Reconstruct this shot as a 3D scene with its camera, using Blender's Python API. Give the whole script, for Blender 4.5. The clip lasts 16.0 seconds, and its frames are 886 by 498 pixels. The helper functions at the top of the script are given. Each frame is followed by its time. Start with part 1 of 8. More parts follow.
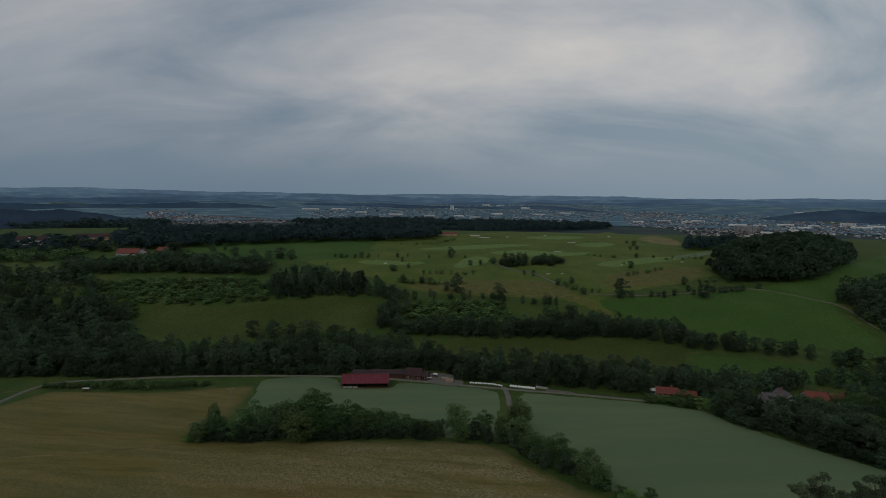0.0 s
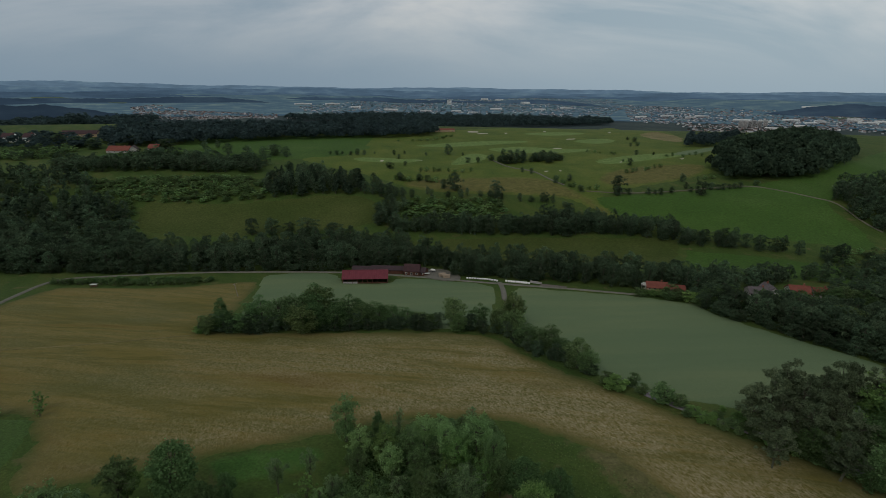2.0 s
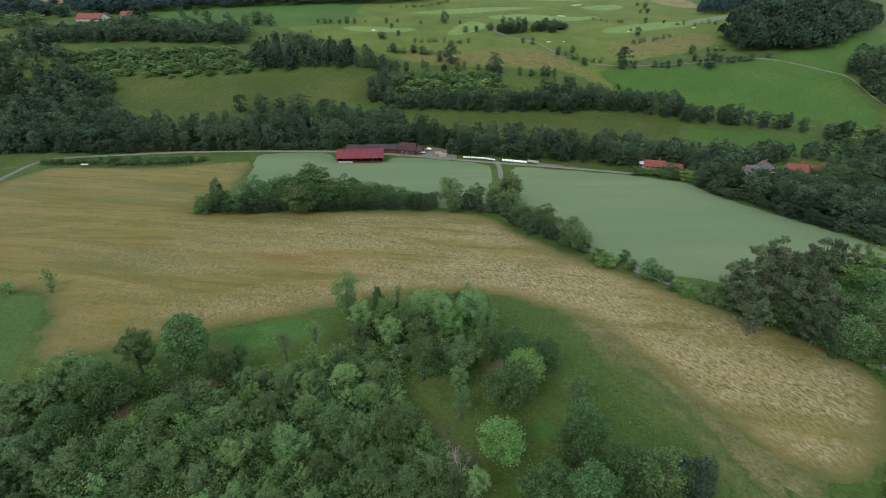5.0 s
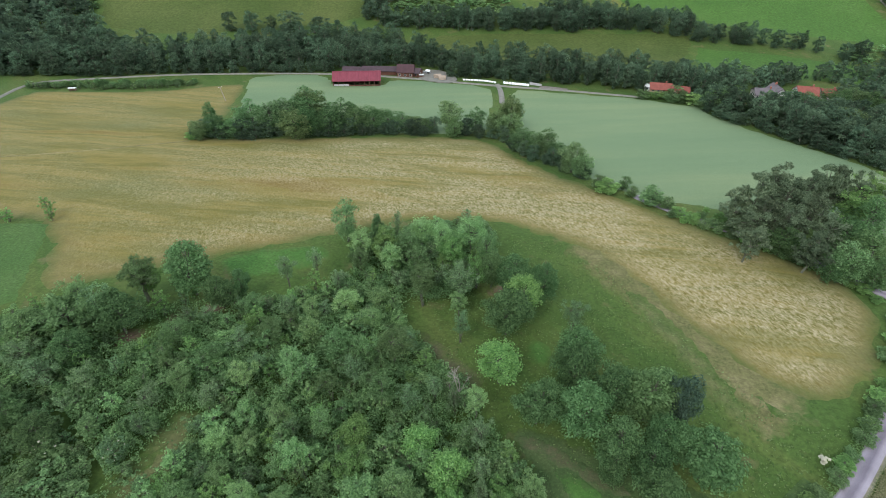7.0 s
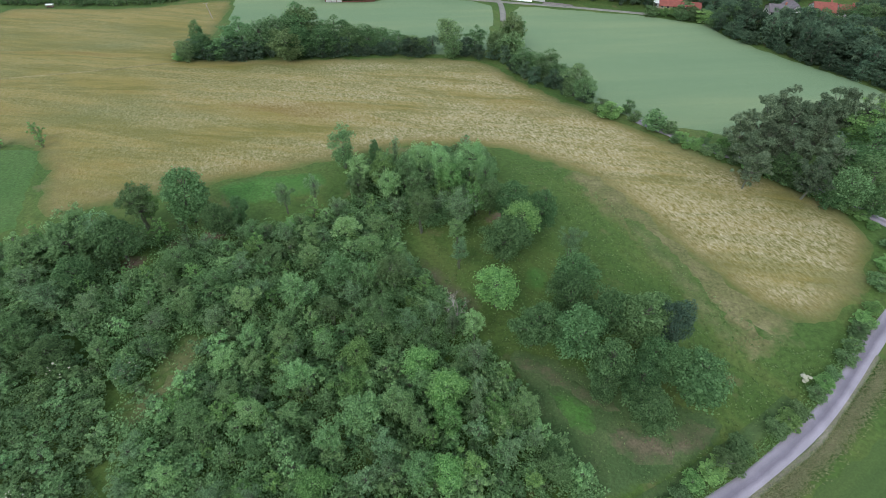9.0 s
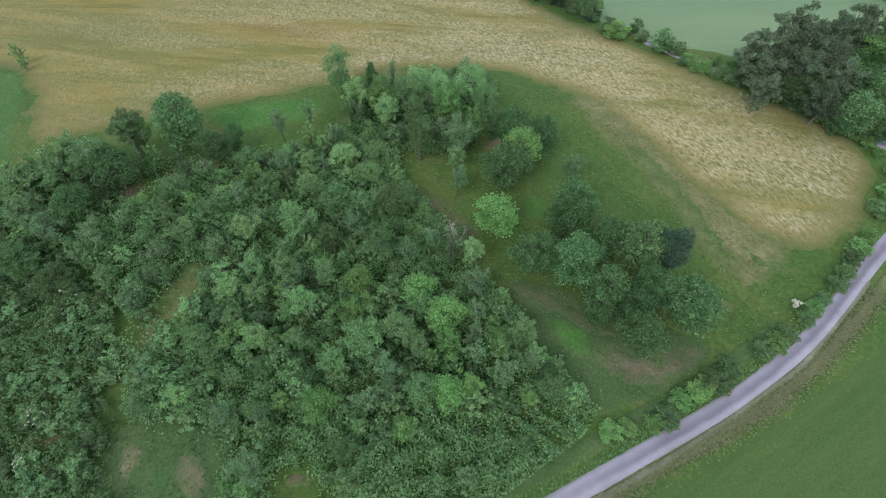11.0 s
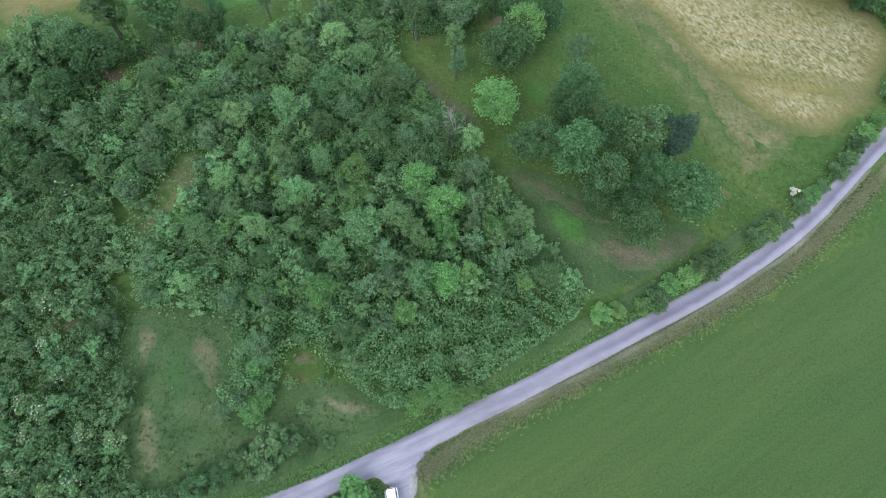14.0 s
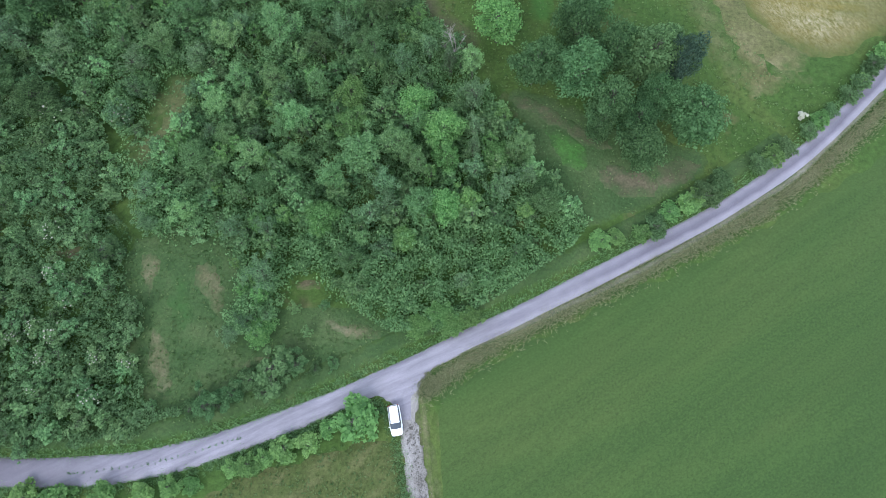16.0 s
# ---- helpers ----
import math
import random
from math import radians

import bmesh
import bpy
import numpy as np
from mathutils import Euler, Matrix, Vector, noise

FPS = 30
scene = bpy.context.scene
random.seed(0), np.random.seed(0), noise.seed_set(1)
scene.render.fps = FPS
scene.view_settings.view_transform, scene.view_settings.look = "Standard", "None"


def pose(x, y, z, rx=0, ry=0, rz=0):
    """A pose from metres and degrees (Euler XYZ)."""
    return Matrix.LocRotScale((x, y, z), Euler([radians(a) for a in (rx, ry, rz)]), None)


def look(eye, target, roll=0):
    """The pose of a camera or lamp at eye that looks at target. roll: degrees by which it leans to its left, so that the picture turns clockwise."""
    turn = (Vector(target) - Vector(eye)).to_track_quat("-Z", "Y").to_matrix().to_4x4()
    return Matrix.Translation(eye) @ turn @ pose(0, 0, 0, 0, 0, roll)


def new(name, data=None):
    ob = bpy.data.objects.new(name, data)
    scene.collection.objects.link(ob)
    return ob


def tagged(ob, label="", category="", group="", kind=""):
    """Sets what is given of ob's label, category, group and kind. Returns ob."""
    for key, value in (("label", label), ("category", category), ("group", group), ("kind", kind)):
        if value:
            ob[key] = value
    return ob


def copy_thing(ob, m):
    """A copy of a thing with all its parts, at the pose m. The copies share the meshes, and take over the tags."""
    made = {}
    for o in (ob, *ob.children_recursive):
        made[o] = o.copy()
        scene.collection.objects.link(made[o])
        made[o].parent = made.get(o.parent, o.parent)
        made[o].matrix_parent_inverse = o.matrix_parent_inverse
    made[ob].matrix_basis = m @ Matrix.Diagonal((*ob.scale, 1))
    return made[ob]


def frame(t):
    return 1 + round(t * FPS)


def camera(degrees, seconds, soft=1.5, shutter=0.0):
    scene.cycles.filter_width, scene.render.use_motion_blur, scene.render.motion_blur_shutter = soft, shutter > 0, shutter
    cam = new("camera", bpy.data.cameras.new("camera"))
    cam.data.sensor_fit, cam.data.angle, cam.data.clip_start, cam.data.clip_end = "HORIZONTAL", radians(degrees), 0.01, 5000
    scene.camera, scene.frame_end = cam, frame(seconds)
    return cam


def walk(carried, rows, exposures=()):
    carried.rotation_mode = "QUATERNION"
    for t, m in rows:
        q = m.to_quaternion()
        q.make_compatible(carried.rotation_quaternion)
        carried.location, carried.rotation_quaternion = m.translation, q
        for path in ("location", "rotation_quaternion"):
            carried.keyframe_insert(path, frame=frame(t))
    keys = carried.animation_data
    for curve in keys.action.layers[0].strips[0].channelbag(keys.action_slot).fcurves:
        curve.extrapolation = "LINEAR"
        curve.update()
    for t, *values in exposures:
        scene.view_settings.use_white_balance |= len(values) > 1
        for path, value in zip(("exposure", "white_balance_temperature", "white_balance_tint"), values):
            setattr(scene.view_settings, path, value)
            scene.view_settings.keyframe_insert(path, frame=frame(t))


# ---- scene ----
from mathutils.geometry import delaunay_2d_cdt

# ---- camera: a hovering drone that tilts down over a hillside ----
cam = camera(80.23, 16.0, 0.85)
ROWS = (
    (0.0, pose(0, 0, 80, 84.499, -0.796, 0.077)),
    (0.5, pose(0, 0, 80, 81.586, -0.735, 0.030)),
    (1.0, pose(0, 0, 80, 78.638, -0.745, -0.027)),
    (1.5, pose(0, 0, 80, 76.043, -0.729, -0.127)),
    (2.0, pose(0, 0, 80, 73.400, -0.735, -0.234)),
    (2.5, pose(0, 0, 80, 71.044, -0.728, -0.348)),
    (3.0, pose(0, 0, 80, 68.623, -0.727, -0.437)),
    (3.5, pose(0, 0, 80, 66.499, -0.696, -0.489)),
    (4.0, pose(0, 0, 80, 64.351, -0.735, -0.562)),
    (6.5, pose(0, 0, 80, 54.466, -0.748, -0.739)),
    (7.0, pose(0, 0, 80, 52.406, -0.724, -0.745)),
    (7.5, pose(0, 0, 80, 50.484, -0.746, -0.778)),
    (8.0, pose(0, 0, 80, 48.430, -0.742, -0.832)),
    (8.5, pose(0, 0, 80, 46.514, -0.743, -0.878)),
    (9.0, pose(0, 0, 80, 44.471, -0.745, -0.932)),
    (11.5, pose(0, 0, 80, 34.617, -0.736, -1.103)),
    (12.0, pose(0, 0, 80, 32.562, -0.739, -1.185)),
    (12.5, pose(0, 0, 80, 30.655, -0.737, -1.222)),
    (13.0, pose(0, 0, 80, 28.581, -0.757, -1.268)),
    (13.5, pose(0, 0, 80, 26.655, -0.753, -1.320)),
    (14.0, pose(0, 0, 80, 24.619, -0.765, -1.364)),
    (14.5, pose(0, 0, 80, 22.700, -0.748, -1.370)),
    (15.0, pose(0, 0, 80, 20.648, -0.760, -1.388)),
    (15.5, pose(0, 0, 80, 18.737, -0.784, -1.388)),
    (16.0, pose(0, 0, 80, 16.715, -0.790, -1.453)),
)
EXPOSURES = (
    (0.0, -0.64, 6500, 10), (1.0, -0.55, 6550, 10), (1.5, -0.36, 6650, 9), (2.5, 0.12, 6800, 8), (3.5, 0.60, 6680, 8), (4.0, 0.82, 6500, 8.5), (6.5, 1.93, 6150, 10),
    (9.0, 1.85, 5900, 10), (11.5, 1.90, 5800, 10), (13.0, 2.09, 5590, 9.7), (16.0, 2.11, 5520, 9.5),
)
walk(cam, ROWS, EXPOSURES)

# ---- world and sun: an overcast evening sky ----
world = bpy.data.worlds.new("overcast_sky")
scene.world = world
world.use_nodes = True
SUN_ELEVATION, SUN_ROTATION = 42, 215


def link_nodes(tree, a, out, b, inp):
    tree.links.new(a.outputs[out], b.inputs[inp])


def make_sky():
    tree = world.node_tree
    tree.nodes.clear()
    n = tree.nodes.new
    coord = n("ShaderNodeTexCoord")
    split = n("ShaderNodeSeparateXYZ")
    link_nodes(tree, coord, "Generated", split, 0)
    sky = n("ShaderNodeTexSky")
    sky.sky_type = "NISHITA"
    sky.sun_disc = False
    sky.sun_elevation, sky.sun_rotation = radians(SUN_ELEVATION), radians(SUN_ROTATION)
    sky.air_density, sky.dust_density = 1.5, 3.0
    # clouds lie on a flat layer, so their pattern shrinks towards the horizon
    up = n("ShaderNodeMath")
    up.operation = "ADD"
    link_nodes(tree, split, "Z", up, 0)
    up.inputs[1].default_value = 0.42
    flat = n("ShaderNodeVectorMath")
    flat.operation = "DIVIDE"
    link_nodes(tree, coord, "Generated", flat, 0)
    link_nodes(tree, up, 0, flat, 1)
    mapping = n("ShaderNodeMapping")
    mapping.inputs["Location"].default_value = (0.4, 0.2, 0)
    mapping.inputs["Rotation"].default_value = (0, 0, radians(-14))
    mapping.inputs["Scale"].default_value = (0.62, 1.15, 0.0)
    link_nodes(tree, flat, 0, mapping, 0)
    big = n("ShaderNodeTexNoise")
    big.inputs["Scale"].default_value = 1.75
    big.inputs["Detail"].default_value = 7
    big.inputs["Roughness"].default_value = 0.56
    big.inputs["Distortion"].default_value = 0.45
    link_nodes(tree, mapping, 0, big, "Vector")
    ramp = n("ShaderNodeValToRGB")
    ramp.color_ramp.elements[0].position, ramp.color_ramp.elements[0].color = 0.32, (2.1, 2.8, 3.55, 1)
    ramp.color_ramp.elements[1].position, ramp.color_ramp.elements[1].color = 0.70, (6.2, 6.05, 5.95, 1)
    mid = ramp.color_ramp.elements.new(0.5)
    mid.color = (4.1, 4.4, 4.85, 1)
    link_nodes(tree, big, 0, ramp, 0)
    # towards the horizon the air is a plain blue grey
    low = n("ShaderNodeMapRange")
    low.inputs["From Min"].default_value, low.inputs["From Max"].default_value = 0.0, 0.21
    low.interpolation_type = "SMOOTHSTEP"
    link_nodes(tree, split, "Z", low, "Value")
    haze = n("ShaderNodeMix")
    haze.data_type = "RGBA"
    haze.inputs[6].default_value = (2.05, 2.8, 3.6, 1)
    link_nodes(tree, low, 0, haze, 0)
    link_nodes(tree, ramp, 0, haze, 7)
    # overhead the cloud is thick and dull
    thick = n("ShaderNodeMapRange")
    thick.inputs["From Min"].default_value, thick.inputs["From Max"].default_value = 0.4, 0.8
    thick.inputs["To Min"].default_value, thick.inputs["To Max"].default_value = 1.0, 0.5
    link_nodes(tree, split, "Z", thick, 0)
    dull = n("ShaderNodeMix")
    dull.data_type, dull.blend_type = "RGBA", "MULTIPLY"
    dull.inputs[0].default_value = 1.0
    link_nodes(tree, haze, 2, dull, 6)
    link_nodes(tree, thick, 0, dull, 7)
    # the cloud is thinner and brighter to the right
    thin = n("ShaderNodeMapRange")
    thin.inputs["From Min"].default_value, thin.inputs["From Max"].default_value = -0.45, 0.6
    thin.interpolation_type = "SMOOTHSTEP"
    link_nodes(tree, split, "X", thin, 0)
    tint = mix_node(tree, (thin, 0), (1.13, 1.16, 1.19), (1.66, 1.60, 1.52))
    bright = mix_node(tree, 1.0, (dull, 2), (tint, 2), "MULTIPLY")
    dull = bright
    cover = n("ShaderNodeMix")
    cover.data_type = "RGBA"
    cover.inputs[0].default_value = 0.92
    link_nodes(tree, sky, 0, cover, 6)
    link_nodes(tree, dull, 2, cover, 7)
    back = n("ShaderNodeBackground")
    back.inputs["Strength"].default_value = 0.1
    link_nodes(tree, cover, 2, back, 0)
    link_nodes(tree, back, 0, n("ShaderNodeOutputWorld"), 0)


lamp = bpy.data.lights.new("sun", "SUN")
lamp.energy, lamp.angle, lamp.color = 0.65, radians(25), (1.0, 0.95, 0.88)
sun = new("sun", lamp)
sun.matrix_world = look((-60, -90, 110), (0, 0, 0))


# terrain begin
PROFILE = ((-1500, -20), (-600, -12), (-100, -3), (0, 0), (60, 0), (120, -4), (200, -15), (260, -22), (300, -25), (335, -26),
           (390, -18), (440, -3), (510, 4), (650, 12), (800, 17), (950, 20), (1080, 14), (1300, -8), (1600, -18), (2000, -16),
           (2500, -8), (3300, 15), (4000, 36), (4400, 46), (4780, 40), (4950, 40), (5400, 40))
RUN = np.linspace(-1500, 5400, 3451)
_rise = np.interp(RUN, [p[0] for p in PROFILE], [p[1] for p in PROFILE])
_bell = np.exp(-np.linspace(-2.5, 2.5, 41) ** 2 / 2)
RISE = np.convolve(np.pad(_rise, 20, mode="edge"), _bell / _bell.sum(), mode="valid")


def height(x, y):
    """The ground's height: a valley between two slopes, a plateau, a basin and far ridges."""
    x, y = np.asarray(x, float), np.asarray(y, float)
    r = np.hypot(x, y)
    k = np.clip((r - 600) / 1400, 0, 1)
    q = np.where(y > 0, y + (r - y) * k * k * (3 - 2 * k), y)
    z = np.interp(q, RUN, RISE)
    z = z + 15 * np.exp(-((x - 375) / 75) ** 2 - ((y - 575) / 60) ** 2)
    z = z + np.clip((y - 300) / 400, 0, 1) * 1.6 * np.sin(x / 95 + 1.0) * np.sin(y / 120)
    far = np.clip((r - 1500) / 2500, 0, 1)
    z = z + far * (9 * np.sin(x / 520 + y / 900) + 6 * np.sin(x / 230 - y / 400 + 2) + 3 * np.sin(x / 90 + 1))
    z = z + 40 * np.exp(-((x - 2000) / 520) ** 2 - ((y - 2750) / 300) ** 2)
    return z
# terrain end


def ground_at(x, y):
    return float(height(x, y))


# ---- materials ----
def material(name):
    m = bpy.data.materials.new(name)
    m.use_nodes = True
    m.node_tree.nodes.clear()
    return m, m.node_tree, m.node_tree.nodes.new


def noise_node(tree, scale, detail=4, rough=0.55, vector=None, stretch=None):
    n = tree.nodes.new
    tex = n("ShaderNodeTexNoise")
    tex.inputs["Scale"].default_value = scale
    tex.inputs["Detail"].default_value = detail
    tex.inputs["Roughness"].default_value = rough
    if vector is None:
        vector = (n("ShaderNodeNewGeometry"), "Position")
    if stretch:
        rot, mp = n("ShaderNodeMapping"), n("ShaderNodeMapping")
        rot.inputs["Rotation"].default_value = (0, 0, radians(-stretch[1]))
        mp.inputs["Scale"].default_value = stretch[0]
        link_nodes(tree, vector[0], vector[1], rot, 0)
        link_nodes(tree, rot, 0, mp, 0)
        vector = (mp, 0)
    link_nodes(tree, vector[0], vector[1], tex, "Vector")
    return tex


def ramp_node(tree, source, out, stops):
    r = tree.nodes.new("ShaderNodeValToRGB")
    e = r.color_ramp.elements
    for i, (p, c) in enumerate(stops):
        el = e[i] if i < 2 else e.new(p)
        el.position, el.color = p, (*c, 1)
    link_nodes(tree, source, out, r, 0)
    return r


def mix_node(tree, fac, a, b, blend="MIX"):
    m = tree.nodes.new("ShaderNodeMix")
    m.data_type, m.blend_type = "RGBA", blend
    for value, key in ((fac, 0), (a, 6), (b, 7)):
        if isinstance(value, tuple) and not isinstance(value[0], (int, float)):
            link_nodes(tree, value[0], value[1], m, key)
        elif isinstance(value, tuple):
            m.inputs[key].default_value = (*value, 1)
        else:
            m.inputs[key].default_value = value
    return m


make_sky()


def finish(tree, colour, rough=0.9, bump=None, strength=0.4, distance=0.1, metallic=0.0, specular=0.3):
    n = tree.nodes.new
    b = n("ShaderNodeBsdfPrincipled")
    b.inputs["Roughness"].default_value = rough
    b.inputs["Metallic"].default_value = metallic
    b.inputs["Specular IOR Level"].default_value = specular
    if isinstance(colour[0], (int, float)):
        b.inputs["Base Color"].default_value = (*colour, 1)
    else:
        link_nodes(tree, colour[0], colour[1], b, "Base Color")
    if bump:
        bp = n("ShaderNodeBump")
        bp.inputs["Strength"].default_value, bp.inputs["Distance"].default_value = strength, distance
        link_nodes(tree, bump[0], bump[1], bp, "Height")
        link_nodes(tree, bp, 0, b, "Normal")
    link_nodes(tree, b, 0, n("ShaderNodeOutputMaterial"), 0)


def grass_colour(tree, dark, mid, light, patch, fine, stretch=None, bare=None, contrast=0.4):
    broad = noise_node(tree, patch, 4, 0.6, stretch=stretch)
    base = ramp_node(tree, broad, 0, ((0.32, dark), (0.68, light), (0.5, mid)))
    grain = noise_node(tree, fine, 6, 0.78)
    shade = ramp_node(tree, grain, 0, ((0.32, (1 - contrast,) * 3), (0.7, (1 + contrast,) * 3)))
    col = mix_node(tree, 1.0, (base, 0), (shade, 0), "MULTIPLY")
    if bare:
        spots = noise_node(tree, bare[1], 5, 0.65)
        mask = ramp_node(tree, spots, 0, ((bare[2], (0, 0, 0)), (bare[2] + 0.1, (1, 1, 1))))
        col = mix_node(tree, (mask, 0), (col, 2), bare[0])
    return col, grain


ROUGH_GRASS = ((0.040, 0.076, 0.016), (0.052, 0.088, 0.019), (0.078, 0.100, 0.026), 0.045, 1.2, ((0.45, 1.4, 1), -58), ((0.100, 0.098, 0.040), 0.11, 0.60))


def fading(tree, wobble, low, high, amount):
    """A mask that runs from 0 at the ragged rim of a patch to 1 inside it."""
    n = tree.nodes.new
    edge = n("ShaderNodeAttribute")
    edge.attribute_name = "edge"
    wob = noise_node(tree, wobble, 7, 0.74)
    add = n("ShaderNodeMath")
    add.operation = "MULTIPLY_ADD"
    link_nodes(tree, wob, 0, add, 0)
    add.inputs[1].default_value = -amount
    link_nodes(tree, edge, "Fac", add, 2)
    rim = n("ShaderNodeMapRange")
    rim.inputs["From Min"].default_value, rim.inputs["From Max"].default_value = low, high
    link_nodes(tree, add, 0, rim, 0)
    return rim


def patch_material(name, dark, mid, light, fine=2.0, reach=1.5, under=None):
    """Bare or dry ground that fades raggedly into the rough grass round it."""
    m, tree, n = material(name)
    grass, grain = grass_colour(tree, *(under or ROUGH_GRASS))
    own, grain2 = grass_colour(tree, dark, mid, light, 0.15, fine)
    rim = fading(tree, 0.8 / reach, -reach * 2.3, -reach * 0.9, reach * 4.6)
    col = mix_node(tree, (rim, 0), (grass, 2), (own, 2))
    finish(tree, (col, 2), 0.95, (grain2, 0), 0.5, 0.2, specular=0.15)
    return m


def grass_material(name, dark, mid, light, patch=0.05, fine=1.5, stretch=None, bare=None, contrast=0.4):
    """Grass or crop: broad patches, a finer grain, and where asked a few bare or dry spots."""
    m, tree, n = material(name)
    col, grain = grass_colour(tree, dark, mid, light, patch, fine, stretch, bare, contrast)
    finish(tree, (col, 2), 0.95, (grain, 0), 0.5, 0.25, specular=0.15)
    return m


M_GROUND = grass_material("rough_grass", *ROUGH_GRASS)
M_SOIL = patch_material("bare_soil", (0.10, 0.07, 0.05), (0.13, 0.09, 0.065), (0.16, 0.12, 0.085))
M_VERGE = patch_material("dry_verge", (0.080, 0.092, 0.036), (0.112, 0.110, 0.052), (0.19, 0.168, 0.095), 3.0, 0.7)
M_SHOULDER = patch_material("gravel_shoulder", (0.105, 0.102, 0.066), (0.145, 0.135, 0.096), (0.205, 0.185, 0.145), 4.0, 0.45)
M_WORN = patch_material("worn_earth", (0.058, 0.068, 0.028), (0.078, 0.078, 0.038), (0.118, 0.102, 0.060), 2.4, 2.2)
M_STRAW = patch_material("dry_tussock", (0.062, 0.086, 0.027), (0.086, 0.100, 0.036), (0.130, 0.128, 0.056), 2.0, 2.6)
# a little darker and bluer than the rough grass round it
DARK_GRASS = ((0.036, 0.066, 0.021), (0.050, 0.082, 0.027), (0.072, 0.098, 0.037), 0.2, 2.2)
M_DARK_GRASS = patch_material("rank_grass", *DARK_GRASS[:3], 2.2, 1.0)
M_GLADE_LUSH = patch_material("glade_grass", (0.035, 0.078, 0.020), (0.040, 0.086, 0.022), (0.048, 0.092, 0.026), 1.8, 2.2, DARK_GRASS)
M_GLADE_WORN = patch_material("glade_earth", (0.082, 0.088, 0.038), (0.122, 0.110, 0.058), (0.190, 0.158, 0.098), 2.6, 1.7, DARK_GRASS)
M_TRAMPLED = patch_material("trampled_earth", (0.062, 0.068, 0.032), (0.088, 0.082, 0.045), (0.130, 0.108, 0.069), 2.4, 1.9, DARK_GRASS)
M_LUSH_SPOT = patch_material("lush_grass_spot", (0.042, 0.104, 0.020), (0.052, 0.118, 0.024), (0.064, 0.130, 0.030), 1.5, 1.4, DARK_GRASS)
M_LUSH = patch_material("lush_grass", (0.040, 0.098, 0.019), (0.048, 0.110, 0.022), (0.060, 0.122, 0.028), 1.5, 1.8)
MEADOW_GRASS = ((0.062, 0.104, 0.018), (0.084, 0.122, 0.021), (0.115, 0.140, 0.029), 0.03, 0.8)
M_MEADOW = grass_material("meadow_grass", *MEADOW_GRASS)
M_CLOVER = grass_material("clover_pasture", (0.044, 0.088, 0.022), (0.052, 0.098, 0.025), (0.063, 0.108, 0.030), 0.05, 1.5)
M_FAIRWAY = patch_material("fairway_turf", (0.11, 0.18, 0.048), (0.13, 0.20, 0.057), (0.155, 0.22, 0.07), 0.5, 4.0, MEADOW_GRASS)
M_ROUGH = patch_material("golf_rough", (0.092, 0.096, 0.026), (0.118, 0.115, 0.034), (0.15, 0.138, 0.047), 0.5, 6.0, MEADOW_GRASS)
M_TALL = grass_material("tall_meadow_grass", (0.054, 0.074, 0.020), (0.070, 0.084, 0.026), (0.104, 0.106, 0.042), 0.3, 2.4, ((0.6, 1.4, 1), 35))
M_HAY = grass_material("hay_meadow", (0.044, 0.067, 0.014), (0.056, 0.077, 0.018), (0.070, 0.088, 0.023), 0.02, 0.6)
M_GREEN = grass_material("green_pasture", (0.040, 0.090, 0.016), (0.048, 0.103, 0.018), (0.060, 0.115, 0.024), 0.02, 0.7)


def mown_material():
    """Short grass in faint drill rows, with a fine speckle and a few drier stretches."""
    m, tree, n = material("mown_field")
    col, grain = grass_colour(tree, (0.040, 0.073, 0.020), (0.047, 0.080, 0.022), (0.058, 0.087, 0.025), 0.05, 2.6, ((0.25, 1.0, 1), 27), None, 0.24)
    for scale, stretch, low, high in ((0.9, (0.05, 1.0, 1), 0.93, 1.07), (0.16, (0.2, 1.0, 1), 0.94, 1.06), (5.0, (0.5, 1.2, 1), 0.88, 1.13)):
        rows = noise_node(tree, scale, 3, 0.65, stretch=(stretch, 31))
        tint = ramp_node(tree, rows, 0, ((0.3, (low, low, low)), (0.7, (high, high * 0.99, high * 0.96))))
        col = mix_node(tree, 1.0, (col, 2), (tint, 0), "MULTIPLY")
    finish(tree, (col, 2), 0.95, (grain, 0), 0.6, 0.2, specular=0.15)
    return m


M_FIELD = mown_material()
M_BARLEY = grass_material("young_cereal", (0.106, 0.158, 0.082), (0.119, 0.171, 0.088), (0.145, 0.190, 0.095), 0.03, 2.0, ((0.2, 1.3, 1), 5), None, 0.14)
M_DRY = grass_material("dry_grass", (0.13, 0.12, 0.05), (0.17, 0.15, 0.065), (0.22, 0.19, 0.09), 0.05, 1.5)
M_SAND = grass_material("bunker_sand", (0.34, 0.32, 0.25), (0.4, 0.37, 0.3), (0.46, 0.43, 0.35), 0.1, 1.0)
# farmland tinted blue: distance haze is painted into its base colour
M_FARLAND = grass_material("hazy_farmland", (0.020, 0.036, 0.040), (0.028, 0.048, 0.050), (0.05, 0.072, 0.062), 0.004, 0.05)


MARGIN_GRASS = ((0.078, 0.090, 0.030), (0.108, 0.106, 0.042), (0.150, 0.136, 0.066), 0.12, 1.4)
M_MARGIN = patch_material("dry_margin_grass", *MARGIN_GRASS[:3], 1.4, 3.0)


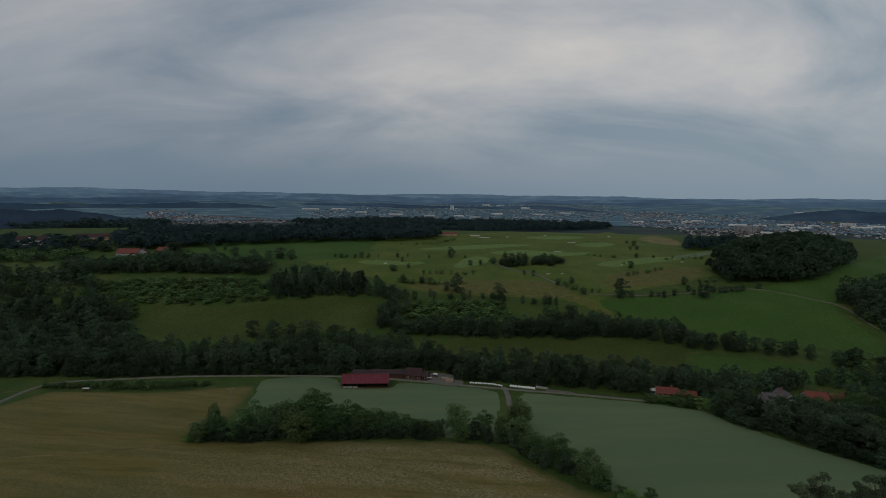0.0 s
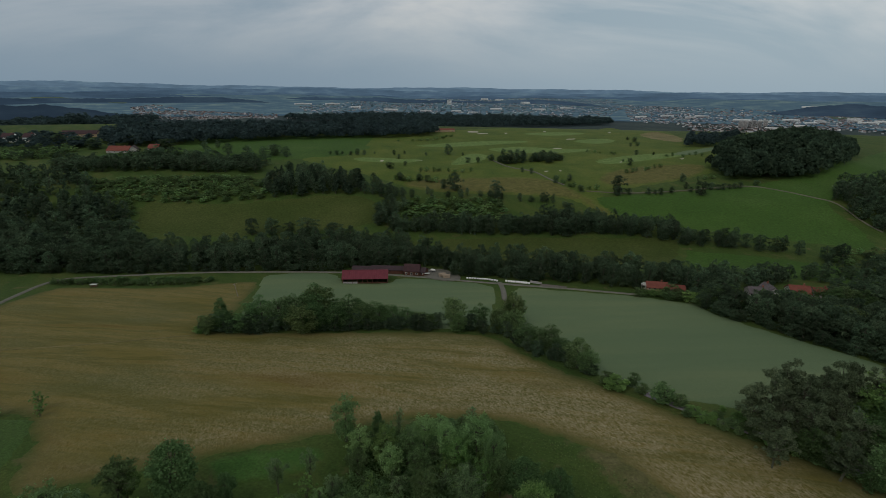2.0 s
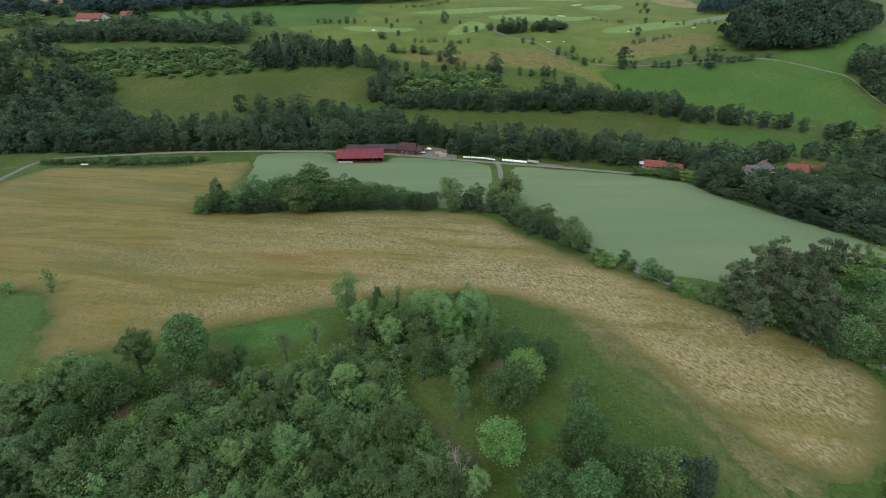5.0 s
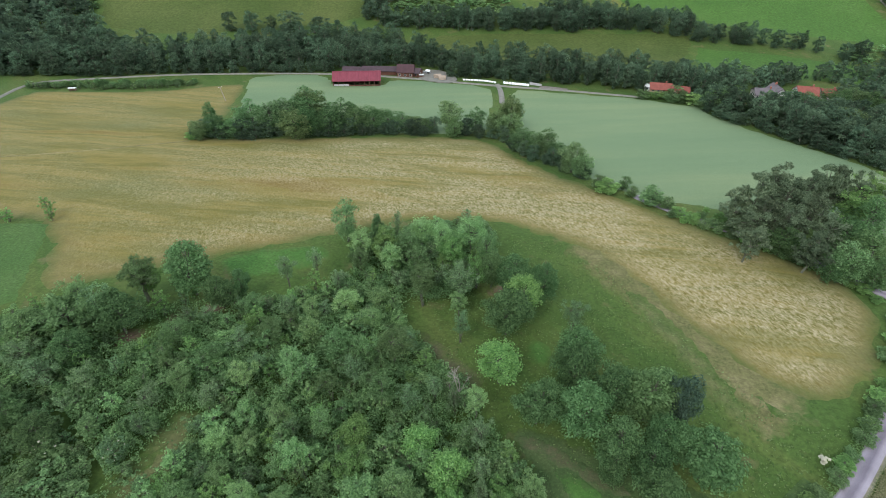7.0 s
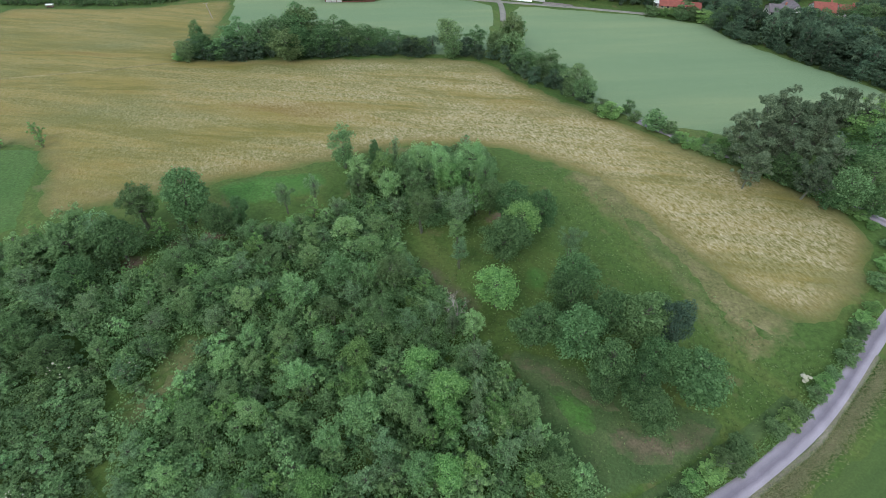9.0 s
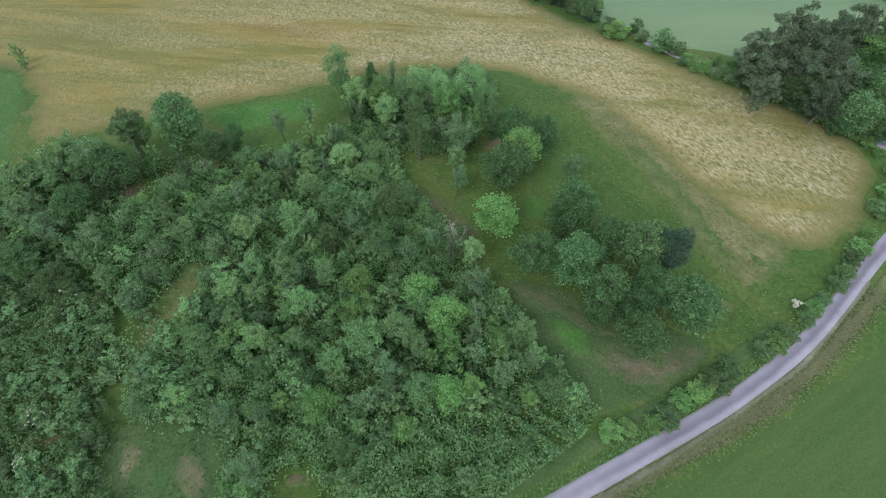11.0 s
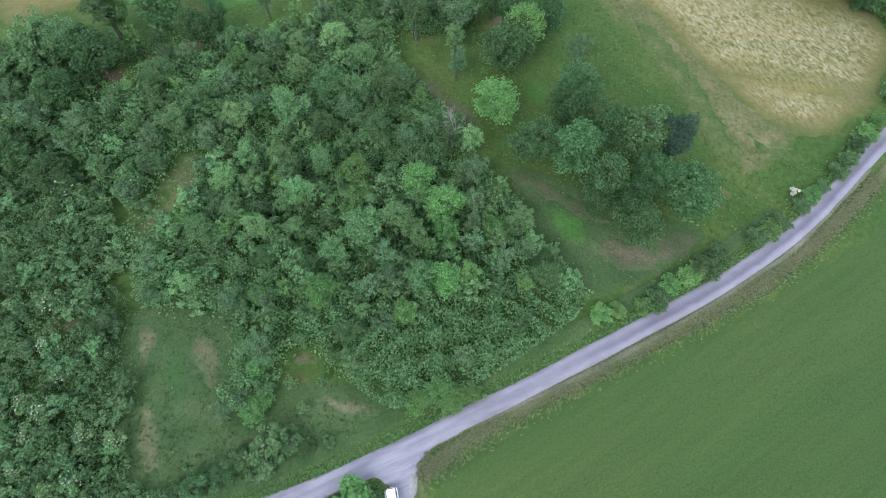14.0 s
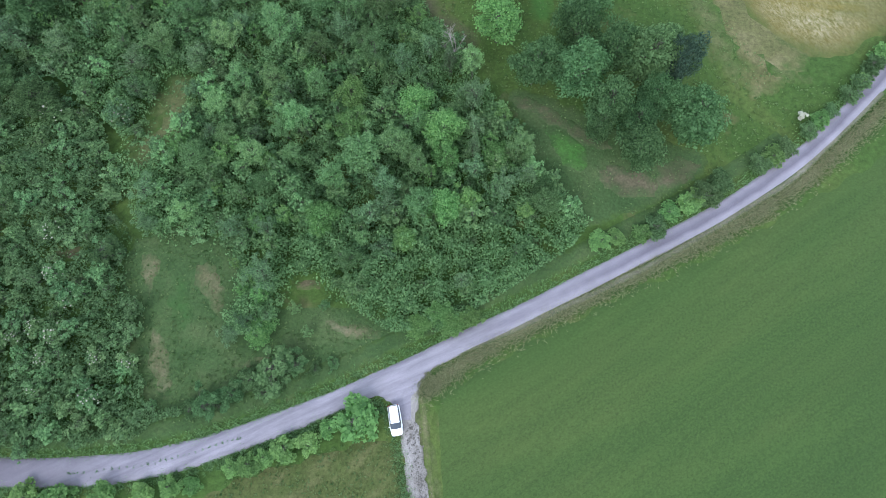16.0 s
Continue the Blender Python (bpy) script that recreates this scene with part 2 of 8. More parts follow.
def wheat_material():
    """Ripe cereal: bands along the field's edge, pale wind-laid tussocks, olive and rusty stretches, grass at the margin."""
    m, tree, n = material("ripe_cereal")
    edge = n("ShaderNodeAttribute")
    edge.attribute_name = "edge"
    band = noise_node(tree, 0.075, 6, 0.62, stretch=((0.16, 1.0, 1), -9))
    band.inputs["Distortion"].default_value = 0.35
    base = ramp_node(tree, band, 0, ((0.3, (0.134, 0.098, 0.023)), (0.75, (0.212, 0.173, 0.055)), (0.41, (0.159, 0.129, 0.034)), (0.49, (0.105, 0.101, 0.022)), (0.57, (0.163, 0.133, 0.036)), (0.65, (0.125, 0.114, 0.028))))
    broad = noise_node(tree, 0.03, 4, 0.6, stretch=((0.4, 1.2, 1), 3))
    green_mask = ramp_node(tree, broad, 0, ((0.50, (0, 0, 0)), (0.68, (0.85, 0.85, 0.85))))
    col = mix_node(tree, (green_mask, 0), (base, 0), (0.100, 0.106, 0.032))
    # wind-laid straw, in short wisps that gather in bands in the middle of the field
    straw = noise_node(tree, 1.25, 7, 0.76, stretch=((1.2, 0.62, 1), 22))
    straw.inputs["Distortion"].default_value = 0.7
    straw_mask = ramp_node(tree, straw, 0, ((0.42, (0, 0, 0)), (0.64, (0.95, 0.95, 0.95))))
    laid = noise_node(tree, 0.055, 5, 0.66, stretch=((0.3, 1.0, 1), -12))
    zone_mask = ramp_node(tree, laid, 0, ((0.37, (0.08, 0.08, 0.08)), (0.54, (1, 1, 1))))
    where, split, run = n("ShaderNodeNewGeometry"), n("ShaderNodeSeparateXYZ"), n("ShaderNodeMapRange")
    link_nodes(tree, where, "Position", split, 0)
    link_nodes(tree, split, "X", run, 0)
    run.inputs["From Min"].default_value, run.inputs["From Max"].default_value = -110.0, 0.0
    run.inputs["To Min"].default_value, run.inputs["To Max"].default_value = 0.3, 1.0
    zone_mask = mix_node(tree, 1.0, (zone_mask, 0), (run, 0), "MULTIPLY")
    both = mix_node(tree, 1.0, (straw_mask, 0), (zone_mask, 2), "MULTIPLY")
    inner = n("ShaderNodeMapRange")
    inner.inputs["From Min"].default_value, inner.inputs["From Max"].default_value = 0.5, 6.0
    link_nodes(tree, edge, "Fac", inner, 0)
    both = mix_node(tree, 1.0, (both, 2), (inner, 0), "MULTIPLY")
    col = mix_node(tree, (both, 2), (col, 2), (0.346, 0.299, 0.188))
    dark_mask = ramp_node(tree, straw, 0, ((0.26, (0.62, 0.58, 0.52)), (0.44, (1, 1, 1))))
    pit = mix_node(tree, (zone_mask, 2), (1.0, 1.0, 1.0), (dark_mask, 0))
    col = mix_node(tree, 1.0, (col, 2), (pit, 2), "MULTIPLY")
    grain = noise_node(tree, 3.2, 6, 0.8, stretch=((1.4, 0.5, 1), 22))
    shade = ramp_node(tree, grain, 0, ((0.28, (0.72, 0.72, 0.72)), (0.74, (1.27, 1.27, 1.27))))
    col = mix_node(tree, 1.0, (col, 2), (shade, 0), "MULTIPLY")
    grass, grass_grain = grass_colour(tree, *ROUGH_GRASS)
    rim = fading(tree, 0.4, -2.8, 2.2, 5.0)
    ochre = fading(tree, 0.3, -3.5, 5.0, 9.0)
    margin, margin_grain = grass_colour(tree, *MARGIN_GRASS)
    rust = mix_node(tree, 1.0, (0.152, 0.116, 0.032), (shade, 0), "MULTIPLY")
    tint = ramp_node(tree, laid, 0, ((0.42, (0.1, 0.1, 0.1)), (0.60, (0.65, 0.65, 0.65))))
    thin = mix_node(tree, (tint, 0), (margin, 2), (rust, 2))
    col = mix_node(tree, (ochre, 0), (thin, 2), (col, 2))
    col = mix_node(tree, (rim, 0), (grass, 2), (col, 2))
    finish(tree, (col, 2), 0.95, (straw, 0), 0.5, 0.35, specular=0.15)
    return m


M_WHEAT = wheat_material()


def leaf_material(name, dark, light, spread=0.25, through_light=0.60):
    """Leaves: each tree and each spray of leaves has its own shade; some light passes through."""
    m, tree, n = material(name)
    own, geo, at = n("ShaderNodeObjectInfo"), n("ShaderNodeNewGeometry"), n("ShaderNodeAttribute")
    at.attribute_name = "tone"
    both, info = n("ShaderNodeMath"), n("ShaderNodeMath")
    info.operation = "FRACT"
    link_nodes(tree, own, "Random", both, 0)
    link_nodes(tree, at, "Fac", both, 1)
    link_nodes(tree, both, 0, info, 0)
    a = mix_node(tree, (geo, "Random Per Island"), tuple(v * 0.8 for v in dark), tuple(v * 1.08 for v in light))
    tone = n("ShaderNodeMapRange")
    tone.inputs["To Min"].default_value, tone.inputs["To Max"].default_value = 1 - spread, 1 + spread
    link_nodes(tree, info, 0, tone, 0)
    hsv = n("ShaderNodeHueSaturation")
    hue = n("ShaderNodeMapRange")
    hue.inputs["To Min"].default_value, hue.inputs["To Max"].default_value = 0.486, 0.512
    mul = n("ShaderNodeMath")
    mul.operation = "MULTIPLY"
    mul.inputs[1].default_value = 7.13
    fr = n("ShaderNodeMath")
    fr.operation = "FRACT"
    link_nodes(tree, info, 0, mul, 0)
    link_nodes(tree, mul, 0, fr, 0)
    link_nodes(tree, fr, 0, hue, 0)
    link_nodes(tree, hue, 0, hsv, "Hue")
    link_nodes(tree, tone, 0, hsv, "Value")
    hsv.inputs["Saturation"].default_value = 0.95
    link_nodes(tree, a, 2, hsv, "Color")
    d, tr, mx = n("ShaderNodeBsdfDiffuse"), n("ShaderNodeBsdfTranslucent"), n("ShaderNodeMixShader")
    mx.inputs[0].default_value = through_light
    link_nodes(tree, hsv, 0, d, 0)
    link_nodes(tree, hsv, 0, tr, 0)
    link_nodes(tree, d, 0, mx, 1)
    link_nodes(tree, tr, 0, mx, 2)
    link_nodes(tree, mx, 0, n("ShaderNodeOutputMaterial"), 0)
    return m


L_ASH = leaf_material("ash_leaves", (0.146, 0.258, 0.100), (0.236, 0.380, 0.146), 0.40)
L_DARK = leaf_material("maple_leaves", (0.074, 0.144, 0.054), (0.150, 0.258, 0.098), 0.24)
L_HEDGE = leaf_material("hedge_leaves", (0.096, 0.168, 0.064), (0.192, 0.30, 0.122), 0.25)
L_BRAMBLE = leaf_material("bramble_leaf_sprays", (0.104, 0.196, 0.078), (0.228, 0.376, 0.156), 0.25)
L_GREY = leaf_material("willow_leaves", (0.122, 0.206, 0.096), (0.205, 0.318, 0.146), 0.30)
L_LIGHT = leaf_material("young_leaves", (0.128, 0.246, 0.074), (0.234, 0.394, 0.120), 0.2)
L_LIME = leaf_material("lime_leaves", (0.110, 0.166, 0.060), (0.205, 0.285, 0.112), 0.15)
L_BLUE = leaf_material("spruce_needles", (0.044, 0.078, 0.050), (0.096, 0.150, 0.094), 0.2)
L_PINE = leaf_material("pine_needles", (0.090, 0.136, 0.072), (0.182, 0.238, 0.132), 0.28)
# the valley's haze is in this colour: more blue, lifted darks
L_WOOD = leaf_material("hazy_wood_leaves", (0.066, 0.112, 0.066), (0.118, 0.182, 0.102), 0.34)
# bluish because the haze of distance is mixed into the leaf colour
L_FAR = leaf_material("hazy_far_leaves", (0.044, 0.078, 0.082), (0.074, 0.116, 0.112), 0.22)
L_KNOLL = leaf_material("knoll_wood_leaves", (0.044, 0.078, 0.050), (0.078, 0.124, 0.074), 0.3)
L_UNDER = leaf_material("bramble_leaves", (0.100, 0.184, 0.068), (0.228, 0.362, 0.144), 0.2)


def plain_material(name, colour, rough=0.8, grain=3.0, vary=0.25, metallic=0.0, bump=0.2, stretch=None, specular=0.3):
    m, tree, n = material(name)
    tc = n("ShaderNodeTexCoord")
    nz = noise_node(tree, grain, 5, 0.65, vector=(tc, "Object"), stretch=stretch)
    sh = ramp_node(tree, nz, 0, ((0.25, tuple(c * (1 - vary) for c in colour)), (0.75, tuple(min(c * (1 + vary), 1) for c in colour))))
    finish(tree, (sh, 0), rough, (nz, 0), bump, 0.03, metallic, specular)
    return m


M_BARK = plain_material("bark", (0.092, 0.096, 0.066), 0.95, 6.0, 0.4, stretch=((1, 1, 0.2), 0))
M_DEADWOOD = plain_material("dead_wood", (0.26, 0.23, 0.2), 0.95, 6.0, 0.3)
M_REDROOF = plain_material("red_sheet_roof", (0.15, 0.030, 0.042), 0.6, 0.5, 0.25, stretch=((1, 0.2, 1), 0))
M_DULLRED = plain_material("dull_red_roof", (0.052, 0.024, 0.026), 0.7, 0.6, 0.3)
M_TILEROOF = plain_material("clay_tile_roof", (0.19, 0.06, 0.044), 0.85, 0.8, 0.3)
M_BROWNROOF = plain_material("brown_sheet_roof", (0.05, 0.032, 0.036), 0.7, 0.6, 0.3)
M_GREYROOF = plain_material("slate_roof", (0.11, 0.095, 0.10), 0.8, 0.8, 0.3)
M_TIMBER = plain_material("dark_timber", (0.10, 0.045, 0.03), 0.9, 2.0, 0.3)
M_RENDER = plain_material("white_render", (0.34, 0.33, 0.31), 0.9, 0.7, 0.08)
M_CONCRETE = plain_material("concrete", (0.36, 0.35, 0.34), 0.9, 1.0, 0.15)


def road_material():
    """Old asphalt with two worn wheel tracks and a darker crown."""
    m, tree, n = material("worn_asphalt")
    at = n("ShaderNodeAttribute")
    at.attribute_name = "across"
    wob = noise_node(tree, 0.25, 4, 0.6)
    add = n("ShaderNodeMath")
    add.operation = "MULTIPLY_ADD"
    link_nodes(tree, wob, 0, add, 0)
    add.inputs[1].default_value = 0.25
    link_nodes(tree, at, "Fac", add, 2)
    prof = ramp_node(tree, add, 0, ((0.1, (0.225, 0.203, 0.23)), (1.0, (0.25, 0.226, 0.255)), (0.32, (0.262, 0.235, 0.268)), (0.52, (0.165, 0.147, 0.175)), (0.66, (0.145, 0.128, 0.155)), (0.82, (0.25, 0.225, 0.256))))
    where, split, run = n("ShaderNodeNewGeometry"), n("ShaderNodeSeparateXYZ"), n("ShaderNodeMapRange")
    link_nodes(tree, where, "Position", split, 0)
    link_nodes(tree, split, "X", run, 0)
    run.inputs["From Min"].default_value, run.inputs["From Max"].default_value = 10.0, 34.0
    streak = noise_node(tree, 0.9, 5, 0.65, stretch=((0.12, 1.2, 1), 22))
    even = ramp_node(tree, streak, 0, ((0.34, (0.185, 0.166, 0.192)), (0.6, (0.268, 0.243, 0.272))))
    prof = mix_node(tree, (run, 0), (even, 0), (prof, 0))
    # darker towards the road's left end, from X -42 to -64
    left_end = n("ShaderNodeMapRange")
    link_nodes(tree, split, "X", left_end, 0)
    left_end.inputs["From Min"].default_value, left_end.inputs["From Max"].default_value = -64.0, -42.0
    prof = mix_node(tree, (left_end, 0), (0.120, 0.104, 0.122), (prof, 2))
    big = noise_node(tree, 0.15, 4, 0.6)
    sh = ramp_node(tree, big, 0, ((0.3, (0.74, 0.74, 0.74)), (0.7, (1.0, 1.0, 1.0))))
    col = mix_node(tree, 1.0, (prof, 2), (sh, 0), "MULTIPLY")
    fine = noise_node(tree, 9.0, 4, 0.7)
    sp = ramp_node(tree, fine, 0, ((0.25, (0.8, 0.8, 0.8)), (0.75, (1.2, 1.2, 1.2))))
    col = mix_node(tree, 1.0, (col, 2), (sp, 0), "MULTIPLY")
    finish(tree, (col, 2), 0.85, (fine, 0), 0.3, 0.02)
    return m


M_ROAD = road_material()
M_STONY = patch_material("stony_track", (0.18, 0.162, 0.146), (0.24, 0.218, 0.202), (0.31, 0.285, 0.27), 5.0, 0.45, ((0.052, 0.056, 0.028), (0.075, 0.070, 0.040), (0.105, 0.088, 0.058), 0.15, 2.4))
M_TRACK = plain_material("worn_track", (0.13, 0.125, 0.09), 0.95, 0.3, 0.35)
M_LANE = plain_material("farm_lane_gravel", (0.15, 0.145, 0.122), 0.95, 0.5, 0.25)


# ---- mesh helpers ----
def mesh_object(name, verts, faces, mat, parent=None, smooth=False):
    me = bpy.data.meshes.new(name)
    me.from_pydata(verts, [], faces)
    me.materials.append(mat)
    if smooth:
        me.shade_smooth()
    ob = new(name, me)
    if parent is not None:
        ob.parent = parent
    return ob


def fast_mesh(name, verts, faces, mats, index=None, tone=None):
    """One mesh from arrays: verts (n, 3), faces a list of index arrays (m, k)."""
    me = bpy.data.meshes.new(name)
    verts = np.asarray(verts, np.float32)
    loops = np.concatenate([f.ravel() for f in faces]).astype(np.int32)
    sizes = np.concatenate([np.full(len(f), f.shape[1]) for f in faces])
    starts = np.concatenate([[0], np.cumsum(sizes)[:-1]]).astype(np.int32)
    me.vertices.add(len(verts))
    me.vertices.foreach_set("co", verts.ravel())
    me.loops.add(len(loops))
    me.loops.foreach_set("vertex_index", loops)
    me.polygons.add(len(sizes))
    me.polygons.foreach_set("loop_start", starts)
    for m in mats:
        me.materials.append(m)
    if index is not None:
        me.polygons.foreach_set("material_index", np.asarray(index, np.int32))
    if tone is not None:
        me.attributes.new("tone", "FLOAT", "POINT").data.foreach_set("value", np.asarray(tone, np.float32))
    me.update(calc_edges=True)
    me.validate()
    return new(name, me)


def part(name, bm, mat, parent, label=""):
    me = bpy.data.meshes.new(name)
    bm.to_mesh(me)
    bm.free()
    me.materials.append(mat)
    ob = new(name, me)
    ob.parent = parent
    return tagged(ob, label) if label else ob


def inside(poly, x, y):
    x, y = np.asarray(x, float), np.asarray(y, float)
    hit = np.zeros(x.shape, bool)
    for (x0, y0), (x1, y1) in zip(poly, poly[1:] + poly[:1]):
        cross = (y0 > y) != (y1 > y)
        with np.errstate(divide="ignore", invalid="ignore"):
            hit ^= cross & (x < (x1 - x0) * (y - y0) / (y1 - y0) + x0)
    return hit


def edge_distance(poly, x, y):
    best = np.full(np.shape(x), 1e9)
    for (x0, y0), (x1, y1) in zip(poly, poly[1:] + poly[:1]):
        dx, dy = x1 - x0, y1 - y0
        t = np.clip(((x - x0) * dx + (y - y0) * dy) / (dx * dx + dy * dy + 1e-9), 0, 1)
        best = np.minimum(best, np.hypot(x - x0 - t * dx, y - y0 - t * dy))
    return best


def rounded(line, closed=True, times=2):
    """Cut the corners of a line, so that it bends gently."""
    for _ in range(times):
        out = [] if closed else [line[0]]
        pairs = zip(line, line[1:] + line[:1]) if closed else zip(line, line[1:])
        for (x0, y0), (x1, y1) in pairs:
            out += [(0.75 * x0 + 0.25 * x1, 0.75 * y0 + 0.25 * y1), (0.25 * x0 + 0.75 * x1, 0.25 * y0 + 0.75 * y1)]
        line = out if closed else out + [line[-1]]
    return line


def spaced(line, step, closed):
    out = []
    for (x0, y0), (x1, y1) in zip(line, line[1:] + (line[:1] if closed else [])):
        k = max(1, int(math.hypot(x1 - x0, y1 - y0) / step))
        out += [(x0 + (x1 - x0) * i / k, y0 + (y1 - y0) * i / k) for i in range(k)]
    return out if closed else out + [line[-1]]


def drape(name, poly, lift, step, mat, label, category, times=2, jitter=0.0):
    """A field or patch that follows the ground and stands a little proud of it, with a rim down into it."""
    rng = np.random.default_rng(len(poly) + int(step * 10))
    poly = spaced(rounded(poly, True, times), step, True)
    if jitter:
        poly = [(x + rng.normal(0, jitter), y + rng.normal(0, jitter)) for x, y in poly]
    xs, ys = [p[0] for p in poly], [p[1] for p in poly]
    gx, gy = np.meshgrid(np.arange(min(xs), max(xs), step), np.arange(min(ys), max(ys), step))
    gx, gy = gx.ravel(), gy.ravel()
    keep = inside(poly, gx, gy)
    gx, gy = gx[keep], gy[keep]
    keep = edge_distance(poly, gx, gy) > step * 0.4
    gx, gy = gx[keep], gy[keep]
    nb = len(poly)
    pts = [Vector(p) for p in poly] + [Vector((a, b)) for a, b in zip(gx, gy)]
    out = delaunay_2d_cdt(pts, [(i, (i + 1) % nb) for i in range(nb)], [], 1, 1e-4)
    co, faces, orig = out[0], out[2], out[3]
    px, py = np.array([c[0] for c in co]), np.array([c[1] for c in co])
    dist = edge_distance(poly, px, py)
    pz = height(px, py) + lift - (np.where(dist < 0.05 * step, lift + 0.12, 0.0) if lift < 0.28 else 0.0)
    verts = [tuple(v) for v in np.c_[px, py, pz]]
    faces = [tuple(f) for f in faces]
    where = {o: i for i, os in enumerate(orig) for o in os if o < nb}
    base = len(verts)
    rim = [where[i] for i in range(nb) if i in where]
    k = len(rim)
    for drop in (0.0, lift + 0.6 + step * 0.02):
        for i in rim if lift >= 0.28 else []:
            verts.append((px[i], py[i], pz[i] - drop))
    faces += [] if lift < 0.28 else [(base + i, base + k + i, base + k + (i + 1) % k, base + (i + 1) % k) for i in range(k)]
    ob = mesh_object(name, verts, faces, mat)
    attr = ob.data.attributes.new("edge", "FLOAT", "POINT")
    attr.data.foreach_set("value", list(dist) + [0.0] * (len(verts) - len(dist)))
    ob.data.shade_smooth()
    return tagged(ob, label, category, kind="structure")


def ribbon(name, line, width, lift, mat, label, category, step=3.0, times=2, camber=0.04, wider=None):
    line = spaced(rounded(line, False, times), step, False)
    n, cols = len(line), 7
    verts, across, faces = [], [], []
    for i, (x, y) in enumerate(line):
        a, b = line[max(i - 1, 0)], line[min(i + 1, n - 1)]
        dx, dy = b[0] - a[0], b[1] - a[1]
        d = math.hypot(dx, dy) or 1
        nx, ny = dy / d, -dx / d
        for j in range(cols):
            s = j / (cols - 1)
            w = (s - 0.5) * (width + (wider(x) if wider else 0.0)) * (1 + 0.04 * math.sin(i * 0.9 + j))
            px, py = x + nx * w, y + ny * w
            z = ground_at(px, py) + lift + camber * (1 - abs(2 * s - 1)) - (0.5 if j in (0, cols - 1) else 0)
            if j in (0, cols - 1):
                px, py = x + nx * w * 0.99, y + ny * w * 0.99
            verts.append((px, py, z))
            across.append(s)
    for i in range(n - 1):
        for j in range(cols - 1):
            a = i * cols + j
            faces.append((a, a + cols, a + cols + 1, a + 1))
    ob = mesh_object(name, verts, faces, mat)
    ob.data.attributes.new("across", "FLOAT", "POINT").data.foreach_set("value", across)
    ob.data.attributes.new("edge", "FLOAT", "POINT").data.foreach_set("value", [width * (0.5 - abs(a - 0.5)) for a in across])
    ob.data.shade_smooth()
    return tagged(ob, label, category, kind="structure")


# ---- the ground: one sheet to the far ridges ----
def make_ground():
    rows = list(np.arange(-1400, -60, 60)) + list(np.arange(-60, 640, 5.0))
    y, step = 640.0, 4.0
    while y < 4990:
        rows.append(y)
        step = min(step * 1.05, 40)
        y += step
    cols = np.linspace(-1, 1, 181)
    verts = []
    for y in rows:
        half = 420 + 0.97 * abs(y)
        x = cols * half
        verts += [tuple(v) for v in np.c_[x, np.full(x.shape, y), height(x, np.full(x.shape, y))]]
    m = len(cols)
    faces, mats = [], []
    for i in range(len(rows) - 1):
        for j in range(m - 1):
            a = i * m + j
            faces.append((a, a + 1, a + m + 1, a + m))
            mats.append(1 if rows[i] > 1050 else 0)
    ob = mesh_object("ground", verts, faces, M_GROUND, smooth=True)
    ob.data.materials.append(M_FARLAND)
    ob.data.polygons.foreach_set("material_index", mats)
    tagged(ob, "rolling grassland falling into a wooded valley", "ground", kind="structure")


make_ground()

# ---- fields ----
drape("wheat_field", [(-200.9, 173.2), (-206.5, 222.5), (-206.8, 244.1), (-204.2, 264.9), (-184.6, 265.4), (-149.2, 263.3), (-108.0, 280.0), (-99.0, 280.0), (-95.5, 256.0), (-93.0, 234.0), (-90.5, 209.0), (-93.6, 194.5), (-64.4, 196.6), (-15.4, 199.2), (12.0, 198.0), (23.5, 193.0), (29.5, 180.0), (36.0, 168.0), (46.0, 155.0), (54.0, 145.0), (64.0, 133.0), (73.0, 123.0), (84.2, 112.6), (94.8, 101.6)] + [(96.9, 101.2), (100.5, 92.0), (100.2, 81.9), (93.6, 71.3), (82.3, 60.5), (71.0, 55.9), (64.8, 58.5), (58.4, 66.7), (50.8, 82.1), (45.7, 95.8), (38.6, 107.0), (29.5, 114.1), (16.6, 121.7), (-3.9, 124.8), (-24.6, 114.1), (-41.2, 108.6), (-55.3, 103.5), (-74.9, 94.6), (-92.3, 86.4), (-105.0, 122.3), (-131.5, 122.2)],
      0.12, 4.0, M_WHEAT, "ripening golden cereal field with pale wind-laid streaks", "field", jitter=0.4)
drape("cereal_field", [(-104.3, 292.9), (-85.8, 297.8), (-58.8, 298.5), (-53.8, 277.2), (-28.2, 277.9), (-24.6, 290.8), (-2.5, 287.1), (31.2, 278.4), (31.6, 260.9), (27.4, 232.2), (23.4, 200.0), (-15.8, 200.7), (-87.7, 199.4), (-91.3, 229.3), (-98.3, 267.6)],
      0.24, 5.0, M_BARLEY, "blue-green young cereal field below the farm", "field", 1)
drape("cereal_field", [(39.0, 274.4), (54.6, 271.7), (71.6, 267.0), (106.1, 258.8), (124.0, 247.0), (131.7, 249.7), (128.8, 229.6), (139.3, 207.4), (146.9, 190.5), (153.0, 177.8), (159.7, 163.0), (150.0, 120.0), (142.6, 111.9), (113.4, 114.7), (86.1, 129.5), (63.7, 138.3), (51.4, 152.5), (37.6, 183.8), (30.2, 200.1)],
      0.24, 5.0, M_BARLEY, "blue-green young cereal field in the valley", "field", 1)
drape("pasture", [(-150.0, 121.0), (-128.0, 121.6), (-105.2, 121.6), (-98.6, 103.5), (-92.3, 86.2), (-104.0, 82.0), (-130.0, 80.0)], 0.16, 2.0, M_CLOVER, "bright green pasture beside the cereal", "field", 0)
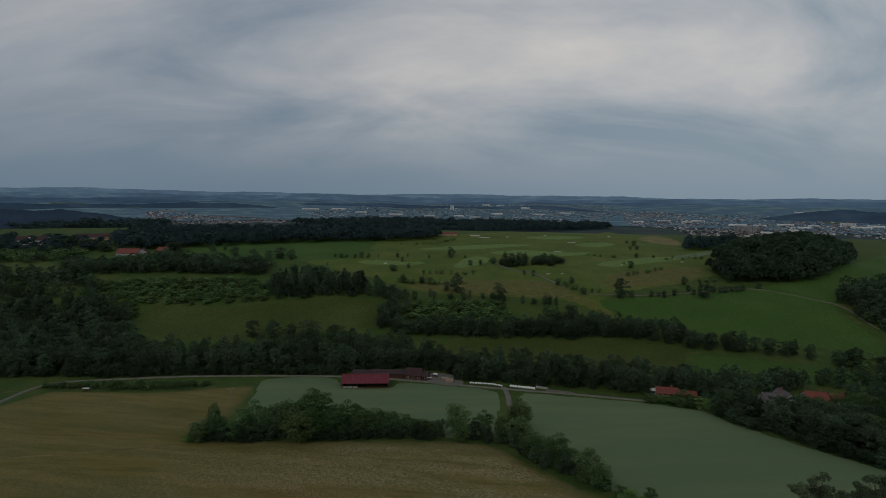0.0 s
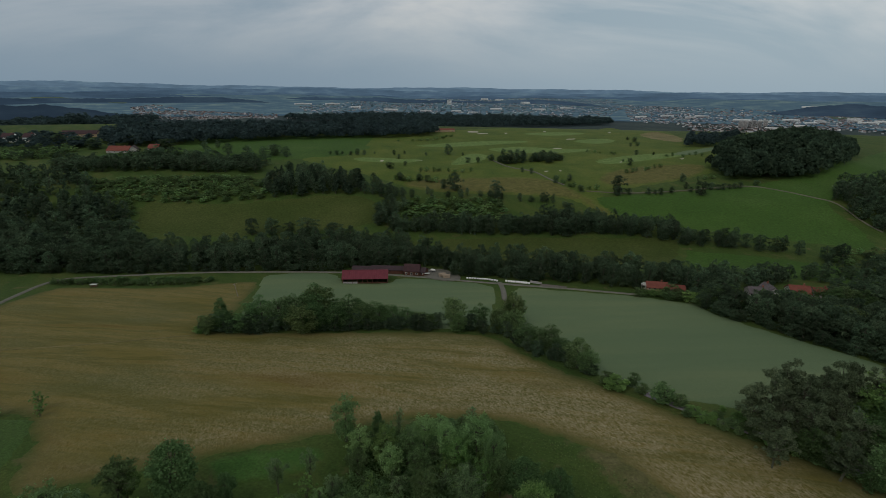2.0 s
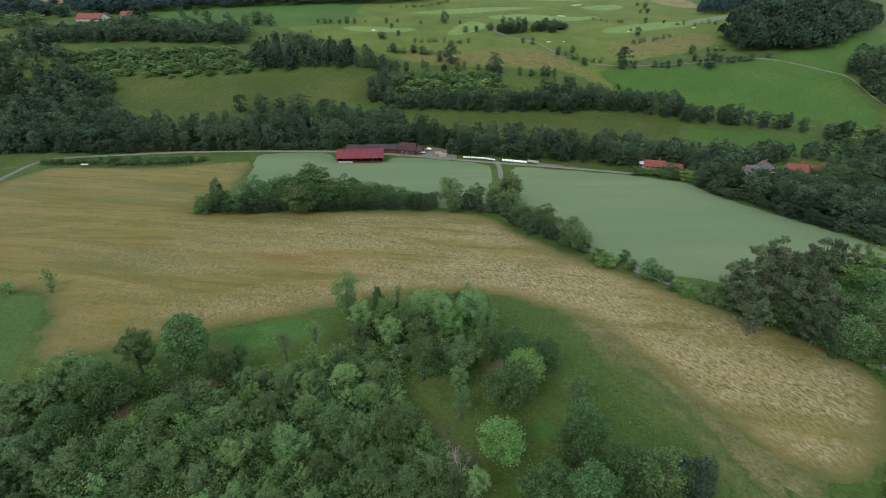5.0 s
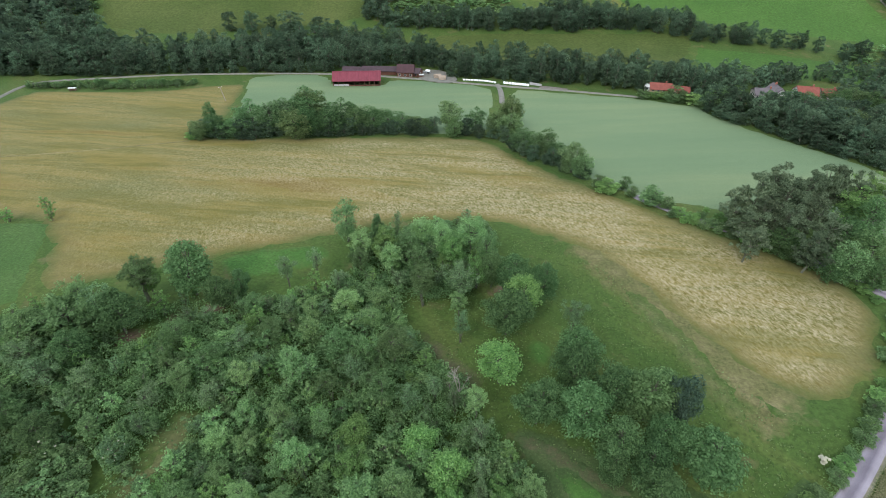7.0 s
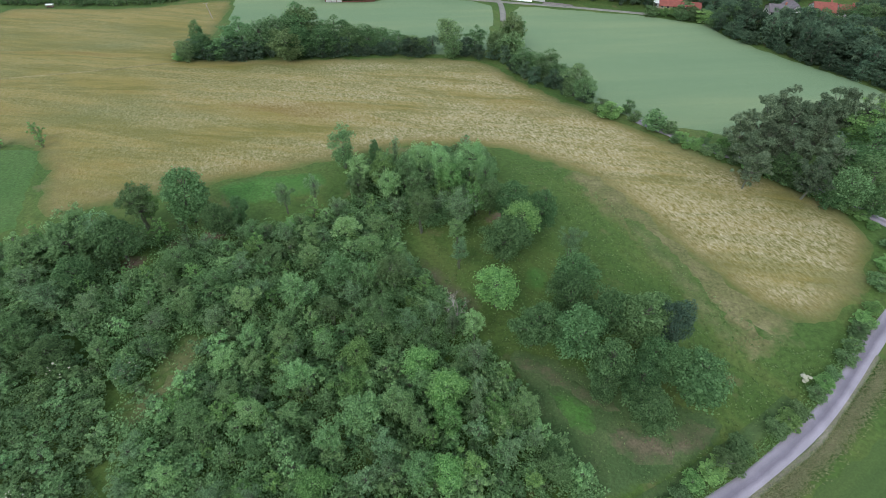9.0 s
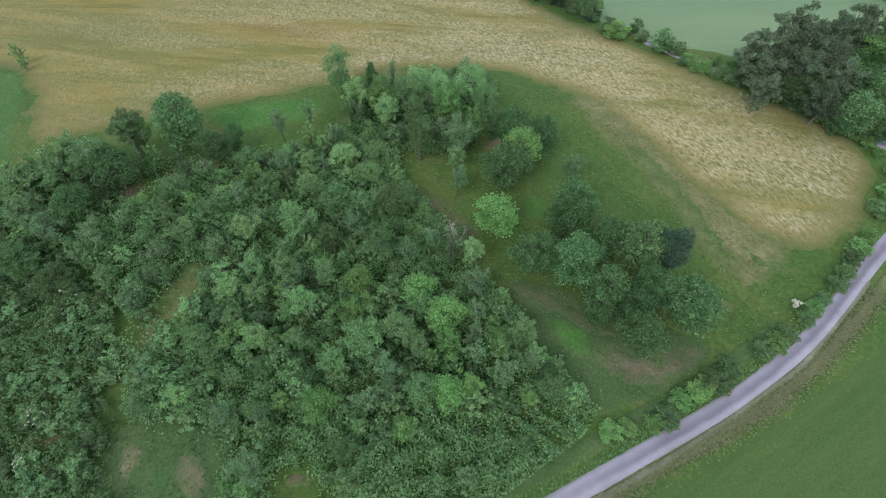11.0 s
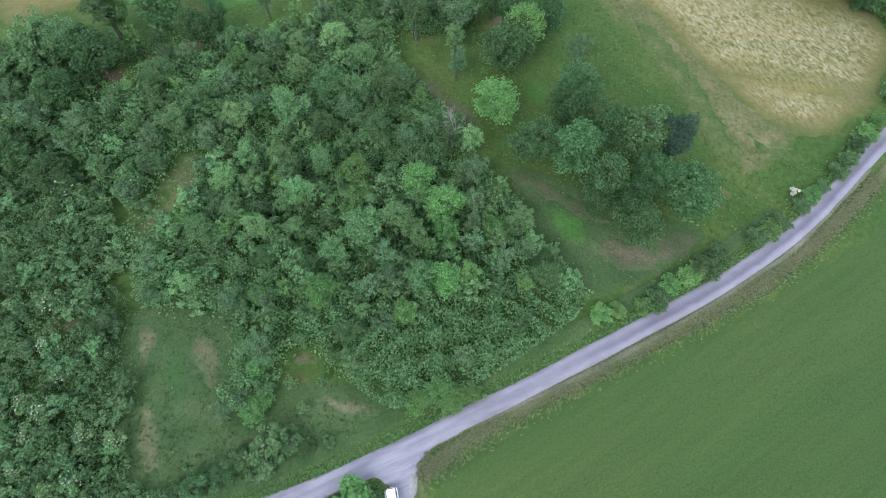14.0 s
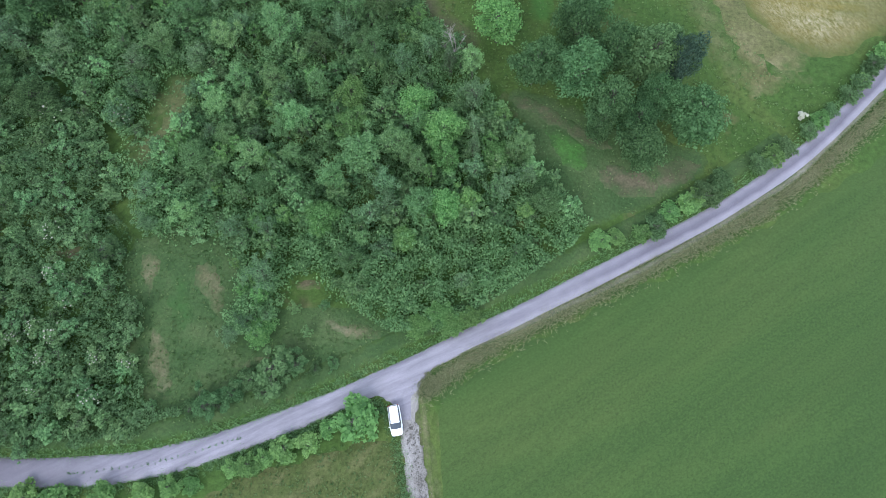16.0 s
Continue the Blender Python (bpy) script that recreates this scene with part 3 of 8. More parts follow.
drape("mown_field", [(106.5, 56.2), (86.8, 46.5), (78.0, 40.9), (64.6, 33.4), (48.7, 24.8), (34.2, 19.2), (20.2, 12.8), (9.5, 8.4), (2.1, 3.5), (-1.2, 1.0), (-0.8, -6.1), (-0.1, -12.2), (0.7, -20.5), (87.5, -23.1), (110.7, 16.2)],
      0.12, 3.0, M_FIELD, "short evenly green grass field beside the road", "field", 1)
drape("hay_meadow", [(-228.1, 378.8), (-240.5, 414.1), (-238.4, 424.0), (-210.5, 421.0), (-170.7, 421.0), (-124.1, 431.0), (-89.8, 443.3), (-56.6, 437.4), (-47.9, 418.7), (-46.2, 387.7), (-86.6, 375.5), (-136.8, 366.7), (-174.3, 361.1), (-208.4, 366.9)],
      0.15, 6.0, M_HAY, "olive hay meadow on the wooded hillside", "field")
drape("hay_meadow", [(-12.8, 367.7), (52.2, 371.1), (134.6, 373.1), (177.6, 372.2), (168.1, 345.0), (150.4, 318.0), (78.8, 304.1), (10.5, 330.7)],
      0.15, 6.0, M_HAY, "olive hay meadow across the valley", "field", 1)
drape("pasture", [(177.4, 364.5), (173.2, 350.0), (222.5, 343.5), (265.5, 321.4), (319.3, 299.6), (289.4, 267.9), (239.4, 285.5), (181.5, 301.3), (155.9, 318.2)], 0.18, 6.0, M_GREEN, "bright green pasture across the valley", "field", 1)
drape("pasture", [(126.9, 447.9), (180.8, 452.0), (229.2, 463.8), (281.7, 479.7), (328.9, 500.4), (379.7, 514.9), (560.5, 687.1), (756.8, 801.7), (454.6, 460.0), (344.0, 442.5), (324.5, 426.4), (326.5, 386.7), (311.1, 348.6), (290.3, 357.7), (255.0, 366.4), (200.4, 382.1), (146.8, 400.8), (130.2, 422.8)],
      0.15, 8.0, M_GREEN, "large bright green pasture on the slope", "field", 1)
drape("golf_course", [(-90.6, 796.8), (-11.7, 879.0), (118.4, 935.0), (471.4, 1643.7), (553.7, 1594.0), (354.1, 746.5), (385.9, 718.9), (299.3, 560.6), (263.1, 505.6), (137.3, 451.0), (143.6, 405.1), (109.4, 432.2), (51.0, 448.5), (-35.0, 459.9), (-63.1, 494.8), (-172.0, 574.5), (-150.1, 697.6)],
      0.12, 10.0, M_MEADOW, "rolling golf course grass on the plateau", "field")
drape("pasture", [(-330.0, 678.7), (-339.0, 729.8), (-211.5, 772.0), (-108.3, 810.7), (-87.7, 770.6), (-82.6, 609.0), (-169.5, 565.6), (-264.5, 546.6), (-370.1, 517.3), (-393.0, 555.0), (-376.6, 606.6), (-325.4, 614.3)], 0.2, 10.0, M_GREEN, "green upland field beside the wood", "field", 1)

# ---- roads ----
ribbon("road", [(-76.8, -6.3), (-68.9, -6.8), (-61.1, -7.2), (-53.2, -7.6), (-45.5, -7.3), (-37.7, -6.3), (-30.0, -4.2), (-22.1, -1.7), (-14.1, 1.3), (-5.8, 4.6), (2.7, 8.5), (11.4, 12.3), (20.5, 16.4), (29.9, 20.9), (39.6, 25.4), (49.8, 30.6), (60.7, 37.3), (70.3, 44.6), (82.1, 55.3)] + [(96.4, 66.2), (105.4, 74.3), (109.3, 83.5), (105.2, 89.2), (99.7, 98.1), (92.9, 106.8), (82.8, 117.2), (77.3, 122.8), (70.3, 130.3), (63.3, 139.8)],
       3.85, 0.22, M_ROAD, "narrow worn asphalt road with darker centre", "road", wider=lambda x: 1.1 * min(1.0, max(0.0, (-14 - x) / 30)))
ribbon("farm_lane", [(-200.2, 189.0), (-205.8, 221.7), (-212.8, 252.6), (-214.4, 271.8), (-208.1, 280.4), (-189.8, 285.2), (-148.2, 295.0), (-105.1, 298.4), (-57.4, 299.7), (-21.6, 294.1), (10.0, 285.3), (31.3, 279.4), (69.5, 271.1), (106.4, 259.8)],
       2.3, 0.45, M_LANE, "pale gravel lane to the farm", "track")
ribbon("farm_drive", [(34.6, 281.7), (35.2, 273.3), (34.8, 261.0), (33.4, 247.4)], 3.0, 0.42, M_LANE, "short gravel drive between the cereal fields", "track")


ribbon("field_track", [(33.6, 250.0), (32.6, 238.0), (32.0, 224.0), (32.2, 211.0)], 1.3, 0.40, M_TRACK, "worn strip between the cereal fields", "track")


drape("grass_median", [(-57.91, -7.41), (-55.44, -7.37), (-52.31, -7.45), (-48.81, -7.44), (-49.16, -7.72), (-52.25, -7.85), (-55.35, -7.84), (-57.55, -7.71)], 0.26, 0.4, M_VERGE, "thin strip of grass along the road's middle", "grass", 1, 0.05)
drape("meadow", [(-50.0, -30.0), (-34.8, -11.3), (-29.6, -8.9), (-21.8, -6.7), (-13.9, -4.6), (-7.4, -3.7), (-5.3, -5.3), (-3.1, -10.5), (-2.5, -12.2), (-1.9, -30.0)], 0.07, 1.5, M_TALL, "tall seeding meadow grass beside the track", "grass", 1, 0.2)


# ---- trees ----
def leaf_cloud(rng, lobes, count, size, quads=True, out=0.75, ragged=0.0):
    """Leaf sprays round a set of lobes: small folded cards turned every way, denser towards each lobe's skin."""
    lobes = np.array(lobes)
    weight = lobes[:, 3] ** 2
    pick = rng.choice(len(lobes), count, p=weight / weight.sum())
    way = rng.normal(size=(count, 3))
    way /= np.linalg.norm(way, axis=1)[:, None]
    way[:, 2] = np.where(way[:, 2] < -0.35, -way[:, 2] * 0.6, way[:, 2])
    rad = lobes[pick, 3] * (out + (1.08 - out) * rng.random(count) ** 0.6)
    c = lobes[pick, :3] + way * rad[:, None] * np.array([1, 1, 0.85])
    if ragged:
        c = c + rng.normal(scale=ragged, size=c.shape) * lobes[pick, 3][:, None]
    nrm = 0.7 * way + rng.normal(scale=0.5, size=(count, 3)) + np.array([0, 0, 0.85])
    nrm /= np.linalg.norm(nrm, axis=1)[:, None]
    side = np.cross(nrm, rng.normal(size=(count, 3)))
    side /= np.linalg.norm(side, axis=1)[:, None]
    up = np.cross(nrm, side)
    s = (size * (0.6 + 0.8 * rng.random(count)))[:, None]
    if quads:
        v = np.stack([c - side * s * 0.5, c - up * s * 0.42 + nrm * s * 0.12, c + side * s * 0.5, c + up * s * 0.42 + nrm * s * 0.12], 1)
    else:
        v = np.stack([c - side * s * 0.55, c + side * s * 0.5 - up * s * 0.35, c + up * s * 0.6], 1)
    k = v.shape[1]
    faces = np.arange(count * k).reshape(count, k)
    return v.reshape(-1, 3), faces


def limb(verts, faces, a, b, ra, rb, sides=5, join=None):
    """A tapered stem from a to b. join: the index of a vertex of the wood that it grows from."""
    a, b = Vector(a), Vector(b)
    q = (b - a).to_track_quat("Z", "Y")
    base = len(verts)
    for p, r in ((a, ra), (b, rb)):
        for i in range(sides):
            t = 2 * math.pi * i / sides
            verts.append(tuple(p + q @ Vector((math.cos(t) * r, math.sin(t) * r, 0))))
    for i in range(sides):
        j = (i + 1) % sides
        faces.append((base + i, base + j, base + sides + j, base + sides + i))
    if join is not None:
        faces.append((join, base, base + 1))
    return base + sides


def make_tree(kind, seed, leaf, label, category, leaves=2600, size=0.46, lobes=11, crown=(0.3, 1.0), radius=3.5, tall=10.0, stems=1, quads=True, shape="round", group="", out=0.35):
    """A tree 10 m tall with a crown 3.5 m in radius: trunk with limbs, and a crown of leaf sprays in uneven lobes."""
    rng = np.random.default_rng(seed)
    top = new(kind)
    wood_v, wood_f, blobs, rings = [], [], [], []
    lo, hi = crown[0] * tall, crown[1] * tall
    bend = rng.normal(scale=0.35, size=(4, 2))
    for s in range(stems):
        ang = 2 * math.pi * s / max(stems, 1) + rng.random()
        lean = 0.0 if stems == 1 else radius * 0.35
        r0 = 0.024 * tall / math.sqrt(stems)
        pts = [(0.25 * lean * math.cos(ang) if stems > 1 else 0, 0.25 * lean * math.sin(ang) if stems > 1 else 0, -0.4)]
        for i in range(1, 5):
            h = tall * 0.21 * i
            pts.append((lean * math.cos(ang) * i / 4 + bend[i - 1][0] * 0.6, lean * math.sin(ang) * i / 4 + bend[i - 1][1] * 0.6, h))
        last, rings = (rings[0] if s else None), []
        for i in range(4):
            last = limb(wood_v, wood_f, pts[i], pts[i + 1], r0 * (1 - 0.22 * i), r0 * (1 - 0.22 * (i + 1)), 6, last)
            rings.append(last)
        stems_top = pts
    mid_z, half_z = (lo + hi) / 2, (hi - lo) / 2
    for i in range(lobes):
        f = (i + 0.5) / lobes
        a = i * 2.4 + rng.random() * 0.9
        if shape in ("dome", "airy"):
            # boughs that end in tufts over the outside of an uneven crown
            dome = shape == "dome"
            up = -0.85 + 1.8 * f + rng.normal(0, 0.1)
            flat = math.sqrt(max(0.03, 1 - min(up * up, 0.97)))
            push = (0.50 + 0.40 * rng.random()) if dome else (0.25 + 0.75 * rng.random())
            rad = radius * ((0.20 + 0.17 * rng.random()) if dome else (0.12 + 0.13 * rng.random()))
            lump = 1.0 + 0.22 * math.sin(2 * a + seed) + 0.14 * math.sin(3 * a + 2.3 * seed)
            wide = flat * radius * push * lump * (1.0 if up > -0.2 else 0.82)
            c = (math.cos(a) * wide, math.sin(a) * wide, mid_z + up * half_z * (0.35 + 0.6 * push))
        else:
            z = lo + (hi - lo) * (0.08 + 0.80 * f)
            if shape == "cone":
                reach = radius * (1.02 - 0.92 * f)
            else:
                reach = radius * math.sin(math.pi * (0.2 + 0.68 * f)) ** 0.8
            d = reach * (0.25 + 0.55 * rng.random()) if shape != "cone" else reach * 0.3
            rad = max(0.45, reach * (0.30 + 0.24 * rng.random())) * (13 / max(lobes, 13)) ** 0.3
            c = (math.cos(a) * d, math.sin(a) * d, min(z, hi - rad * 0.8))
        blobs.append((*c, rad))
        k = min(3, int(c[2] / (tall * 0.21)))
        limb(wood_v, wood_f, stems_top[k], (c[0] * 0.8, c[1] * 0.8, c[2] - 0.25 * rad), 0.007 * tall, 0.0022 * tall, 4, rings[max(k - 1, 0)])
    v, f = leaf_cloud(rng, blobs, leaves, size, quads, out, 0.16 if shape in ("dome", "airy") else 0.0)
    kx = radius / np.percentile(np.hypot(v[:, 0], v[:, 1]), 96)
    kz = tall / np.percentile(v[:, 2], 99.5)
    v = v * np.array([kx, kx, kz])
    wood_v = [(p[0] * kx, p[1] * kx, p[2] * kz) for p in wood_v]
    mesh_object("trunk", wood_v, wood_f, M_BARK, top)
    mesh_object("crown", v.tolist(), f.tolist(), leaf, top)
    tagged(top, label, category, group)
    top["fresh"] = 1
    return top


def plant(proto, x, y, r=3.5, h=10.0, turn=0.0, sink=0.0, base_r=3.5, base_h=10.0):
    m = pose(x, y, ground_at(x, y) - sink, 0, 0, turn) @ Matrix.Diagonal((r / base_r, r / base_r, h / base_h, 1))
    if proto.get("fresh"):
        del proto["fresh"]
        proto.matrix_basis = m
        return proto
    return copy_thing(proto, m @ Matrix.Diagonal((*proto.scale, 1)).inverted())


def plant_list(protos, rows, seed, stout=0.0, slim=1.0):
    rng = np.random.default_rng(seed)
    for x, y, r, h in rows:
        r = max(r * slim, h * stout)
        plant(protos[rng.integers(len(protos))], x, y, r * (0.95 + 0.1 * rng.random()), h, rng.random() * 360)


def scatter(poly, gap, seed):
    """Places inside a polygon on a shaken grid."""
    rng = np.random.default_rng(seed)
    xs, ys = [p[0] for p in poly], [p[1] for p in poly]
    gx, gy = np.meshgrid(np.arange(min(xs), max(xs), gap), np.arange(min(ys), max(ys), gap * 0.87))
    gx[1::2] += gap / 2
    gx = gx + rng.normal(0, gap * 0.22, gx.shape)
    gy = gy + rng.normal(0, gap * 0.22, gy.shape)
    keep = inside(poly, gx, gy)
    return list(zip(gx[keep], gy[keep])), rng


PIECES = {}


def pieces(proto):
    """The meshes of a tree as arrays."""
    if proto.name not in PIECES:
        out = []
        for ch in proto.children:
            me = ch.data
            co = np.empty(len(me.vertices) * 3, np.float32)
            me.vertices.foreach_get("co", co)
            by = {}
            for p in me.polygons:
                by.setdefault(len(p.vertices), []).append(tuple(p.vertices))
            out.append((co.reshape(-1, 3), [np.array(v) for v in by.values()], me.materials[0]))
        PIECES[proto.name] = out
    return PIECES[proto.name]


def join_trees(name, items, label, category, seed):
    """Trees too many to tell apart: all in one mesh."""
    rng = np.random.default_rng(seed)
    verts, tone, mats, faces, index, base = [], [], [], [], [], 0
    for proto, x, y, r, h, turn in items:
        c, s, z, t = math.cos(turn), math.sin(turn), ground_at(x, y), rng.random()
        for co, fs, mat in pieces(proto):
            if mat not in mats:
                mats.append(mat)
            k, kz = r / 3.5, h / 10.0
            verts.append(np.c_[(co[:, 0] * c - co[:, 1] * s) * k + x, (co[:, 0] * s + co[:, 1] * c) * k + y, co[:, 2] * kz + z])
            tone.append(np.full(len(co), t))
            for f in fs:
                faces.append(f + base)
                index.append(np.full(len(f), mats.index(mat)))
            base += len(co)
    ob = fast_mesh(name, np.concatenate(verts), faces, mats, np.concatenate(index), np.concatenate(tone))
    return tagged(ob, label, category, kind="stuff")


def set_trees(items, singles, name, label, category, seed):
    """The nearest of these trees as things of their own, the rest joined."""
    items = sorted(items, key=lambda i: math.hypot(i[1], i[2]))
    for proto, x, y, r, h, turn in items[:singles]:
        plant(proto, x, y, r, h, math.degrees(turn))
    if items[singles:]:
        join_trees(name, items[singles:], label, category, seed)


def wood(protos, poly, gap, r, h, seed, singles=0, label="dark green trees of the valley wood", name="woodland"):
    places, rng = scatter(poly, gap, seed)
    items = []
    for x, y in places:
        k = 0.75 + 0.5 * rng.random()
        items.append((protos[rng.integers(len(protos))], x, y, r * k, h * (0.7 + 0.5 * rng.random()), rng.random() * 6.283))
    set_trees(items, singles, name, label, "wood", seed)


def row_of(protos, line, gap, r, h, seed, spread=1.5):
    rng = np.random.default_rng(seed)
    for x, y in spaced(line, gap, False):
        k = 0.7 + 0.6 * rng.random()
        plant(protos[rng.integers(len(protos))], x + rng.normal(0, spread), y + rng.normal(0, spread), r * k, h * (0.65 + 0.6 * rng.random()), rng.random() * 360)


def skirt(protos, line, gap, r, h, seed, spread=1.0):
    """Low leafy trees along a wood's edge, in one mesh."""
    rng = np.random.default_rng(seed)
    items = [(protos[rng.integers(len(protos))], x + rng.normal(0, spread), y + rng.normal(0, spread), r * (0.7 + 0.6 * rng.random()), h * (0.65 + 0.6 * rng.random()), rng.random() * 6.283) for x, y in spaced(line, gap, False)]
    join_trees("woodland_edge", items, "low leafy trees along the wood's edge", "wood", seed)


ASH = [make_tree("ash_tree", 10 + i, L_ASH, "light feathery green ash tree in the thicket", "tree", stems=1 + i % 2, lobes=(62, 68, 76, 58)[i], leaves=3500, size=0.29, crown=(0.30, 1.0), shape=("dome", "airy", "airy", "airy")[i], out=0.1) for i in range(4)]
DARK = [make_tree("maple_tree", 20 + i, L_DARK, "dense dark green maple tree at the wood's edge", "tree", leaves=5800, size=0.31, crown=(0.06, 1.0), lobes=(40, 48, 56)[i], shape="dome", out=0.4) for i in range(3)]
GREY = [make_tree("willow_tree", 30 + i, L_GREY, "grey-green willow with many thin stems", "tree", stems=(3, 2)[i], crown=(0.26, 1), leaves=2400, size=0.295, lobes=(70, 60)[i], shape="airy", out=0.1) for i in range(2)]
LIGHT = [make_tree("young_tree", 40 + i, L_LIGHT, "bright yellow-green young tree", "tree", leaves=3800, size=0.32, lobes=(52, 60)[i], crown=(0.1, 1.0), shape=("dome", "airy")[i], out=0.2) for i in range(2)]
BLUE = [make_tree("spruce_tree", 50, L_BLUE, "dark blue-green spruce tree", "tree", leaves=5000, size=0.33, shape="dome", crown=(0.04, 1), lobes=50, out=0.4)]
PINE = [make_tree("pine_tree", 60 + i, L_PINE, "tall grey-green pine with ragged boughs", "tree", leaves=5000, size=0.32, shape="airy", crown=(0.1, 1), lobes=(40, 52, 46)[i], out=0.15) for i in range(3)]
BUSH = [make_tree("shrub", 70 + i, (L_UNDER, L_BRAMBLE, L_HEDGE)[i], "leafy green shrub in the undergrowth", "shrub", leaves=560, size=0.60, stems=4, crown=(0.0, 1), lobes=24, shape="airy", out=0.3) for i in range(3)]
MID = [make_tree("valley_tree", 80 + i, L_WOOD, "dark green broadleaf tree of the valley wood", "tree", leaves=1250, size=0.58, crown=(-0.12, 1), lobes=(28, 34, 24, 38)[i], quads=False, shape="dome", out=0.6) for i in range(4)]

# trees of the near thicket
plant_list(ASH, [(-63.4, 87.0, 4.9, 12.0), (-73.6, 81.6, 5.4, 9.7), (-74.0, 75.1, 6.3, 8.8), (-79.7, 73.3, 4.9, 8.8), (-38.0, 80.5, 3.0, 7.0), (-17.6, 96.3, 2.6, 8.0), (-3.2, 105.8, 4.3, 11.0), (-6.4, 101.5, 3.8, 10.0), (2.0, 103.5, 3.6, 11.0), (9.4, 105.1, 4.7, 11.0), (12.7, 99.9, 3.4, 10.0), (-3.8, 96.0, 3.4, 9.0), (-10.0, 96.6, 4.0, 9.0), (-18.1, 103.2, 3.9, 9.0), (-2.2, 85.2, 3.7, 11.0), (5.1, 81.4, 2.4, 7.0), (-18.1, 67.6, 3.8, 9.7), (-12.9, 66.4, 3.2, 8.8), (-24.7, 61.7, 4.0, 9.7), (-34.3, 61.6, 3.2, 7.0), (-7.4, 67.5, 3.9, 9.7), (-9.2, 57.8, 3.6, 8.9), (-18.4, 59.1, 2.4, 8.1), (-18.1, 51.0, 2.4, 8.1)], 1, slim=0.87)
plant_list(ASH, [(-21.6, 45.1, 2.8, 8.1), (-1.7, 43.8, 2.3, 8.1), (7.2, 54.9, 2.3, 8.9), (-31.7, 53.0, 2.8, 6.4), (-34.9, 49.0, 2.9, 5.7), (-42.5, 67.2, 3.2, 6.2), (-51.0, 73.3, 3.6, 6.2), (-25.6, 80.6, 3.2, 6.2), (-18.3, 82.3, 3.5, 7.0), (-11.9, 83.1, 2.7, 7.0), (-32.3, 73.2, 3.3, 6.2), (-26.1, 53.6, 2.8, 5.7), (-45.1, 60.9, 2.6, 6.2), (-12.7, 77.1, 2.8, 6.2), (-24.5, 73.3, 2.8, 7.0), (-10.8, 38.2, 4.1, 8.9), (-5.3, 39.9, 3.3, 8.9), (-15.2, 34.8, 2.5, 7.3), (-2.0, 36.9, 2.6, 8.1), (-1.9, 29.8, 3.3, 8.1), (-19.6, 31.6, 2.0, 5.7), (-38.4, 30.3, 2.5, 4.9), (-13.2, 21.7, 2.4, 4.9), (-10.9, 25.4, 1.5, 4.0)], 2, slim=0.87)
plant_list(ASH, [(-23.5, 44.0, 2.4, 6.4), (-28.1, 39.5, 2.7, 6.4), (-21.9, 39.2, 2.3, 5.7), (-32.7, 43.0, 2.4, 5.7), (-26.2, 34.6, 2.5, 4.9), (-37.7, 39.5, 3.0, 5.7), (14.9, 40.1, 2.7, 6.2), (-30.1, 48.3, 2.2, 5.7)], 3, slim=0.87)
plant_list(DARK, [(-53.8, 89.5, 5.5, 14.0), (-46.2, 84.6, 3.3, 9.0), (-42.6, 87.7, 2.3, 8.0), (-63.4, 76.5, 4.7, 11.0), (-14.5, 111.2, 1.6, 9.0), (17.9, 89.2, 4.3, 11.0), (24.2, 86.3, 3.2, 11.0), (15.0, 76.3, 5.1, 11.0), (13.4, 92.0, 3.1, 10.0), (27.1, 65.8, 4.2, 12.0), (25.1, 60.3, 4.0, 12.0), (25.0, 52.0, 5.0, 12.0), (18.0, 54.2, 4.5, 10.0), (31.0, 56.3, 3.7, 12.0), (36.9, 54.8, 4.8, 13.0), (29.0, 46.2, 3.5, 12.0), (33.8, 43.9, 2.9, 9.0), (36.9, 48.0, 3.1, 10.0), (42.7, 43.6, 4.8, 11.0), (40.2, 46.6, 3.2, 9.0), (33.6, 38.6, 4.0, 9.0), (27.8, 43.5, 2.5, 8.0), (-67.8, 67.7, 3.7, 9.0), (-72.7, 54.3, 3.7, 7.4)], 4)
plant_list(DARK, [(-64.8, 50.5, 3.2, 6.4), (18.4, 30.6, 2.4, 5.0), (17.9, 33.4, 1.8, 4.0)], 5)
plant_list(BLUE, [(41.1, 52.7, 2.7, 14.0)], 6)
plant_list(GREY, [(-33.5, 92.1, 2.8, 9.0), (-27.4, 95.7, 2.2, 9.0), (-30.4, 80.4, 3.0, 7.0), (-21.4, 89.7, 2.3, 7.0), (-67.8, 79.1, 4.6, 10.6), (5.6, 73.7, 2.5, 8.8), (28.8, 76.6, 3.2, 9.0), (-9.4, 113.2, 1.6, 9.0), (-4.3, 56.2, 2.7, 7.3), (0.2, 58.7, 2.2, 7.3), (3.7, 55.9, 2.2, 7.3), (7.2, 48.5, 3.1, 8.9), (7.3, 42.8, 2.2, 8.1), (-14.7, 62.3, 3.1, 7.9), (-49.3, 56.9, 3.0, 6.4), (-70.7, 62.2, 4.3, 7.9), (-76.5, 66.4, 3.7, 7.9), (5.8, 86.4, 4.4, 11.0), (-62.9, 61.1, 3.6, 6.2), (-47.2, 78.9, 2.6, 5.3), (-37.4, 70.9, 3.3, 6.2), (-32.5, 64.9, 2.6, 6.2), (-39.4, 58.2, 2.8, 5.7), (-7.3, 33.7, 2.9, 7.3)], 7, slim=0.87)
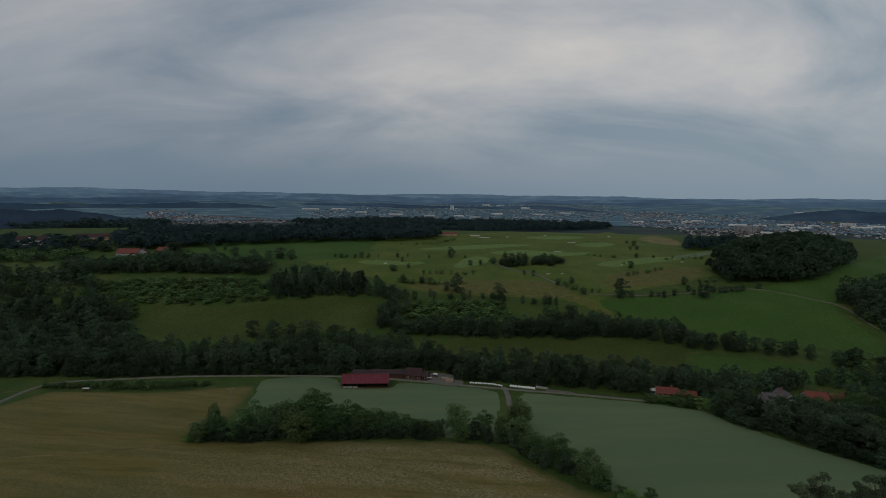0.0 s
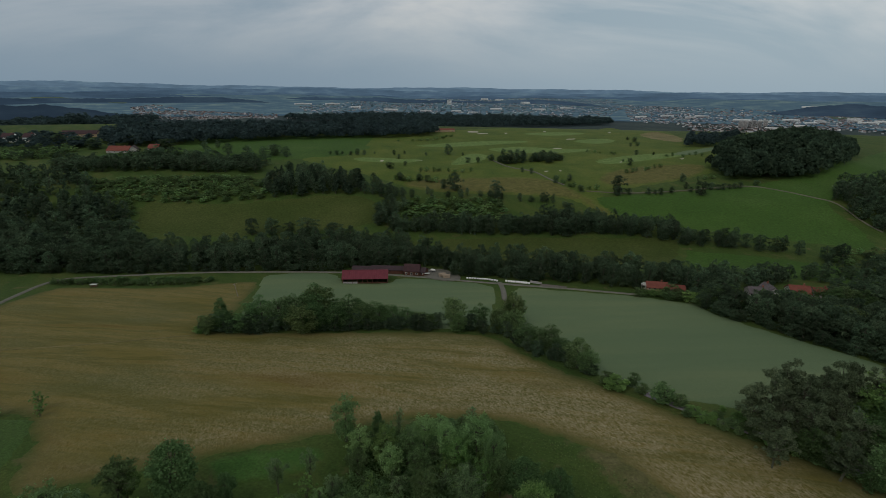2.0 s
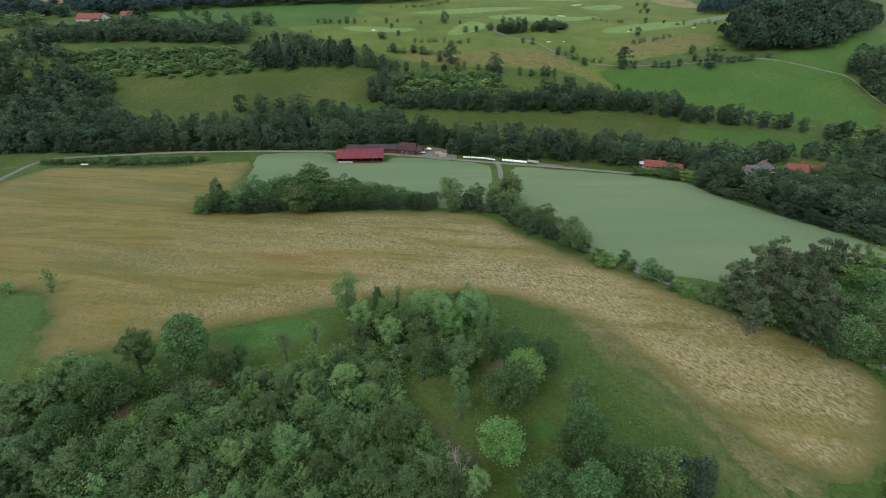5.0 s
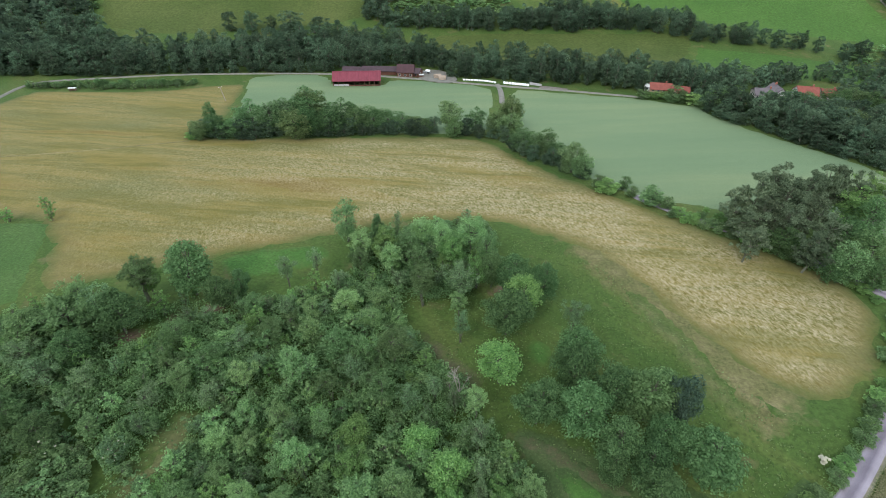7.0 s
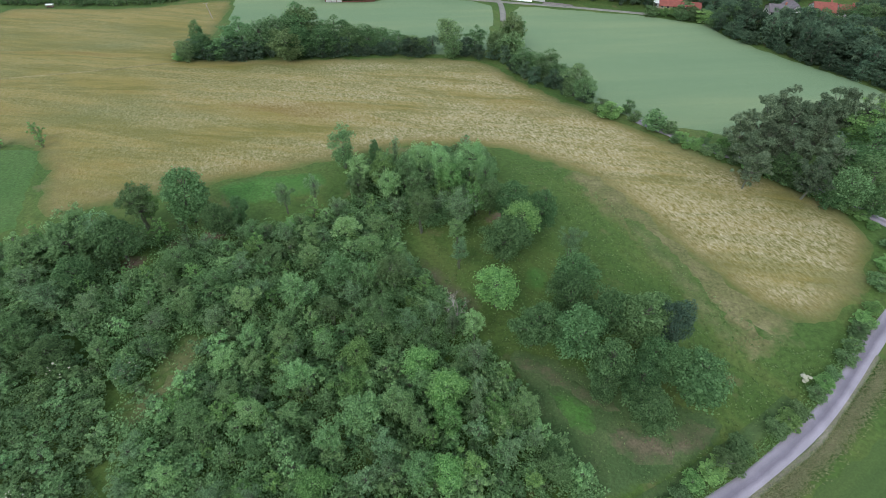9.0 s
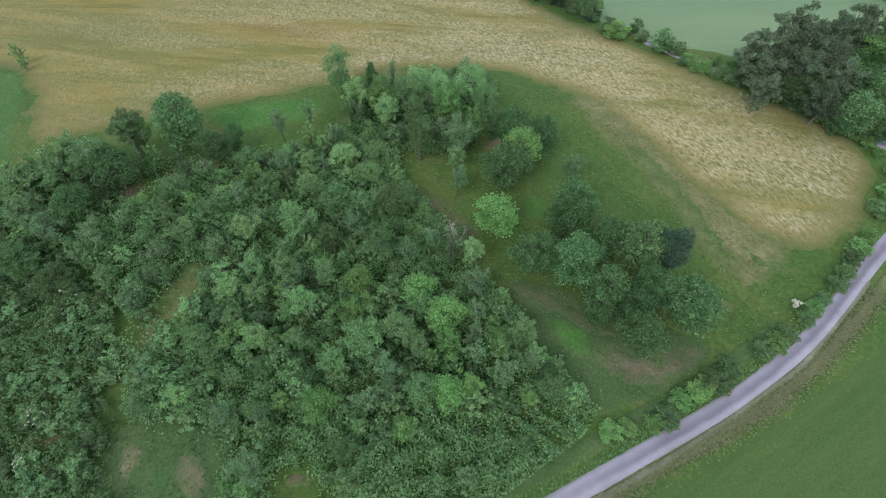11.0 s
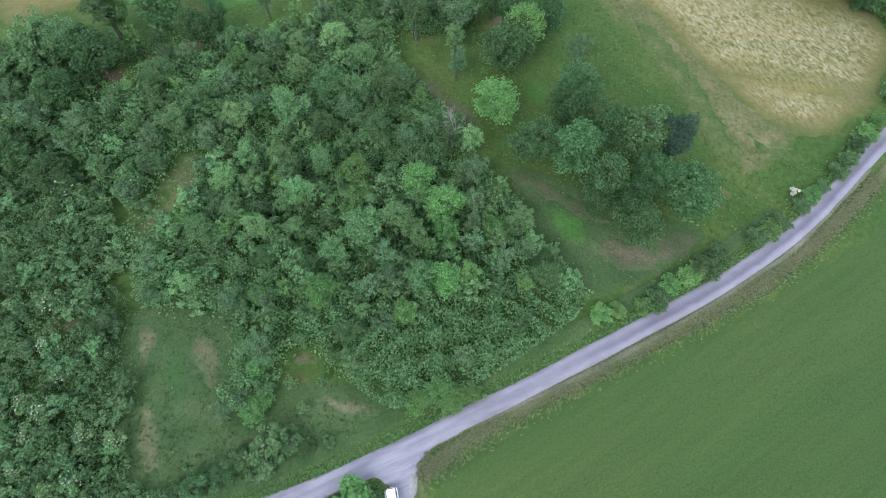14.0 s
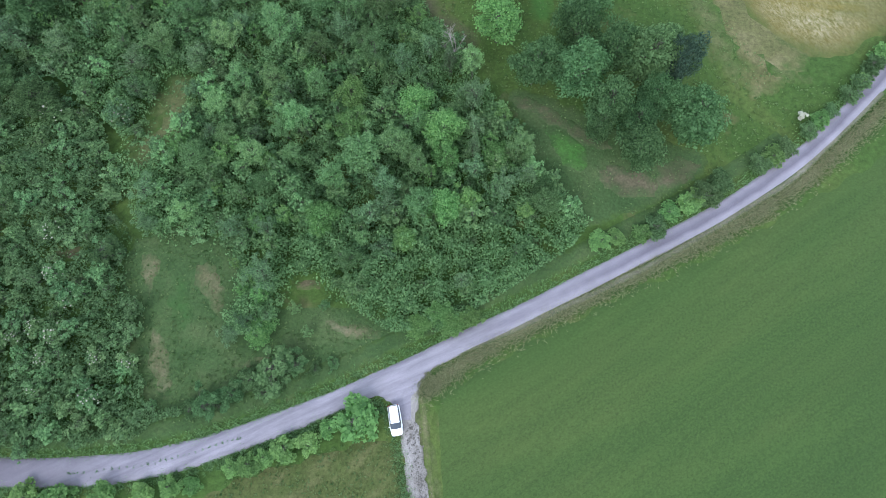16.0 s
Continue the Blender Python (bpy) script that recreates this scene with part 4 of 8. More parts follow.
plant_list(GREY, [(-6.4, 30.2, 2.5, 6.4), (7.0, 39.4, 1.8, 7.3), (11.1, 32.9, 3.2, 7.0), (15.5, 35.1, 2.1, 6.0), (-25.3, 26.8, 2.3, 5.7), (-31.0, 27.1, 2.7, 4.9), (-25.8, 19.8, 3.5, 5.7), (-44.4, 28.5, 2.4, 4.0), (-30.0, 11.2, 2.4, 3.2), (-44.6, 34.0, 2.9, 4.9), (-40.6, 46.5, 2.3, 4.0)], 8, slim=0.87)
plant_list(LIGHT, [(-63.4, 89.0, 2.8, 9.0), (-37.0, 75.5, 1.6, 6.2), (-11.3, 102.2, 3.7, 10.0), (4.1, 99.5, 3.8, 9.0), (10.0, 91.6, 2.6, 10.0), (19.8, 83.4, 3.7, 10.0), (-12.8, 49.6, 2.6, 7.3), (-12.5, 44.4, 3.1, 6.4), (2.5, 38.4, 2.3, 7.3), (2.2, 29.5, 2.5, 7.3), (5.6, 30.6, 2.2, 6.4), (10.9, 39.3, 2.5, 4.4), (14.8, 29.5, 1.5, 3.5), (-16.8, 28.7, 2.5, 5.7), (-17.7, 26.6, 1.0, 4.0), (-25.8, 11.6, 2.4, 2.4), (-4.4, 24.9, 2.0, 4.0)], 9)

plant_list(LIGHT[:1], [(12.4, 63.2, 4.2, 10.0), (2.2, 42.3, 3.3, 9.4), (-2.2, 47.3, 3.0, 8.6)], 12)
FILL = [make_tree("sapling", 90 + i, (L_ASH, L_GREY, L_LIGHT, L_UNDER)[i], "slender young tree in the thicket", "tree", leaves=760, size=0.52, stems=1 + i % 3, crown=(0.04, 1), lobes=34, shape="airy", out=0.2) for i in range(4)]
FAR_TREE = [make_tree("hill_tree", 140 + i, L_WOOD, "dark green tree of the far slope", "tree", leaves=360, size=0.98, crown=(-0.12, 1), lobes=(16, 20, 24)[i], quads=False, shape="dome", out=0.6) for i in range(3)]
FIR = [make_tree("fir_tree", 95 + i, L_BLUE, "dark conifer of the valley wood", "tree", leaves=300, size=1.45, shape="cone", crown=(0.1, 1), lobes=11, quads=False) for i in range(2)]
SCRUB = [make_tree("scrub_bush", 100 + i, (L_ASH, L_UNDER)[i], "low green bush of the overgrown slope", "shrub", leaves=230, size=1.45, stems=3, crown=(0, 1), lobes=8, quads=False) for i in range(2)]

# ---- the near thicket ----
THICKET = [(-106.7, 78.0), (-90.0, 80.0), (-84.5, 84.1), (-70.4, 81.3), (-55.8, 83.8), (-44.6, 87.4), (-38.1, 85.5), (-30.1, 89.2), (-23.5, 91.1), (-18.8, 95.1), (-21.0, 104.9), (-14.1, 114.5), (0.1, 119.8), (13.3, 121.1), (17.0, 113.1), (14.0, 98.0), (8.0, 88.0), (-2.0, 86.0), (-7.0, 82.0), (-3.7, 75.0), (3.6, 64.6), (9.8, 52.4), (13.2, 47.0), (17.6, 38.1)] + [(25.2, 27.4), (22.1, 23.7), (11.7, 17.0), (0.2, 10.7), (-6.7, 10.9), (-12.7, 14.9), (-21.5, 17.3), (-25.4, 10.5), (-30.5, 11.4), (-31.9, 17.5), (-37.8, 24.0), (-46.1, 27.0), (-49.6, 35.8), (-50.8, 44.1), (-69.9, 61.3), (-89.1, 66.5)]
HEATH = [(-92.1, 66.6), (-69.6, 60.1), (-53.2, 44.1), (-47.4, 27.0), (-45.2, 14.3), (-42.8, 2.7), (-35.9, -0.6), (-42.1, -3.2), (-52.3, -4.0), (-61.7, -4.1), (-77.6, -3.4)]
HEATH = [(x + 1.5 * math.sin(0.55 * y) + 0.8 * math.sin(1.3 * y + 1.0), y + 0.7 * math.sin(0.8 * x)) for x, y in spaced(HEATH, 1.5, True)]


GLADES = [[(-51.3, 39.1), (-50.0, 45.7), (-47.2, 51.9), (-45.7, 57.5), (-40.3, 56.6), (-40.0, 49.8), (-42.0, 43.9), (-45.0, 39.0)], [(-50.8, 38.3), (-48.9, 38.2), (-45.9, 28.2), (-41.6, 26.3), (-39.2, 28.1), (-37.0, 25.2), (-31.5, 23.3), (-29.8, 16.1), (-33.7, 12.8), (-34.8, 8.7), (-28.2, 8.6), (-27.9, 6.2), (-34.6, 1.7), (-40.9, 1.1), (-43.7, 13.0), (-47.2, 21.8)], [(-22.6, 16.0), (-19.8, 19.9), (-17.1, 18.5), (-16.6, 15.8), (-10.0, 13.1), (-6.6, 10.6), (-5.8, 8.1), (-14.0, 5.9), (-23.5, 2.2), (-28.2, 0.8), (-27.1, 6.2), (-20.8, 9.2)]]
GLADES += [[(-8.9, 89.1), (-2.6, 87.1), (1.0, 81.6), (-0.2, 77.3), (-5.5, 78.1)], [(-61.2, 25.3), (-55.6, 25.6), (-54.1, 22.8), (-58.2, 21.6)], [(-67.7, 77.0), (-60.4, 79.5), (-54.6, 83.8), (-44.3, 86.1), (-43.5, 82.5), (-52.2, 79.4), (-57.5, 73.7), (-64.3, 70.6)], [(-41.9, 28.2), (-32.9, 27.2), (-29.9, 24.6), (-29.8, 19.6), (-29.6, 14.4), (-31.6, 12.8), (-38.0, 19.8)], [(-23.3, 19.5), (-19.9, 20.8), (-16.3, 19.4), (-14.4, 15.8), (-10.9, 13.6), (-17.6, 12.5), (-22.0, 14.3)]]


LOW_GROWTH = [(-26.5, 26.0), (-18.6, 28.2), (-5.9, 26.5), (7.7, 27.2), (18.0, 29.9), (21.1, 24.1), (11.6, 17.0), (-4.1, 12.2), (-12.7, 15.8), (-21.3, 16.0)]


def in_glade(x, y, rng):
    """Whether a place lies in a glade, whose outline is ragged."""
    x, y = x + rng.normal(0, 1.3), y + rng.normal(0, 1.3)
    return any(bool(inside(g, x, y)) for g in GLADES)


def fill_thicket():
    items = []
    places, rng = scatter(THICKET, 4.3, 301)
    for x, y in places:
        if in_glade(x, y, rng) or rng.random() < (0.85 if inside(LOW_GROWTH, x, y) else 0.22):
            continue
        k = rng.choice(4, p=(0.40, 0.24, 0.20, 0.16))
        h = 2.6 + 4.0 * rng.random()
        items.append((FILL[k], x, y, 1.1 + 1.3 * rng.random(), h, rng.random() * 6.283))
    set_trees(items, 300, "saplings", "slender young trees of the thicket", "wood", 305)
    items = []
    places, rng = scatter(THICKET, 4.2, 302)
    for x, y in places:
        if in_glade(x, y, rng) or rng.random() < 0.3:
            continue
        k = 0.7 if inside(LOW_GROWTH, x, y) else 1.0
        items.append((BUSH[rng.integers(3)], x, y, k * (1.3 + 1.2 * rng.random()), k * (1.6 + 2.0 * rng.random()), rng.random() * 6.283))
    places, rng = scatter(HEATH, 3.2, 303)
    for x, y in places:
        if in_glade(x, y, rng) or rng.random() < 0.08:
            continue
        items.append((BUSH[rng.choice(3, p=(0.3, 0.35, 0.35))], x, y, 1.1 + 1.2 * rng.random(), 1.6 + 2.2 * rng.random(), rng.random() * 6.283))
    set_trees(items, 260, "shrubbery", "dense green shrubs of the thicket", "shrub", 306)


fill_thicket()


def leaf_carpet(name, poly, per_m2, size, rise, mat, label, seed, category="undergrowth", glades=True):
    """Low leaves over a stretch of ground, many sprays in one mesh."""
    rng = np.random.default_rng(seed)
    xs, ys = [p[0] for p in poly], [p[1] for p in poly]
    n = int((max(xs) - min(xs)) * (max(ys) - min(ys)) * per_m2)
    x, y = rng.uniform(min(xs), max(xs), n), rng.uniform(min(ys), max(ys), n)
    lump = np.sin(x * 0.7 + np.sin(y * 0.5) * 2) * np.sin(y * 0.8 + np.sin(x * 0.4) * 2)
    keep = inside(poly, x, y) & (lump + rng.normal(0, 0.5, n) > -0.5)
    for g in GLADES if glades else ():
        keep &= ~(inside(g, x + rng.normal(0, 0.9, n), y + rng.normal(0, 0.9, n)) & (rng.random(n) < 0.95))
    x, y, lump = x[keep], y[keep], lump[keep]
    c = np.c_[x, y, height(x, y) + rise * (0.15 + rng.random(len(x))) * (0.8 + 0.5 * lump)]
    nrm = rng.normal(scale=0.6, size=c.shape) + np.array([0, 0, 1.0])
    nrm /= np.linalg.norm(nrm, axis=1)[:, None]
    side = np.cross(nrm, rng.normal(size=c.shape))
    side /= np.linalg.norm(side, axis=1)[:, None]
    up = np.cross(nrm, side)
    s = (size * (0.6 + 0.8 * rng.random(len(x))))[:, None]
    v = np.stack([c - side * s * 0.55, c + side * s * 0.5 - up * s * 0.4, c + up * s * 0.6], 1).reshape(-1, 3)
    ob = mesh_object(name, v.tolist(), np.arange(len(v)).reshape(-1, 3).tolist(), mat)
    return tagged(ob, label, category, kind="stuff")


drape("dry_patch", [(-51.6, 38.1), (-50.7, 45.7), (-47.7, 51.9), (-46.2, 57.9), (-40.1, 57.2), (-39.7, 49.5), (-41.5, 43.4), (-44.5, 38.6), (-46.4, 28.3), (-48.0, 28.3)], 0.06, 0.9, M_STRAW, "dry trampled gully through the thicket", "grass", 1, 0.3)
leaf_carpet("undergrowth", THICKET, 52.0, 0.34, 2.6, L_UNDER, "low brambles and herbs under the young trees", 311)
leaf_carpet("bramble_thicket", HEATH, 44.0, 0.34, 1.9, L_BRAMBLE, "rank green brambles and nettles between shrubs", 312)

HEDGE_BUSH = [make_tree("glade_shrub", 75 + i, L_DARK, "dense blue-green shrub in the glade", "shrub", leaves=1700, size=0.46, stems=4, crown=(0, 1), lobes=40, shape="airy", out=0.3) for i in range(2)]
# bushes along the road and in the glade
ROADSIDE = [make_tree("roadside_bush", 110 + i, (L_HEDGE, L_LIGHT)[i], "leafy green bush at the road's edge", "shrub", leaves=1150, size=0.55, stems=4, crown=(0, 1), lobes=18, group="bushes along the road") for i in range(2)]
plant_list(ROADSIDE, [(35.7, 26.6, 2.0, 2.4), (38.3, 29.1, 1.8, 2.4), (33.3, 25.7, 1.6, 2.0), (29.3, 25.1, 1.4, 1.6), (26.5, 24.7, 1.8, 1.8), (44.6, 31.8, 2.4, 3.0), (47.3, 34.1, 2.2, 3.0), (41.3, 30.3, 1.8, 2.4), (43.3, 31.5, 1.7, 2.2), (54.7, 37.3, 1.9, 2.4), (57.4, 38.7, 1.9, 2.2), (59.9, 40.2, 1.9, 2.2), (64.4, 43.4, 1.7, 2.0), (67.0, 45.5, 1.7, 2.0), (69.5, 47.3, 1.5, 1.8), (73.4, 50.3, 1.8, 2.2), (76.0, 52.7, 1.8, 2.4), (78.8, 55.9, 2.0, 2.6), (81.4, 58.6, 2.0, 2.6)], 21)
plant_list(ROADSIDE, [(85.0, 61.6, 1.7, 2.4), (81.0, 57.6, 1.7, 2.2), (90.6, 68.0, 2.5, 3.0), (95.5, 72.9, 2.8, 3.0), (101.7, 79.7, 3.2, 3.5), (76.4, 53.3, 1.4, 1.8)], 22)
plant_list(ROADSIDE[1:], [(-11.1, -1.4, 3.2, 3.4), (-15.3, -2.6, 1.4, 2.2), (-18.0, -4.4, 1.7, 2.4), (-21.5, -5.2, 2.0, 2.2), (-24.0, -6.3, 1.4, 1.8), (-26.2, -7.2, 1.7, 2.2), (-28.5, -7.5, 1.4, 2.0), (-36.8, -9.8, 1.6, 2.0), (-40.5, -10.9, 1.9, 2.2), (-33.9, -9.6, 1.3, 1.6), (-45.8, -10.5, 2.0, 2.4), (-51.8, -10.8, 2.2, 2.6), (-56.5, -10.3, 2.0, 2.4)], 23)
plant_list(HEDGE_BUSH, [(-49.9, 24.0, 2.6, 3.6), (-23.3, 5.7, 3.4, 3.2), (-20.6, 6.5, 2.2, 2.4), (-32.3, 1.5, 2.7, 3.2), (-29.3, 2.7, 2.0, 2.4), (-24.5, 3.0, 2.1, 2.0), (-27.0, 4.3, 2.3, 2.4), (-15.0, 6.4, 1.2, 1.0), (-34.8, 0.5, 1.6, 2.0), (-17.8, 5.7, 1.2, 1.2)], 24)
plant_list(LIGHT, [(1.1, 13.4, 2.4, 3.0), (2.7, 11.7, 2.0, 2.5), (-2.3, 11.8, 2.0, 2.5), (5.3, 12.9, 1.7, 2.5)], 26)
plant_list(FILL[:1], [(-3.9, 25.3, 1.8, 4.0), (-11.0, 27.4, 1.4, 3.5), (-5.6, 28.6, 2.1, 6.0), (1.2, 20.4, 1.0, 2.5), (-20.9, 14.8, 1.1, 2.4), (-16.4, 15.2, 0.9, 2.0), (-18.9, 11.2, 0.9, 2.0)], 27)


def elder(seed):
    """A shrub with flat creamy flower heads."""
    top = make_tree("elder_shrub", seed, L_UNDER, "elder shrub dotted with creamy white flower heads", "shrub", leaves=800, size=0.8, stems=4, crown=(0, 1), lobes=9)
    rng = np.random.default_rng(seed + 5)
    v, f = [], []
    for i in range(18):
        a, e = rng.random() * 6.283, 0.35 + rng.random() * 1.1
        c = Vector((3.3 * math.cos(a) * math.cos(e), 3.3 * math.sin(a) * math.cos(e), 4.6 + 5.2 * math.sin(e)))
        r, b = 0.14 + 0.16 * rng.random(), len(v)
        v.append(tuple(c + Vector((0, 0, 0.25))))
        for j in range(7):
            t = 2 * math.pi * j / 7
            v.append((c.x + r * math.cos(t), c.y + r * math.sin(t), c.z + rng.normal(0, 0.08)))
        f += [(b, b + 1 + j, b + 1 + (j + 1) % 7) for j in range(7)]
    tagged(mesh_object("blossom", v, f, M_BLOSSOM, top), "creamy white flower heads")
    return top


M_BLOSSOM = plain_material("elder_blossom", (0.37, 0.36, 0.27), 0.9, 4.0, 0.1)
ELDER = [elder(120), elder(121)]
plant_list(ELDER, [(-62.3, 48.7, 2.4, 4.0), (-51.2, 47.7, 2.3, 3.5), (-59.2, 28.0, 1.9, 3.0), (-57.5, 21.2, 1.9, 3.0), (-55.4, 11.8, 2.0, 3.0), (-56.8, 8.5, 1.6, 3.0), (-58.8, 12.7, 1.5, 3.0), (-49.3, 8.4, 1.5, 2.6), (-49.3, 2.1, 1.9, 3.0), (-44.5, 7.4, 1.5, 3.0), (-61.8, 11.1, 1.3, 3.0), (-54.8, 16.9, 1.5, 2.6), (-57.2, 3.8, 1.4, 3.0)], 28)
HAWTHORN = make_tree("hawthorn", 125, M_BLOSSOM, "small pale blossoming bush beside the road", "shrub", leaves=500, size=0.8, stems=3, crown=(0.1, 1), lobes=7)
plant_list([HAWTHORN], [(64.1, 46.3, 0.9, 1.8)], 29)


def dead_tree():
    top = new("dead_tree")
    rng = np.random.default_rng(7)
    v, f = [], []

    def grow(p, d, length, r, depth):
        q = p + d * length
        limb(v, f, p, q, r, r * 0.6, 5)
        if depth:
            for i in range(3):
                w = (d + Vector(rng.normal(scale=0.5, size=3))).normalized()
                grow(q, w, length * 0.68, r * 0.55, depth - 1)

    grow(Vector((0, 0, -0.3)), Vector((0.05, 0.02, 1)).normalized(), 3.4, 0.17, 4)
    mesh_object("trunk", v, f, M_DEADWOOD, top)
    return tagged(top, "bare dead tree with pale grey twigs", "tree")


dead_tree().matrix_basis = pose(4.5, 58.2, ground_at(4.5, 58.2), 0, 0, 20)

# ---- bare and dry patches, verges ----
drape("rank_grass", [(-49.4, 16.6), (-49.5, 23.7), (-47.7, 28.3), (-39.4, 29.6), (-30.1, 26.5), (-26.9, 21.4), (-24.7, 16.0), (-14.4, 16.7), (-4.1, 13.0), (-2.8, 8.8), (-13.9, 4.7), (-23.4, 0.7), (-34.0, -2.7), (-40.2, -3.3), (-44.9, 3.5), (-47.7, 9.8)], 0.05, 1.5, M_DARK_GRASS, "dark green grass of the glade", "grass", 2, 0.3)
for px in ([(-23.0, 20.0), (-18.1, 20.1), (-16.8, 18.5), (-18.0, 17.0), (-21.5, 17.3)], [(-59.7, 26.3), (-55.7, 26.2), (-53.6, 24.3), (-56.8, 22.6), (-59.3, 24.0)], [(15.1, 26.7), (17.8, 26.6), (18.0, 23.7), (15.3, 23.3)], [(-51.9, 84.7), (-50.7, 87.3), (-46.3, 86.9), (-44.6, 83.2), (-49.1, 80.8)], [(-66.9, 76.2), (-61.6, 79.5), (-57.8, 75.3), (-63.4, 71.0)], [(-58.6, 82.1), (-55.8, 83.7), (-53.9, 80.3), (-56.7, 78.8)], [(-40.4, 89.7), (-33.6, 87.7), (-34.8, 84.2), (-39.4, 85.7)], [(11.3, 90.9), (14.8, 93.9), (18.1, 92.6), (17.8, 89.5), (13.0, 87.6)]):
    drape("bare_patch", px, 0.08, 0.8, M_SOIL, "small bare brown patch of soil in the grass", "soil", 2, 0.2)
for px in ([(-38.1, 23.1), (-34.2, 23.5), (-32.1, 19.3), (-31.2, 14.0), (-32.8, 13.2), (-36.1, 16.7)], [(-43.7, 14.3), (-41.2, 13.0), (-38.6, 7.4), (-37.8, 2.6), (-39.7, 0.6), (-42.1, 4.3)], [(-17.4, 13.7), (-9.3, 12.8), (-6.7, 9.6), (-10.9, 9.3), (-16.5, 11.1)], [(-32.6, 7.3), (-26.1, 8.4), (-21.1, 9.1), (-22.6, 7.1), (-29.2, 5.6)], [(-46.3, 25.1), (-43.8, 26.0), (-41.9, 21.3), (-42.9, 16.0), (-44.9, 17.8)]):
    drape("worn_patch", px, 0.11, 0.9, M_GLADE_WORN, "worn brown earth in the glade", "soil", 2, 0.3)
ribbon("verge", [(-62.0, -3.2), (-46.0, -2.8), (-38.0, -2.0), (-30.6, 0.2), (-22.8, 2.6), (-14.8, 5.9), (-7.4, 9.0), (2.0, 13.0), (10.8, 17.0), (19.9, 21.1), (29.3, 25.7), (39.2, 30.3), (49.5, 35.8), (60.4, 42.7)], 4.2, 0.04, M_DARK_GRASS, "dark green grass along the road", "verge", 2.0)
drape("lush_patch", [(18.1, 46.2), (22.5, 45.2), (27.7, 41.0), (26.9, 37.0), (22.3, 36.8), (20.5, 41.6)], 0.17, 0.8, M_LUSH_SPOT, "bright lush grass beside the clump of trees", "grass", 2, 0.3)
drape("lush_patch", [(-41.1, 22.2), (-36.9, 20.3), (-35.9, 14.1), (-36.8, 10.7), (-39.9, 12.5), (-41.6, 17.7)], 0.10, 1.0, M_GLADE_LUSH, "brighter lush grass in the glade", "grass", 2, 0.3)
drape("dry_margin", [(43.6, 101.0), (47.0, 90.8), (52.0, 78.0), (56.0, 66.5), (59.6, 56.6), (64.9, 52.1), (71.0, 54.0), (64.9, 56.6), (57.6, 63.5), (50.1, 78.0), (45.0, 90.8)], 0.07, 1.2, M_STRAW, "dry olive grass along the cereal's edge", "grass", 1, 0.3)
drape("dry_margin", [(30.7, 112.4), (39.3, 91.6), (45.4, 80.1), (51.4, 65.8), (54.4, 51.1), (57.8, 48.3), (71.4, 57.3), (66.6, 68.3), (61.5, 79.2), (53.8, 92.3), (49.4, 112.3)], 0.06, 1.5, M_MARGIN, "ochre thin grass where the cereal gives out", "grass", 2, 0.4)
drape("rank_grass", [(11.1, 52.9), (20.5, 53.4), (33.2, 43.7), (48.4, 41.2), (44.4, 33.9), (31.9, 28.2), (20.7, 25.6), (17.7, 34.3), (16.7, 42.8)], 0.10, 1.2, M_DARK_GRASS, "dark green grass beside the clump of trees", "grass", 2, 0.3)
for px in ([(12.6, 52.5), (18.2, 52.0), (23.8, 47.7), (29.7, 43.5), (31.9, 39.8), (26.7, 40.8), (21.9, 44.7), (15.3, 48.3)], [(26.0, 39.2), (31.2, 38.4), (38.1, 37.3), (38.4, 32.5), (31.6, 30.9), (27.9, 33.6)], [(37.1, 39.0), (42.2, 39.9), (46.6, 38.2), (43.8, 34.3), (37.5, 32.6), (36.8, 35.5)]):
    drape("worn_patch", px, 0.15, 0.8, M_TRAMPLED, "trampled brown earth beside the clump of trees", "soil", 2, 0.3)
for px in ([(-4.9, 76.8), (-1.0, 77.6), (5.2, 69.6), (10.6, 64.9), (8.3, 58.4), (0.9, 65.1)], [(11.2, 53.0), (16.9, 51.9), (22.0, 48.2), (26.7, 41.4), (31.0, 37.3), (36.5, 36.0), (35.1, 32.6), (28.6, 32.8), (23.4, 37.4), (17.8, 44.1), (12.7, 47.8)], [(26.5, 60.8), (30.7, 55.5), (33.4, 46.1), (29.0, 48.3)]):
    drape("worn_patch", px, 0.09, 1.0, M_WORN, "worn brown earth showing through the grass", "soil", 2, 0.3)
for px in ([(-49.8, 49.5), (-41.9, 51.6), (-47.3, 41.9), (-51.9, 38.9)], [(27.3, 37.9), (36.7, 37.2), (45.3, 37.0), (45.9, 35.0), (36.1, 32.6), (29.6, 33.7)], [(43.9, 94.0), (50.0, 87.6), (54.9, 72.8), (57.5, 59.3), (55.8, 50.4), (52.7, 52.9), (49.1, 66.5), (44.4, 81.8)], [(32.8, 111.3), (39.2, 103.4), (42.2, 92.9), (38.1, 98.6)], [(44.4, 69.6), (51.5, 60.7), (51.6, 55.4), (45.9, 63.6)], [(10.9, 52.4), (19.7, 50.5), (26.7, 41.6), (23.7, 40.6), (15.5, 46.7)]):
    drape("dry_patch", px, 0.07, 1.0, M_STRAW, "dry trampled patch in the grass", "grass", 2, 0.3)
for px in ([(19.8, 76.4), (25.0, 71.3), (21.7, 65.2), (17.8, 69.8)], [(-55.1, 104.4), (-42.0, 108.3), (-27.9, 111.2), (-24.7, 100.8), (-38.8, 96.1), (-48.8, 93.8)]):
    drape("lush_patch", px, 0.13, 1.2, M_LUSH, "brighter lush patch in the grass", "grass", 2, 0.3)
